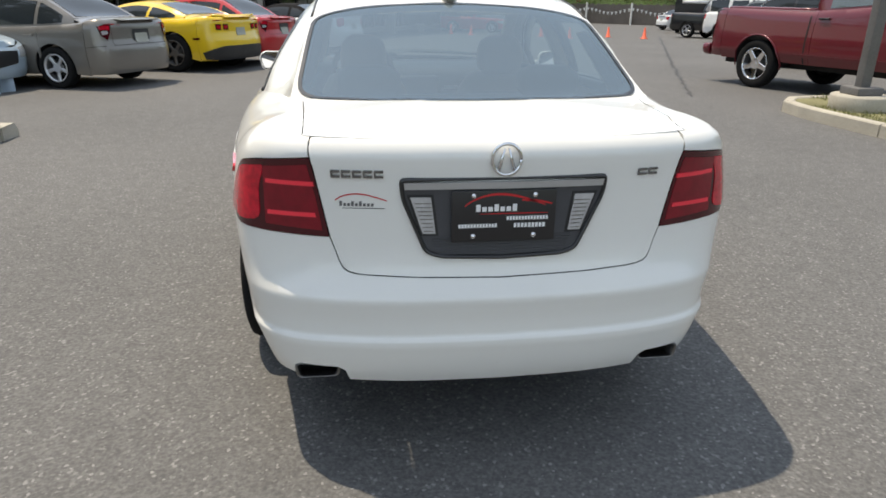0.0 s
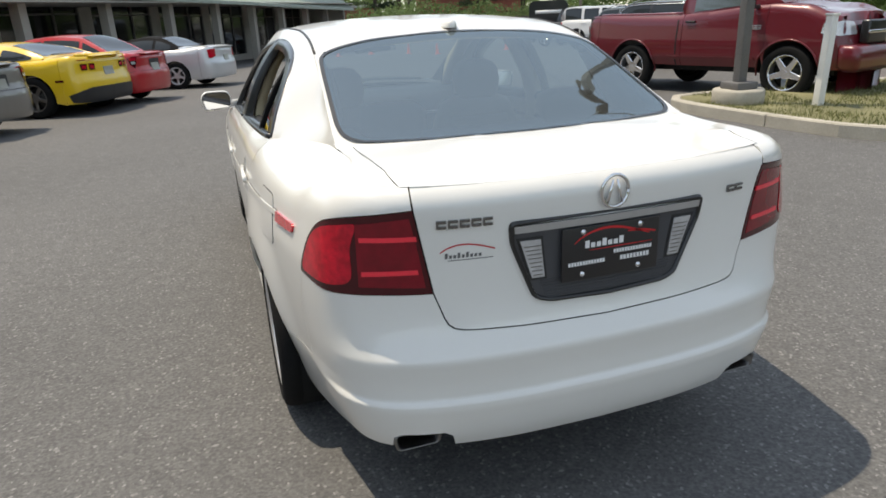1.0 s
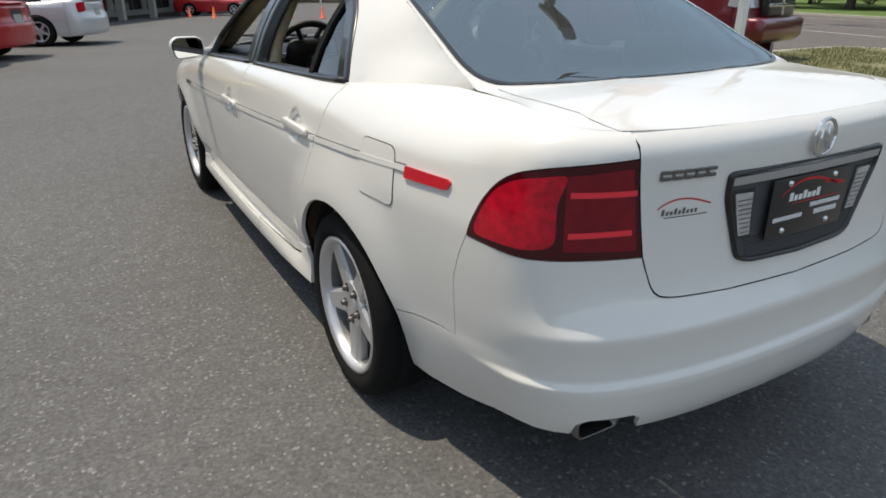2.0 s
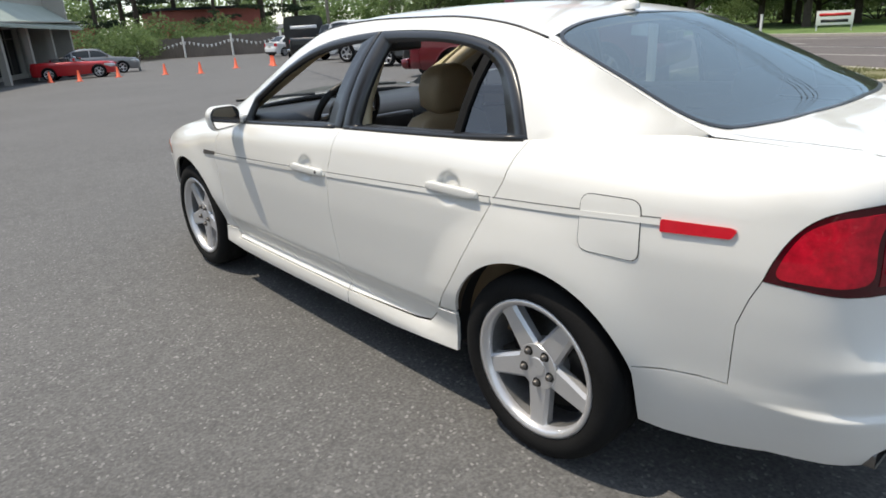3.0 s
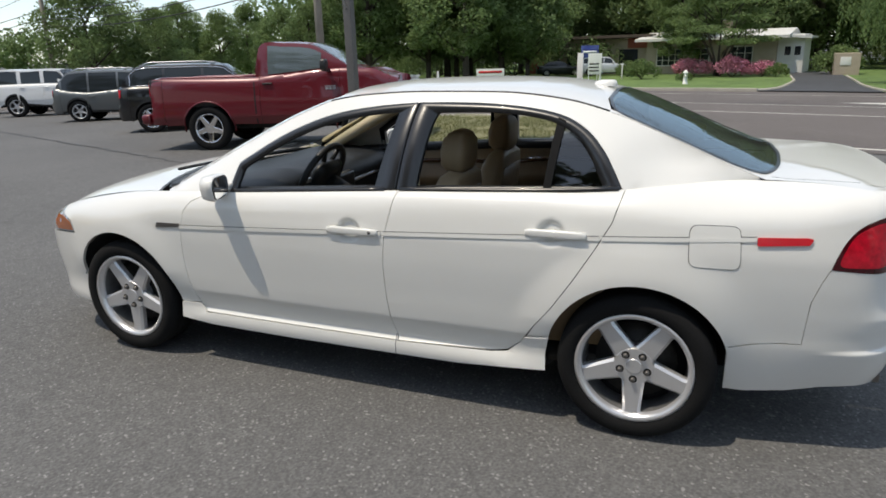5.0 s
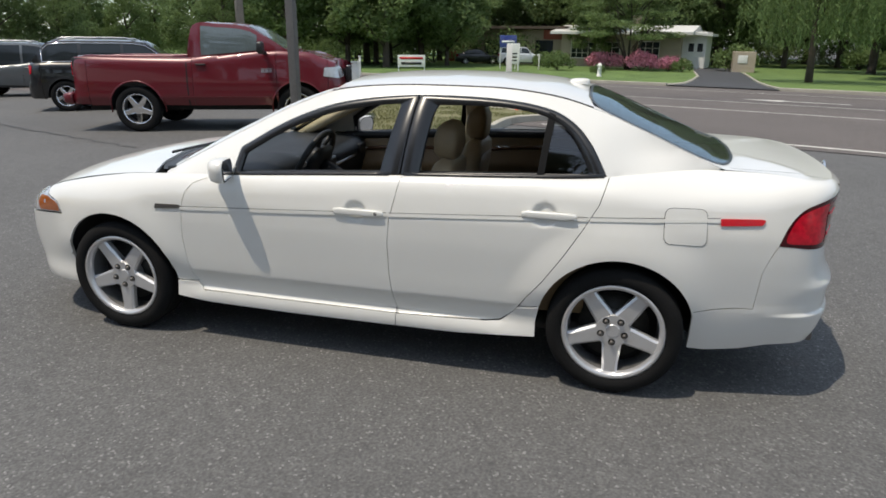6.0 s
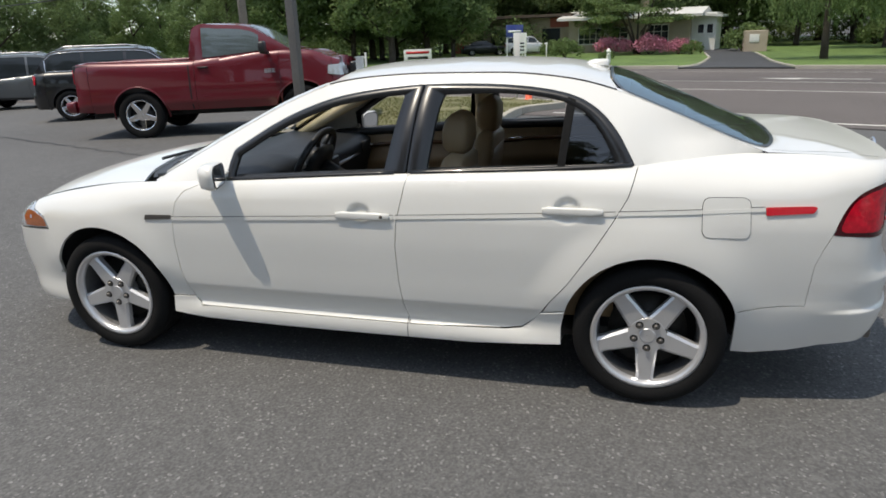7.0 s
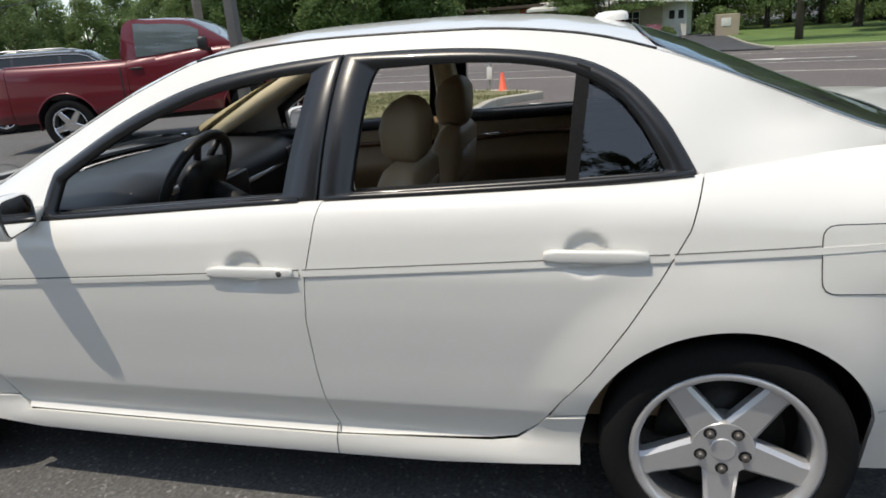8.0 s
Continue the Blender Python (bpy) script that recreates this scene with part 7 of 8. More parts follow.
    for a, b in zip(pts, pts[1:]):
        ln.append(ln[-1] + (b - a).length)

    def at(d):
        d = min(max(d, 0), ln[-1])
        i = min(max(int(np.searchsorted(ln, d, side='right')) - 1, 0), len(pts) - 2)
        a, b = pts[i], pts[i + 1]
        return a + (b - a) * ((d - ln[i]) / max(ln[i + 1] - ln[i], 1e-6)), (b - a).normalized()

    n = max(1, round(ln[-1] / piece))
    for j in range(n):
        d0, d1 = ln[-1] * j / n + 0.006, ln[-1] * (j + 1) / n - 0.006
        bm = bmesh.new()
        m = max(1, int((d1 - d0) / 0.45))
        prev = None
        for i in range(m + 1):
            p, d = at(d0 + (d1 - d0) * i / m)
            nrm = Vector((-d.y, d.x, 0))
            z = ground_z(p.x, p.y)
            prof = [(-width / 2, -0.15), (-width / 2 - 0.01, height * 0.5), (-width / 2 + 0.015, height - 0.02), (-width / 2 + 0.035, height), (width / 2 - 0.015, height), (width / 2, height - 0.015), (width / 2, -0.15)]
            ring = [bm.verts.new(p + nrm * a + Vector((0, 0, z + b))) for a, b in prof]
            if prev:
                for q in range(len(prof) - 1):
                    bm.faces.new((prev[q], prev[q + 1], ring[q + 1], ring[q]))
            else:
                bm.faces.new(ring)
            prev = ring
        bm.faces.new(prev[::-1])
        bmesh.ops.recalc_face_normals(bm, faces=bm.faces)
        part("kerb_stone", bm, M["concrete"], k, smooth=False)
    return k


kerb_run("kerb", [road_xy(28.3, t) for t in (-60, -40, -20, 1.7)], "pale concrete kerb along the road")
kerb_run("kerb", [road_xy(28.3, t) for t in (6.4, 20, 40, 60, 90)], "pale concrete kerb along the road")
bm = bmesh.new()
drive = [(28.2, 1.7), (28.2, 6.4), (29.5, 6.1), (31, 6.2), (35, 6.9), (43, 8.5), (52, 11.0), (63, 14.2), (64, 10.6), (52, 7.6), (44.5, 5.8), (36, 3.9), (31, 2.6), (29.5, 2.1)]
sheet(bm, [road_xy(*p) for p in drive], lambda u, v: (u, v, ground_z(u, v) + 0.06), 2.0, 2.0, thick=0, centre=(0, 0, -50))
bmesh.ops.recalc_face_normals(bm, faces=bm.faces)
if sum(f.normal.z for f in bm.faces) < 0:
    bmesh.ops.reverse_faces(bm, faces=bm.faces)
tagged(part("driveway", bm, M["drive"]), "dark asphalt driveway to the house", "driveway", kind="structure")
kerb_run("kerb", [road_xy(*p) for p in ((28.4, 6.5), (29.5, 6.2), (31, 6.3), (35, 7.0), (43, 8.6), (52, 11.1))], "pale kerb along the driveway", 0.14, 0.12)
kerb_run("kerb", [road_xy(*p) for p in ((28.4, 1.6), (29.5, 2.0), (31, 2.5), (36, 3.8), (44.5, 5.7), (52, 7.5))], "pale kerb along the driveway", 0.14, 0.12)

ISLAND = [tuple(p) for p in catmull([(5.42, 2.6), (5.38, 4.1), (5.75, 4.78), (7.0, 4.92), (10.2, 5.0), (12.7, 5.15), (13.1, 4.2), (12.2, 1.9), (11.25, 0.45), (10.85, 0.25), (9.9, 0.95), (8.0, 1.05), (6.3, 1.05), (5.62, 1.5), (5.42, 2.6)], 4)][:-1]
kerb_run("kerb", ISLAND, "pale concrete kerb round the grass island", 0.16, 0.15, True, 1.8)
bm = bmesh.new()
sheet(bm, ISLAND, lambda u, v: (u, v, ground_z(u, v) + 0.135), 0.5, 0.5, thick=0, centre=(0, 0, -50))
bmesh.ops.recalc_face_normals(bm, faces=bm.faces)
if sum(f.normal.z for f in bm.faces) < 0:
    bmesh.ops.reverse_faces(bm, faces=bm.faces)
tagged(part("island_lawn", bm, M["dry_grass"]), "thin grass with bare patches on the island", "lawn", kind="structure")
kerb_run("kerb", [(-4.9, 3.15), (-4.0, 2.95), (-3.87, 3.05), (-3.95, 3.25), (-4.9, 3.5)], "short concrete kerb end beside the lot", 0.2, 0.14)


def inside(p, poly):
    c = False
    for i in range(len(poly)):
        a, b = poly[i - 1], poly[i]
        if (a[1] > p[1]) != (b[1] > p[1]) and p[0] < (b[0] - a[0]) * (p[1] - a[1]) / (b[1] - a[1]) + a[0]:
            c = not c
    return c


rng = random.Random(4)
bm = bmesh.new()
count = 0
while count < 14000:
    x, y = rng.uniform(5.4, 13.2), rng.uniform(0.2, 5.2)
    if not inside((x, y), ISLAND) or noise.noise(Vector((x * 1.3, y * 1.3, 3))) < -0.22:
        continue
    z = ground_z(x, y) + 0.13
    a = rng.uniform(0, 6.28)
    hgt = rng.uniform(0.025, 0.075)
    c, s_ = math.cos(a) * 0.006, math.sin(a) * 0.006
    lx, ly = rng.uniform(-0.03, 0.03), rng.uniform(-0.03, 0.03)
    bm.faces.new((bm.verts.new((x - c, y - s_, z)), bm.verts.new((x + c, y + s_, z)), bm.verts.new((x + lx, y + ly, z + hgt))))
    count += 1
tagged(part("grass", bm, M["blade"]), "short green grass blades on the island", "grass", kind="stuff")


# ---------------------------------------------------------------- poles, posts, cones
def at_ground(x, y, dz=0.0):
    return Matrix.Translation((x, y, ground_z(x, y) + dz))


def lamp_post(x, y):
    p = thing("lamp_post", "square dark steel lamp post on a round concrete base", "lamp post", at_ground(x, y, 0.10))
    bm = bmesh.new()
    lathe(bm, [(0.0, -0.1), (0.34, -0.1), (0.34, 0.20), (0.325, 0.225), (0.0, 0.225)], 32, 'Z')
    part("base", bm, M["concrete"], p, "round concrete base")
    part("base_cover", boxed(-0.17, 0.17, -0.17, 0.17, 0.225, 0.32, 0.012), M["steel"], p)
    bm = bmesh.new()
    box(bm, -0.065, 0.065, -0.065, 0.065, 0.30, 7.6, 0.01)
    part("pole", bm, M["steel"], p)
    bm = bmesh.new()
    box(bm, -0.2, 0.2, -0.75, 0.05, 7.55, 7.72, 0.03)
    part("lamp_head", bm, M["steel"], p)
    return p


lamp_post(5.92, 3.72)


def post_flag(x, y):
    """A striped flag on a slanting staff held by the post."""
    f = thing("flag", "red and white striped flag on a slanting staff", "flag", at_ground(x, y, 0.47))
    part("staff", tubed([(-0.07, 0.0, 1.82), (-0.07, 0.30, 2.55), (-0.07, 0.62, 3.35)], 0.013, 8), M["satin"], f)
    n = 16
    for k in range(9):
        bm = bmesh.new()
        rows = []
        for e in (0, 1):
            row = []
            for i in range(n + 1):
                u = i / n
                z = 2.42 + 0.085 * (k + e) + 0.22 * (1 - u) ** 2 - 0.05 * math.sin(u * 6)
                row.append(bm.verts.new((-0.07 + 0.06 * math.sin(u * 9 + k * 0.25) * u, 0.40 - 0.90 * u + 0.02 * (k + e), z)))
            rows.append(row)
        for i in range(n):
            bm.faces.new((rows[0][i], rows[0][i + 1], rows[1][i + 1], rows[1][i]))
        part("stripe", bm, M["flag_red"] if k % 2 == 0 else M["white"], f)


post_flag(5.92, 3.72)


def white_post(x, y, h, lean=0.0, label="white painted wooden post with a flat top"):
    p = thing("post", label, "post", at_ground(x, y, 0.1) @ Matrix.Rotation(lean, 4, 'Y'))
    part("shaft", boxed(-0.05, 0.05, -0.05, 0.05, -0.1, h, 0.006), M["white"], p)
    part("cap", boxed(-0.062, 0.062, -0.062, 0.062, h, h + 0.03, 0.008), M["white"], p)
    return p


white_post(6.55, 2.96, 1.15, 0.03)
CONE = None


def cone(x, y, h=0.50):
    global CONE
    m = at_ground(x, y)
    if CONE is not None:
        c = copy_thing(CONE, m)
        return c
    c = thing("traffic_cone", "orange plastic traffic cone on the asphalt", "traffic cone", m, "traffic cones")
    bm = bmesh.new()
    lathe(bm, [(0.0, h), (0.028, h), (0.034, h - 0.01), (0.10, 0.03), (0.11, 0.026)], 20, 'Z')
    part("cone_body", bm, M["cone"], c)
    part("base", boxed(-0.14, 0.14, -0.14, 0.14, 0.0, 0.028, 0.010), M["cone"], c)
    CONE = c
    return c


for x, y in ((11.7, 1.05), (4.75, 33.8), (5.5, 31.6), (7.45, 32.6), (8.8, 30.0), (9.5, 27.5), (12.3, 30.0), (14.15, 29.8), (13.5, 28.3)):
    cone(x, y)


def pole_sign(x, y):
    p = thing("sign_post", "narrow white sign on a thin leaning post", "sign", at_ground(x, y) @ Matrix.Rotation(0.06, 4, 'Y'))
    part("shaft", boxed(-0.024, 0.024, -0.024, 0.024, -0.1, 1.42, 0.004), M["satin"], p)
    part("sign_plate", boxed(-0.055, -0.035, -0.065, 0.065, 0.98, 1.58, 0.004), M["white"], p, "white sign plate")
    part("lower_plate", boxed(-0.055, -0.035, -0.055, 0.055, 0.36, 0.62, 0.004), M["white"], p)
    return p


pole_sign(11.9, 1.35)


def utility_pole(x, y, h, r=0.16):
    p = thing("utility_pole", "tall weathered wooden utility pole with cross arms", "utility pole", at_ground(x, y))
    bm = bmesh.new()
    tube(bm, [(0, 0, -0.2), (0, 0, h * 0.5), (0.02, 0, h)], [r, r * 0.85, r * 0.65], 12)
    part("pole", bm, M["wood"], p)
    for z in (h - 0.5, h - 1.5):
        part("cross_arm", boxed(-1.1, 1.1, -0.06, 0.06, z - 0.06, z + 0.06, 0.01), M["wood"], p)
        for k in (-1, -0.4, 0.4, 1):
            bm = bmesh.new()
            lathe(bm, [(0.0, z + 0.22), (0.04, z + 0.2), (0.05, z + 0.12), (0.02, z + 0.06)], 8, 'Z')
            bm.transform(Matrix.Translation((k, 0, 0)))
            part("insulator", bm, M["stucco"], p)
    bm = bmesh.new()
    lathe(bm, [(0.0, h - 2.1), (0.22, h - 2.15), (0.22, h - 3.0), (0.0, h - 3.05)], 14, 'Z')
    bm.transform(Matrix.Translation((0.38, 0, 0)))
    part("transformer", bm, M["steel"], p)
    return p


POLES = [(23.6, 15.35, 10.5), (35.0, 47.0, 10.5), (75.0, 141.0, 10.5), (14.0, -18.0, 10.5)]
for q in POLES:
    utility_pole(*q, 0.20)
utility_pole(29.3, 48.4, 12.0, 0.15)
for k, off in enumerate((-1.0, -0.4, 0.4, 1.0, 0.0)):
    order = [POLES[3], POLES[0], POLES[1], POLES[2]]
    for a, b in zip(order, order[1:]):
        za, zb = ground_z(a[0], a[1]) + a[2] - (0.3 if k < 4 else 2.6), ground_z(b[0], b[1]) + b[2] - (0.3 if k < 4 else 2.6)
        pts = []
        for i in range(13):
            t = i / 12
            pts.append((a[0] + off + (b[0] - a[0]) * t, a[1] + (b[1] - a[1]) * t, za + (zb - za) * t - 1.1 * 4 * t * (1 - t)))
        tagged(part("cable", tubed(pts, 0.022, 5), M["black"]), "black overhead power line between poles", "cable", "overhead lines")


for k, (zl, off) in enumerate(((5.4, 0.16), (5.9, -0.16), (6.6, 0.16))):
    order = [POLES[3], POLES[0], POLES[1], POLES[2]]
    for a, b in zip(order, order[1:]):
        za, zb = ground_z(a[0], a[1]) + zl, ground_z(b[0], b[1]) + zl
        pts = [(a[0] + off + (b[0] - a[0]) * i / 12, a[1] + (b[1] - a[1]) * i / 12, za + (zb - za) * i / 12 - 0.7 * 4 * i / 12 * (1 - i / 12)) for i in range(13)]
        tagged(part("cable", tubed(pts, 0.030, 5), M["black"]), "thick black telephone cable between poles", "cable", "overhead lines")


# ---------------------------------------------------------------- trees
def leaves(bm, rng, centre, size, n, leaf, flat=1.0):
    """Small leaves scattered in a clump, thicker to its outside."""
    cx, cy, cz = centre
    for _ in range(n):
        while True:
            p = Vector((rng.uniform(-1, 1), rng.uniform(-1, 1), rng.uniform(-1, 1)))
            if 0.12 < p.length_squared < 1:
                break
        p = Vector((cx + p.x * size[0], cy + p.y * size[1], cz + p.z * size[2]))
        a = Vector((rng.gauss(0, 1), rng.gauss(0, 1), rng.gauss(0, 1) * flat)).normalized()
        b = a.orthogonal().normalized()
        b = Matrix.Rotation(rng.uniform(0, 6.28), 3, a) @ b
        c = a.cross(b)
        s = leaf * rng.uniform(0.6, 1.4)
        vs = [bm.verts.new(p + b * s), bm.verts.new(p + c * s * 0.55), bm.verts.new(p - b * s), bm.verts.new(p - c * s * 0.55)]
        bm.faces.new(vs)


def broad_tree(seed, h, spread, base, n_clumps, leaf=0.155, per=420, material=None, label="broad-leaved tree with a dense green crown"):
    rng = random.Random(seed)
    t = thing("tree", label, "tree", None, "trees")
    bm = bmesh.new()
    tube(bm, [(0, 0, -0.3), (0.02, 0, 0.4), (rng.uniform(-.15, .15), rng.uniform(-.15, .15), h * 0.35), (rng.uniform(-.4, .4), rng.uniform(-.4, .4), h * 0.8)], [h * 0.03, h * 0.022, h * 0.016, h * 0.004], 10)
    crown = bmesh.new()
    for k in range(n_clumps):
        a = k * 2.4 + rng.uniform(-.5, .5)
        f = (k + 0.5) / n_clumps
        z = base + (h - base) * (0.05 + 0.9 * f)
        prof = math.sin(math.pi * min(1, 0.18 + 0.82 * f)) ** 0.7
        rad = spread * prof * math.sqrt(rng.uniform(0.15, 1))
        c = (rad * math.cos(a), rad * math.sin(a), z)
        if k % 3 == 0:
            z0 = min(h * 0.75, max(base * 0.75, z - rad * 0.8))
            tube(bm, [(0, 0, z0), (c[0] * 0.5, c[1] * 0.5, (z0 + z) / 2 + 0.2), c], [h * 0.010, h * 0.006, h * 0.002], 6)
        sz = spread * rng.uniform(0.26, 0.44)
        leaves(crown, rng, c, (sz, sz, sz * 0.62), per, leaf, 1.8)
    part("trunk", bm, M["bark"], t)
    part("crown", crown, material or M["leaf"], t)
    return t


def pine_tree(seed, h, spread):
    rng = random.Random(seed)
    t = thing("tree", "tall dark pine with sparse layered branches", "tree", None, "pines")
    bm = bmesh.new()
    tube(bm, [(0, 0, -0.3), (0.1, 0, h * 0.5), (rng.uniform(-.3, .3), 0, h)], [h * 0.016, h * 0.011, h * 0.002], 8)
    crown = bmesh.new()
    for k in range(52):
        f = rng.uniform(0.2, 1.0)
        z = h * f
        a = rng.uniform(0, 6.28)
        ln = spread * (1.15 - f) ** 0.6 * rng.uniform(0.5, 1.0)
        e = Vector((ln * math.cos(a), ln * math.sin(a), z + rng.uniform(-0.1, 0.5)))
        tube(bm, [(0, 0, z - 0.2), e * 0.5 + Vector((0, 0, z * 0.5)), e], [0.05, 0.035, 0.012], 5)
        for q in (0.45, 0.75, 1.0):
            c = Vector((e.x * q, e.y * q, z + 0.12))
            leaves(crown, rng, c, (0.8, 0.8, 0.26), 38, 0.16, 1.2)
    part("trunk", bm, M["bark"], t)
    part("crown", crown, M["needle"], t)
    return t


def put(ob, x, y, turn=0.0, size=1.0):
    m = at_ground(x, y) @ Matrix.Rotation(turn, 4, 'Z') @ Matrix.Scale(size, 4)
    ob.matrix_basis = m
    return ob


def again(ob, x, y, turn, size):
    c = copy_thing(ob, Matrix.Identity(4))
    c.matrix_basis = at_ground(x, y) @ Matrix.Rotation(turn, 4, 'Z') @ Matrix.Scale(size, 4)
    return c


trng = random.Random(11)
kinds = [put(broad_tree(21, 13.5, 4.6, 2.2, 44), 76, -46, 0), put(broad_tree(22, 12.0, 5.2, 2.4, 46), 58, 22, 1), put(broad_tree(23, 15.0, 4.4, 2.0, 46, material=M["leaf2"]), 80, -30, 2)]
spots = []
for k in range(7):
    spots.append((50 + trng.uniform(-3, 3), 18 + k * 4.6, (0.95 if k < 3 else 0.50) + trng.uniform(-0.12, 0.12)))
for k in range(12):
    spots.append((72 + trng.uniform(-3, 6), -34 + k * 6.0, 1.15 + trng.uniform(-0.15, 0.2)))
for k in range(9):
    spots.append((84 + trng.uniform(-3, 6), -50 + k * 7.0, 1.35 + trng.uniform(-0.15, 0.2)))
for k in range(5):
    spots.append((58 + trng.uniform(-2, 4), 17 + k * 7.0, (1.1 if k < 3 else 0.62) + trng.uniform(-0.15, 0.15)))
spots += [(46, -19, 0.9), (52, -24, 1.0), (45, -30, 1.0), (58, -20, 1.1), (43, -40, 1.0), (62, 2.0, 0.62), (62, 22, 0.8), (56, 14.5, 0.75)]
for k, (x, y, sz) in enumerate(spots):
    again(kinds[k % 3], x, y, trng.uniform(0, 6.28), sz)
for k in range(10):
    again(kinds[k % 3], -36 + trng.uniform(-3, 3), -44 + k * 6.5, trng.uniform(0, 6.28), 0.8 + trng.uniform(-0.15, 0.15))
pines = [put(pine_tree(31, 19, 3.4), 10, 84), put(pine_tree(32, 21, 3.8), 24, 86, 1), put(pine_tree(33, 18, 3.2), 41, 84, 2)]
for k, x in enumerate((6, 12, 18.9, 23.1, 27.5, 32, 35.2, 38.2, 43)):
    far = trng.uniform(0.95, 1.12)
    again(pines[k % 3], x * far, 78 * far, trng.uniform(0, 6.28), trng.uniform(0.85, 1.12))
for k, (x, y) in enumerate(((-33, -6), (-31.5, -1), (-30, 4), (-28.5, 9), (-26, 14), (-34, 1), (-31, 11))):
    again(pines[k % 3], x, y, k * 1.1, 1.42 + 0.1 * (k % 3))
again(kinds[1], 37.0, 45.0, 0.7, 0.74)
again(kinds[0], 41.5, 42.5, 2.7, 0.5)


def shrub(seed, size, material, label, name="shrub", n=26, leaf=0.09):
    rng = random.Random(seed)
    t = thing(name, label, "shrub", None, "shrubs")
    bm, st = bmesh.new(), bmesh.new()
    for k in range(n):
        a = rng.uniform(0, 6.28)
        r = math.sqrt(rng.uniform(0, 1))
        c = (r * size[0] * 0.8 * math.cos(a), r * size[1] * 0.8 * math.sin(a), size[2] * (0.35 + 0.5 * (1 - r * r) * rng.uniform(0.5, 1)))
        leaves(bm, rng, c, (size[0] * 0.3, size[1] * 0.3, size[2] * 0.3), 70, leaf)
        if k % 4 == 0:
            tube(st, [(0, 0, -0.05), c], [0.03, 0.01], 5)
    part("stem", st, M["bark"], t)
    part("foliage", bm, material, t)
    return t


green_bush = put(shrub(41, (1.6, 1.3, 1.5), M["leaf2"], "rounded light green bush"), 50, 4.0)
pink_bush = put(shrub(42, (2.2, 1.4, 1.7), M["pink"], "flowering pink azalea bush by the house"), 53.5, -2.2)
again(pink_bush, 55.0, 0.6, 1.3, 0.9)
again(pink_bush, 53.0, -4.4, 2.3, 0.75)
again(green_bush, 52.0, -5.2, 0.5, 0.7)
again(green_bush, 57.5, 6.0, 0.5, 0.9)
again(green_bush, 45.0, 0.8, 0.5, 0.45)
for k in range(9):
    again(green_bush, 19 + k * 1.7, 72 - k * 1.2 + trng.uniform(-1, 2), k, trng.uniform(0.9, 1.5))
dark_bush = put(shrub(43, (2.6, 2.2, 2.4), M["leaf"], "dense dark green undergrowth"), 80, 30)
for k in range(26):
    again(dark_bush, 80 + trng.uniform(-4, 4), -58 + k * 4.4, k * 1.7, trng.uniform(1.0, 1.7))
for k in range(14):
    again(dark_bush, 66 + trng.uniform(-2, 2), 10 + k * 4.2, k * 1.3, trng.uniform(1.2, 1.9))
for k in range(6):
    again(green_bush, 66 + trng.uniform(-3, 3), -22 - k * 3.5, k, 1.5)


def willow(x, y, h):
    rng = random.Random(51)
    t = thing("tree", "willow with long drooping pale green strands", "tree", at_ground(x, y), "trees")
    bm = bmesh.new()
    tube(bm, [(0, 0, -0.2), (0.1, 0.05, 1.6), (-0.1, 0.2, 4.0), (0.3, 0.1, 7.0)], [0.22, 0.17, 0.13, 0.05], 12)
    lv = bmesh.new()
    for k in range(26):
        a = k * 2.4
        r = 3.4 * math.sqrt(rng.uniform(0.1, 1))
        z = h - 0.25 * r * r * 0.5 - rng.uniform(0, 0.8)
        e = Vector((r * math.cos(a), r * math.sin(a), z))
        tube(bm, [(0, 0, 3.2 + rng.uniform(0, 2)), e * 0.6 + Vector((0, 0, 1.2 + 0.1 * z)), e], [0.08, 0.05, 0.015], 5)
        for q in range(9):
            sx, sy = e.x + rng.uniform(-.7, .7), e.y + rng.uniform(-.7, .7)
            top, bot = z + rng.uniform(-.3, .3), rng.uniform(1.6, 3.6)
            n = int((top - bot) / 0.07)
            for i in range(max(n, 0)):
                zz = top + (bot - top) * i / n
                p = Vector((sx + rng.gauss(0, .08), sy + rng.gauss(0, .08), zz))
                b = Vector((rng.gauss(0, .4), rng.gauss(0, .4), -1)).normalized()
                c = b.orthogonal().normalized()
                c = Matrix.Rotation(rng.uniform(0, 6.28), 3, b) @ c
                lv.faces.new([lv.verts.new(p + b * .12), lv.verts.new(p + c * .035), lv.verts.new(p - b * .12), lv.verts.new(p - c * .035)])
    part("trunk", bm, M["bark"], t)
    part("crown", lv, M["leaf2"], t)
    return t


willow(38.0, -11.0, 9.0)


def layered_tree(x, y, h, spread):
    """A low spreading tree with several stems and flat tiers of leaves."""
    rng = random.Random(61)
    t = thing("tree", "low spreading tree with flat tiers of leaves before the house", "tree", at_ground(x, y), "trees")
    bm, lv = bmesh.new(), bmesh.new()
    for k in range(5):
        a = k * 1.26
        tube(bm, [(0.12 * math.cos(a), 0.12 * math.sin(a), -0.2), (0.5 * math.cos(a), 0.5 * math.sin(a), 1.3), (1.5 * math.cos(a), 1.5 * math.sin(a), 3.2), (2.1 * math.cos(a), 2.1 * math.sin(a), 5.0)], [0.12, 0.10, 0.07, 0.02], 7)
    for k in range(64):
        f = rng.uniform(0, 1)
        z = 2.3 + (h - 2.3) * f
        r = spread * (1 - 0.72 * f) * math.sqrt(rng.uniform(0.05, 1))
        a = k * 2.4
        c = (r * math.cos(a), r * math.sin(a), z)
        if k % 2:
            tube(bm, [(0.8 * math.cos(a), 0.8 * math.sin(a), max(1.6, z - 1.2)), c], [0.05, 0.012], 5)
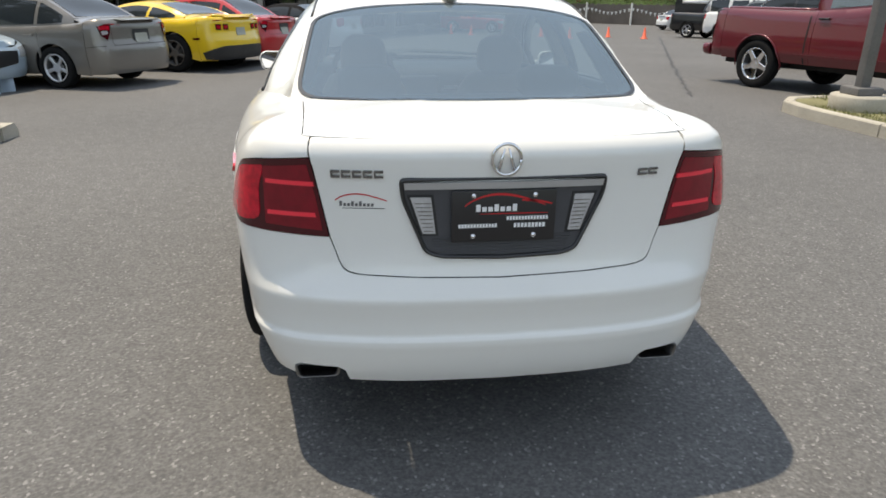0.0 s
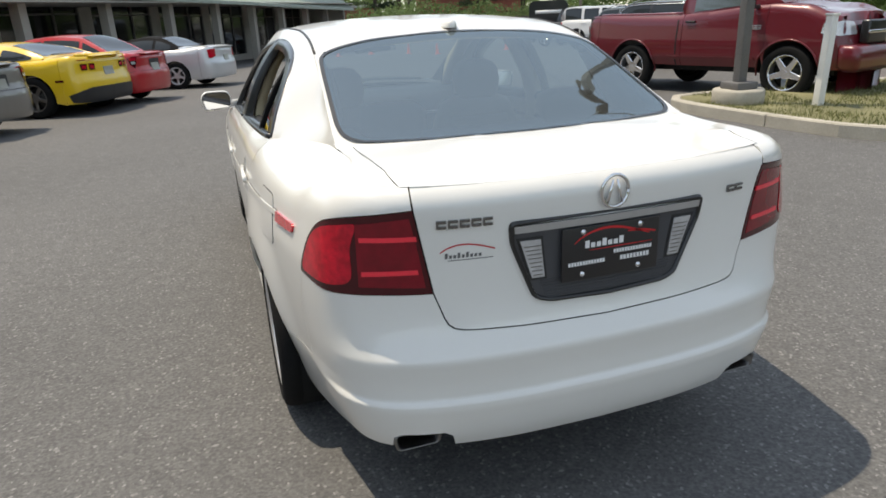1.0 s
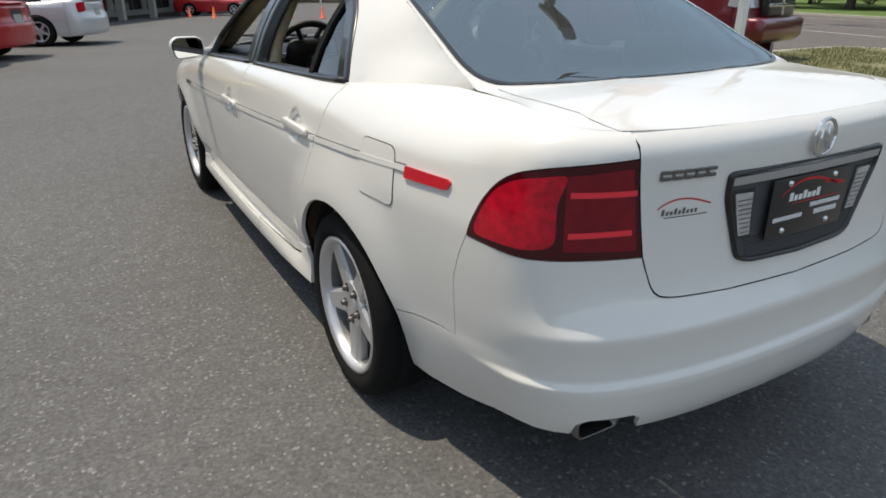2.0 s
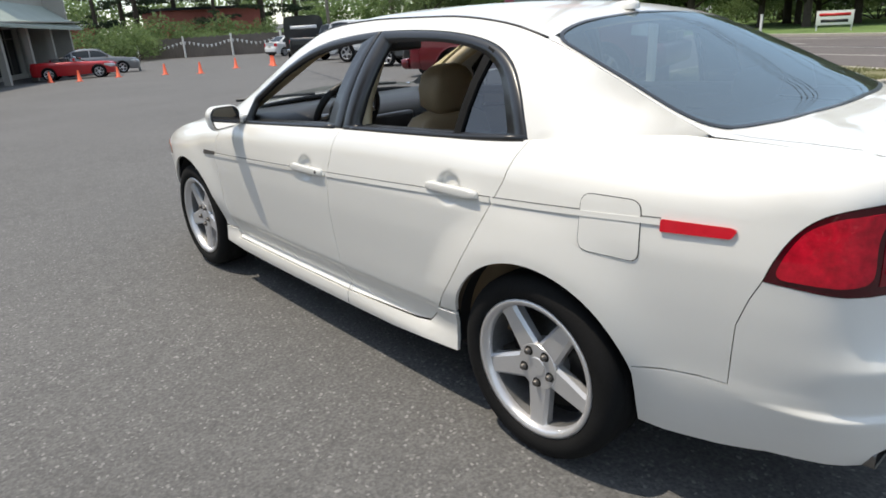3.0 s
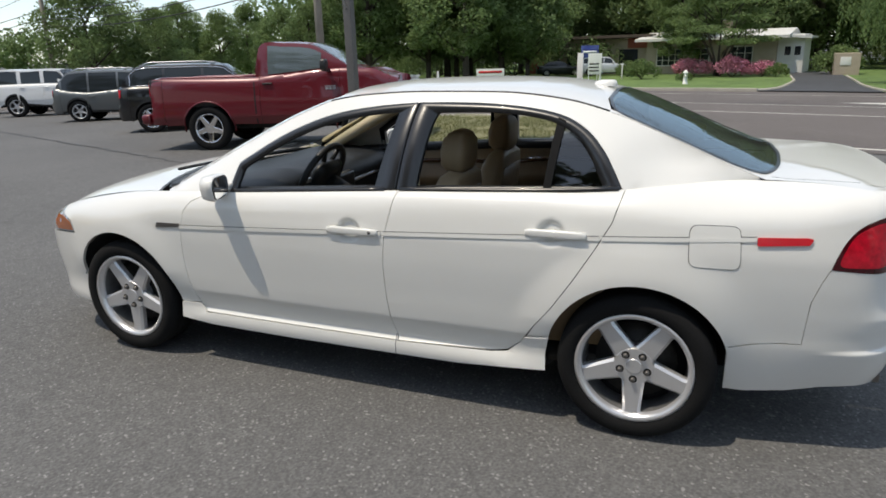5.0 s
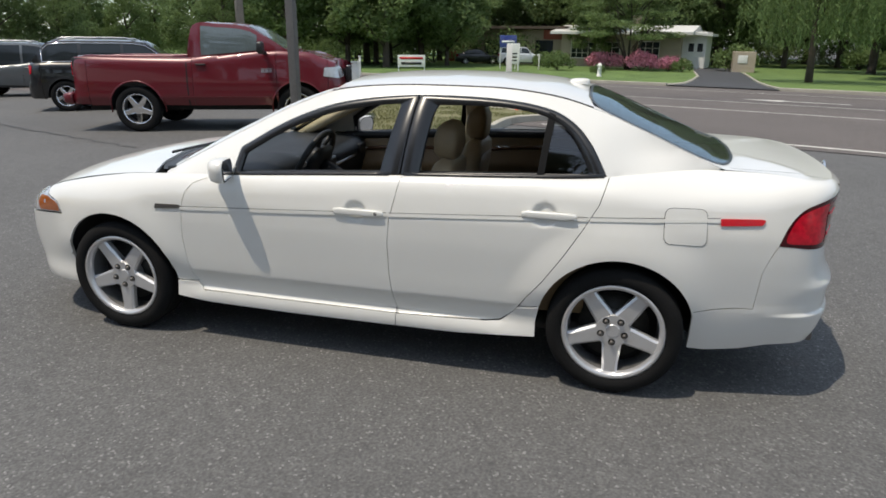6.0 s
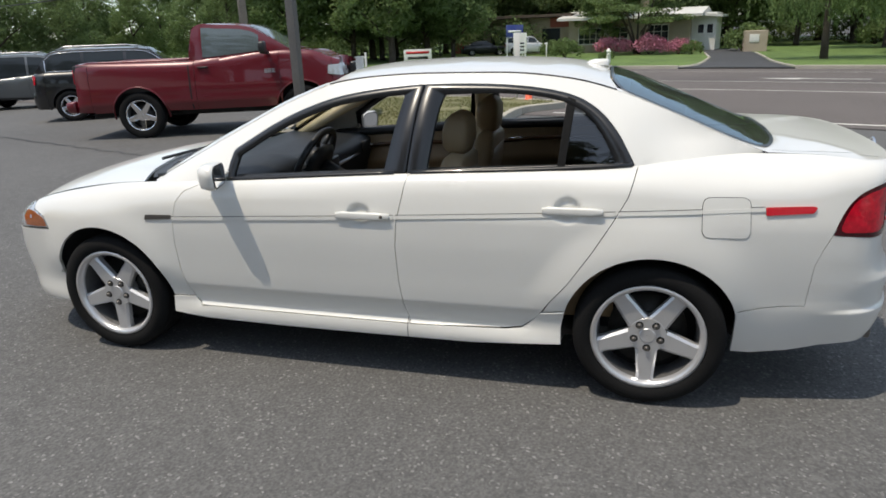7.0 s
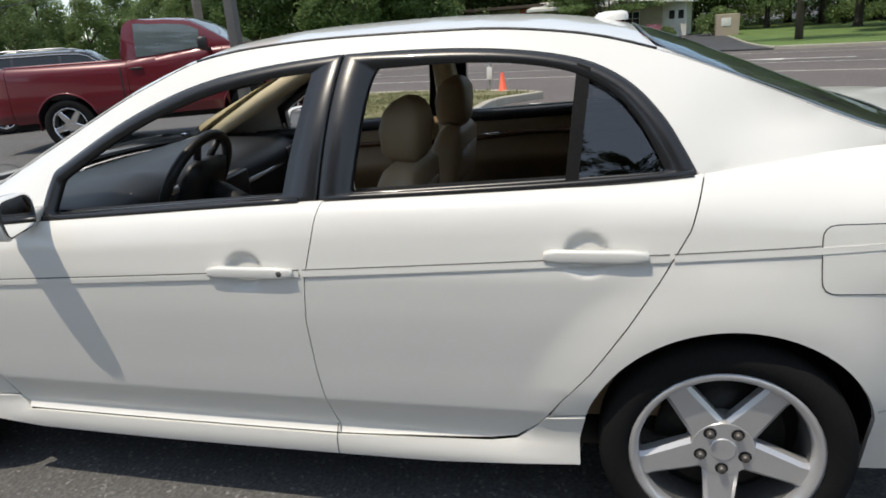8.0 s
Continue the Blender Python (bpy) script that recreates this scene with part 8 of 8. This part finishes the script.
        leaves(lv, rng, c, (1.25, 1.25, 0.26), 300, 0.10, 3.0)
    part("trunk", bm, M["bark"], t)
    part("crown", lv, M["leaf"], t)


layered_tree(55.2, -1.2, 7.4, 5.4)
for bx, by, bs in ((20.5, 70.0, 1.5), (23.0, 71.0, 1.7), (27.0, 72.5, 1.4), (30.5, 72.0, 1.6), (34.5, 71.0, 1.3), (15.2, 60.5, 1.0), (16.6, 61.6, 1.25), (17.8, 63.0, 1.1), (14.0, 62.0, 1.3), (24.5, 63.0, 1.0), (26.5, 62.0, 0.9)):
    again(dark_bush, bx, by, bs * 5, bs)


# ---------------------------------------------------------------- house across the road
def house(x, y, az):
    hs = thing("house", "low pale brick house with a nearly flat white roof", "house", at_ground(x, y) @ heading(az))
    # front faces -y locally; runs along x
    win = [(-2.9, -0.7, 0.75, 2.25), (0.2, 1.7, 0.75, 2.25), (3.3, 5.2, 0.55, 2.35)]
    wall = bmesh.new()
    xs = sorted({-3.8, 7.0, *[w[0] for w in win], *[w[1] for w in win]})
    for a, b in zip(xs, xs[1:]):
        w = next((w for w in win if w[0] <= a and b <= w[1]), None)
        if w:
            box(wall, a, b, 0, 0.25, -0.3, w[2])
            box(wall, a, b, 0, 0.25, w[3], 2.95)
        else:
            box(wall, a, b, 0, 0.25, -0.3, 2.95)
    box(wall, -3.8, -3.55, 0.25, 8, -0.3, 2.95)
    box(wall, 6.75, 7.0, 0.25, 8, -0.3, 2.95)
    box(wall, -3.8, 7.0, 8.0, 8.25, -0.3, 2.95)
    part("wall", wall, M["brick"], hs, smooth=False)
    for x0, x1, z0, z1 in win:
        f = new("window" if z0 > 0 else "door")
        f.parent = hs
        fr = bmesh.new()
        for a, b, c, d in ((x0, x0 + 0.07, z0, z1), (x1 - 0.07, x1, z0, z1), (x0, x1, z0, z0 + 0.07), (x0, x1, z1 - 0.07, z1)):
            box(fr, a, b, 0.04, 0.12, c, d)
        n = max(1, int((x1 - x0) / 0.55))
        for k in range(1, n):
            xx = x0 + (x1 - x0) * k / n
            box(fr, xx - 0.025, xx + 0.025, 0.05, 0.11, z0, z1)
        for k in range(1, 3):
            zz = z0 + (z1 - z0) * k / 3
            box(fr, x0, x1, 0.055, 0.105, zz - 0.02, zz + 0.02)
        part("frame", fr, M["white"], f, smooth=False)
        part("pane", boxed(x0, x1, 0.085, 0.095, z0, z1), M["darkglass"], f, smooth=False)
    rf = bmesh.new()
    prism(rf, [(-1.2, 2.92), (-1.2, 3.14), (4.0, 3.75), (9.2, 3.14), (9.2, 2.92)], -4.6, 8.0, Matrix(((0, 0, 1, 0), (1, 0, 0, 0), (0, 1, 0, 0), (0, 0, 0, 1))))
    part("roof", rf, M["roofing"], hs, smooth=False)
    bm = boxed(1.8, 2.7, 3.4, 4.2, 3.3, 4.6, 0.02)
    ch = part("chimney", bm, M["brick"], hs)
    part("chimney_cap", boxed(1.7, 2.8, 3.3, 4.3, 4.6, 4.75, 0.02), M["roofing"], hs)
    # white porch post and the dark-roofed wing under the trees
    part("porch_post", boxed(-0.45, -0.05, -0.25, -0.02, -0.3, 2.9, 0.01), M["white"], hs)
    wg = bmesh.new()
    box(wg, -13.2, -3.9, 2.0, 2.25, -0.3, 3.3)
    box(wg, -13.2, -12.95, 2.25, 8.0, -0.3, 3.3)
    part("wing_wall", wg, M["brick"], hs, smooth=False)
    part("wing_roof", boxed(-14.0, -3.7, 0.6, 8.4, 3.36, 3.62, 0.02), M["bark"], hs, "brown flat roof edge", smooth=False)
    part("wing_panel", boxed(-6.2, -4.2, 1.93, 1.99, 2.4, 3.3, 0.01), M["redbrick"], hs, "red panel under the roof", smooth=False)
    for k in range(3):
        w = new("window")
        w.parent = hs
        part("pane", boxed(-12.4 + k * 2.7, -10.6 + k * 2.7, 1.95, 1.99, 0.9, 2.3), M["darkglass"], w, smooth=False)
    # pale gable end with two small windows at the driveway
    an = bmesh.new()
    box(an, 7.0, 9.0, 0.8, 7.0, -0.3, 3.2)
    part("annex", an, M["white"], hs, "cream end wall", smooth=False)
    for k in range(2):
        w = new("window")
        w.parent = hs
        part("pane", boxed(7.55 + k * 0.75, 8.0 + k * 0.75, 0.77, 0.80, 1.5, 2.2), M["darkglass"], w, smooth=False)
    ar = bmesh.new()
    prism(ar, [(6.7, 3.05), (6.7, 3.25), (9.5, 3.0), (9.5, 2.8)], 0.2, 7.4, Matrix(((1, 0, 0, 0), (0, 0, 1, 0), (0, 1, 0, 0), (0, 0, 0, 1))))
    part("annex_roof", ar, M["roofing"], hs, smooth=False)
    return hs


house(62.0, 1.3, 100)
wing = thing("outbuilding", "low dark brick wing under the trees", "building", at_ground(72, 12) @ heading(100))
part("wall", boxed(-7, 7, 0, 6, -0.3, 3.2), M["redbrick"], wing, smooth=False)
part("roof", boxed(-8, 8, -1.2, 7, 3.2, 3.45, 0.03), M["roofing"], wing, smooth=False)
for k in range(3):
    w = new("window")
    w.parent = wing
    part("pane", boxed(-5 + k * 3.6, -3 + k * 3.6, -0.03, 0.0, 0.9, 2.2), M["darkglass"], w, smooth=False)


# ---------------------------------------------------------------- shops beside the lot
def shops():
    az = 27.5
    m = Matrix.Translation((-13.3 * 0.9304, 13.3 * 0.3665 + 0.0, 0)) @ Matrix.Rotation(radians(90 - az), 4, 'Z')
    # local x runs along the front, local y points away from the lot
    b = tagged(new("shop_building"), "long single-storey shop row with a grey-green awning", "building", kind="structure")
    b.matrix_basis = m
    x0, x1 = -16.0, 45.0
    drop = lambda x: ground_z(*(m @ Vector((x, 0, 0))).to_2d())
    wall = bmesh.new()
    glass, frames = [], []
    x = x0
    while x < x1:
        n = min(x + 4.6, x1)
        z = drop((x + n) / 2)
        box(wall, x, x + 0.7, 2.6, 2.85, z - 0.4, z + 4.0)
        box(wall, x + 0.7, n, 2.6, 2.85, z + 2.75, z + 4.0)
        box(wall, x + 0.7, n, 2.6, 2.85, z - 0.4, z + 0.25)
        glass.append((x + 0.7, n, z + 0.25, z + 2.75))
        x = n
    box(wall, x1 - 0.3, x1, -0.2, 12, -1.6, 5.0)
    box(wall, x0, x1, 11.8, 12, -1.6, 4.5)
    part("wall", wall, M["stucco"], b, smooth=False)
    for a, c, z0, z1 in glass:
        w = new("shop_window")
        w.parent = b
        part("pane", boxed(a, c, 2.70, 2.72, z0, z1), M["shopglass"], w, smooth=False)
        fr = bmesh.new()
        for k in range(4):
            xx = a + (c - a) * k / 3
            box(fr, xx - 0.04, xx + 0.04, 2.64, 2.76, z0, z1)
        box(fr, a, c, 2.64, 2.76, z0 + (z1 - z0) * 0.78, z0 + (z1 - z0) * 0.78 + 0.06)
        part("frame", fr, M["steel"], w, smooth=False)
    x = x0 + 0.3
    while x < x1:
        z = drop(x)
        part("column", boxed(x - 0.15, x + 0.15, -0.15, 0.15, z - 0.3, z + 2.7, 0.015), M["stucco"], b, smooth=False)
        x += 3.8
    sw = bmesh.new()
    box(sw, x0, x1, -0.8, 2.6, -1.7, -0.9)
    part("walkway_slab", sw, M["concrete"], b, smooth=False)
    n = 76
    for k in range(n):
        a, c = x0 + (x1 - x0) * k / n, x0 + (x1 - x0) * (k + 1) / n
        z = drop((a + c) / 2)
        bm = bmesh.new()
        prism(bm, [(-0.9, z + 2.55), (-0.9, z + 2.68), (0.9, z + 4.0), (0.9, z + 3.86)], a, c - 0.02, Matrix(((0, 0, 1, 0), (1, 0, 0, 0), (0, 1, 0, 0), (0, 0, 0, 1))))
        part("awning_panel", bm, M["awning"], b, smooth=False)
    sf = bmesh.new()
    box(sf, x0, x1, -0.85, 2.6, 2.1, 2.16)
    part("soffit", sf, M["stucco"], b, smooth=False)
    up = bmesh.new()
    box(up, x0, x1, 0.9, 11.9, 3.0, 3.9)
    box(up, x1 - 9.0, x1 - 0.1, 0.85, 11.9, 3.8, 5.9)
    part("parapet", up, M["stucco"], b, smooth=False)
    return b


shops()


# ---------------------------------------------------------------- fence, brick building and signs beyond the lot
def fence():
    f = tagged(new("fence"), "grey board fence with white posts and pennant string", "fence", kind="structure")
    a, b = Vector((18.6, 65.5, 0)), Vector((30.5, 50.4, 0))
    n = 60
    for k in range(n):
        p, q = a + (b - a) * (k / n), a + (b - a) * ((k + 0.96) / n)
        z = ground_z(p.x, p.y)
        bm = bmesh.new()
        d = (q - p).normalized()
        nn = Vector((-d.y, d.x, 0)) * 0.02
        lo = [p - nn, q - nn, q + nn, p + nn]
        vs = [bm.verts.new(v + Vector((0, 0, z - 0.1))) for v in lo] + [bm.verts.new(v + Vector((0, 0, z + 1.75 + 0.05 * math.sin(k * 2.7)))) for v in lo]
        for i in range(4):
            bm.faces.new((vs[i], vs[(i + 1) % 4], vs[4 + (i + 1) % 4], vs[4 + i]))
        bm.faces.new(vs[4:])
        bmesh.ops.recalc_face_normals(bm, faces=bm.faces)
        part("board", bm, M["fence"], f, smooth=False)
    for k in range(5):
        p = a + (b - a) * (k / 4)
        z = ground_z(p.x, p.y - 0.3)
        part("post", boxed(p.x - 0.07, p.x + 0.07, p.y - 0.47, p.y - 0.33, z - 0.1, z + 1.9, 0.01), M["white"], f, smooth=False)
    for k in range(44):
        p = a + (b - a) * ((k + 0.5) / 44)
        z = ground_z(p.x, p.y) + 1.25 + 0.18 * math.cos(k / 44 * 8 * math.pi)
        bm = bmesh.new()
        vs = [bm.verts.new((p.x - 0.13, p.y - 0.3, z)), bm.verts.new((p.x + 0.13, p.y - 0.3, z)), bm.verts.new((p.x, p.y - 0.31, z - 0.32))]
        bm.faces.new(vs)
        part("pennant", bm, M["white"], f, smooth=False)


fence()
bb = thing("brick_building", "red brick building behind the fence and pines", "building", at_ground(33.0, 84) @ heading(0))
part("wall", boxed(-6, 6, -4, 4, -0.5, 4.9), M["redbrick"], bb, smooth=False)
part("roof", boxed(-6.4, 6.4, -4.5, 4.5, 4.9, 5.2, 0.03), M["dark"], bb, smooth=False)
for k in range(4):
    w = new("window")
    w.parent = bb
    part("pane", boxed(-5.2 + k * 2.9, -3.6 + k * 2.9, -4.03, -4.0, 1.0, 2.4), M["darkglass"], w, smooth=False)
bb2 = thing("brick_building", "low red brick building beyond the shops", "building", at_ground(12, 90) @ heading(8))
part("wall", boxed(-9, 9, -4, 4, -0.5, 3.6), M["redbrick"], bb2, smooth=False)
part("roof", boxed(-9.5, 9.5, -4.5, 4.5, 3.6, 3.95, 0.03), M["roofing"], bb2, smooth=False)

tr = thing("enclosed_trailer", "black rounded cargo trailer with white lettering bars", "trailer", at_ground(21.6, 39.2) @ heading(30))
bm = bmesh.new()
prism(bm, rounded([(-1.25, 0.5), (1.25, 0.5), (1.25, 2.65), (-1.25, 2.65)], 0.45, 5), -2.2, 2.2, Matrix(((1, 0, 0, 0), (0, 0, 1, 0), (0, 1, 0, 0), (0, 0, 0, 1))))
part("body", bm, car_paint("black_paint", (0.006, 0.006, 0.007), 0.0), tr, smooth=False)
part("lettering_bar", boxed(-0.85, 0.85, -2.215, -2.2, 1.85, 2.05), M["ink_white"], tr)
part("bumper", boxed(-1.2, 1.2, -2.3, -2.2, 0.5, 0.65, 0.01), M["chrome"], tr)
for sx in (-1.1, 1.1):
    for yy in (-0.45, 0.45):
        wheel(tr, sx, yy, 0.33, 0.2, 0.2, -1 if sx < 0 else 1, n=20, nuts=False)


def yard_sign(x, y, az, w, h, z, label, bars, face=None):
    s = thing("sign", label, "sign", at_ground(x, y) @ heading(az))
    part("board", boxed(-w / 2, w / 2, -0.02, 0.02, z, z + h, 0.005), face or M["white"], s)
    for sx in (-w / 2 + 0.06, w / 2 - 0.06):
        part("leg", boxed(sx - 0.04, sx + 0.04, 0.02, 0.08, -0.1, z + h, 0.005), M["white"], s)
    for k, (x0, x1, z0, z1, mt) in enumerate(bars):
        part("lettering_bar", boxed(x0, x1, -0.027, -0.021, z + z0, z + z1), mt, s)
    return s


yard_sign(41.5, 13.2, 75, 1.9, 0.8, 0.35, "white yard sign with dark lettering bars", [(-0.8, 0.8, 0.5, 0.66, M["ink_red"]), (-0.7, 0.7, 0.15, 0.32, M["ink_black"])])
yard_sign(48.5, 7.3, 82, 1.0, 1.5, 0.5, "blue and white sign board by the house", [(-0.4, 0.4, 0.2, 0.3, M["ink_black"]), (-0.4, 0.4, 0.45, 0.55, M["ink_black"]), (-0.4, 0.4, 0.7, 0.8, M["ink_black"])])
yard_sign(49.6, 7.9, 82, 1.3, 0.9, 1.7, "dark blue sign board on posts", [(-0.5, 0.5, 0.35, 0.5, M["ink_white"])], car_paint("blue_sign_paint", (0.03, 0.05, 0.22), 0.0))
for x, y, h in ((46.5, 6.6, 1.7), (50.8, 5.6, 1.1), (33.8, 13.9, 1.0)):
    white_post(x, y, h, label="white painted post on the lawn")


def hydrant(x, y):
    p = thing("fire_hydrant", "white fire hydrant on the lawn", "hydrant", at_ground(x, y))
    bm = bmesh.new()
    lathe(bm, [(0.0, 0.85), (0.06, 0.84), (0.12, 0.74), (0.15, 0.70), (0.15, 0.66), (0.12, 0.64), (0.12, 0.15), (0.16, 0.12), (0.16, -0.1), (0.0, -0.1)], 16, 'Z')
    part("body", bm, M["white"], p)
    part("side_cap", tubed([(-0.22, 0, 0.5), (0.22, 0, 0.5)], 0.06, 10), M["white"], p)
    return p


hydrant(39.0, 0.4)
pl = thing("brick_planter", "low tan brick planter wall with a shrub", "planter", at_ground(55.5, -10.0))
part("wall", boxed(-1.1, 1.1, -0.8, 0.8, -0.2, 1.6, 0.02), M["brick"], pl, smooth=False)
again(green_bush, 57.0, -9.6, 0.3, 1.45)
part("notice", boxed(-1.13, -1.105, -0.2, 0.5, 0.75, 1.35, 0.005), M["white"], pl, "small white notice plate")
bt = thing("box_truck", "white box truck parked beyond the row of vehicles", "truck", at_ground(39.5, 39.0) @ heading(40))
part("cargo_box", boxed(-1.1, 1.1, -2.1, 2.2, 0.6, 2.25, 0.04), M["white"], bt)
part("cab", boxed(-1.0, 1.0, 2.3, 4.0, 0.6, 2.3, 0.2), M["white"], bt)
for sx in (-1.108, 1.108):
    for yy in (-2.06, 2.16):
        part("corner_post", boxed(sx - 0.012, sx + 0.012, yy - 0.05, yy + 0.05, 0.62, 2.23, 0.006), M["satin"], bt)
part("roller_door", boxed(-0.98, 0.98, -2.125, -2.102, 0.70, 2.15, 0.004), M["white"], bt, "white roller door")
part("chassis", boxed(-0.9, 0.9, -2.0, 3.8, 0.5, 0.9), M["dark"], bt)
for sx in (-0.95, 0.95):
    for yy in (-1.2, 3.1):
        wheel(bt, sx, yy, 0.42, 0.26, 0.26, -1 if sx < 0 else 1, n=20, nuts=False)
# distant woods close the view
bm = bmesh.new()
rng = random.Random(77)
for k in range(210):
    a = 2 * math.pi * k / 210 + rng.uniform(-.02, .02)
    r = rng.uniform(150, 190)
    x, y = r * math.cos(a), r * math.sin(a)
    h = rng.uniform(8, 11.5)
    if -0.55 < (a + math.pi) % (2 * math.pi) - math.pi < 0.62:
        # taller woods stand nearer behind the house
        r = rng.uniform(98, 118)
        x, y, h = r * math.cos(a), r * math.sin(a), rng.uniform(15, 19)
    for q in range(3):
        leaves(bm, rng, (x + rng.uniform(-3, 3), y + rng.uniform(-3, 3), ground_z(x, y) + h * (0.25 + 0.27 * q)), (4.5, 4.5, h * 0.27), 300, 0.46)
tagged(part("far_woods", bm, M["leaf"]), "hazy line of distant green woods", "woods", kind="stuff")
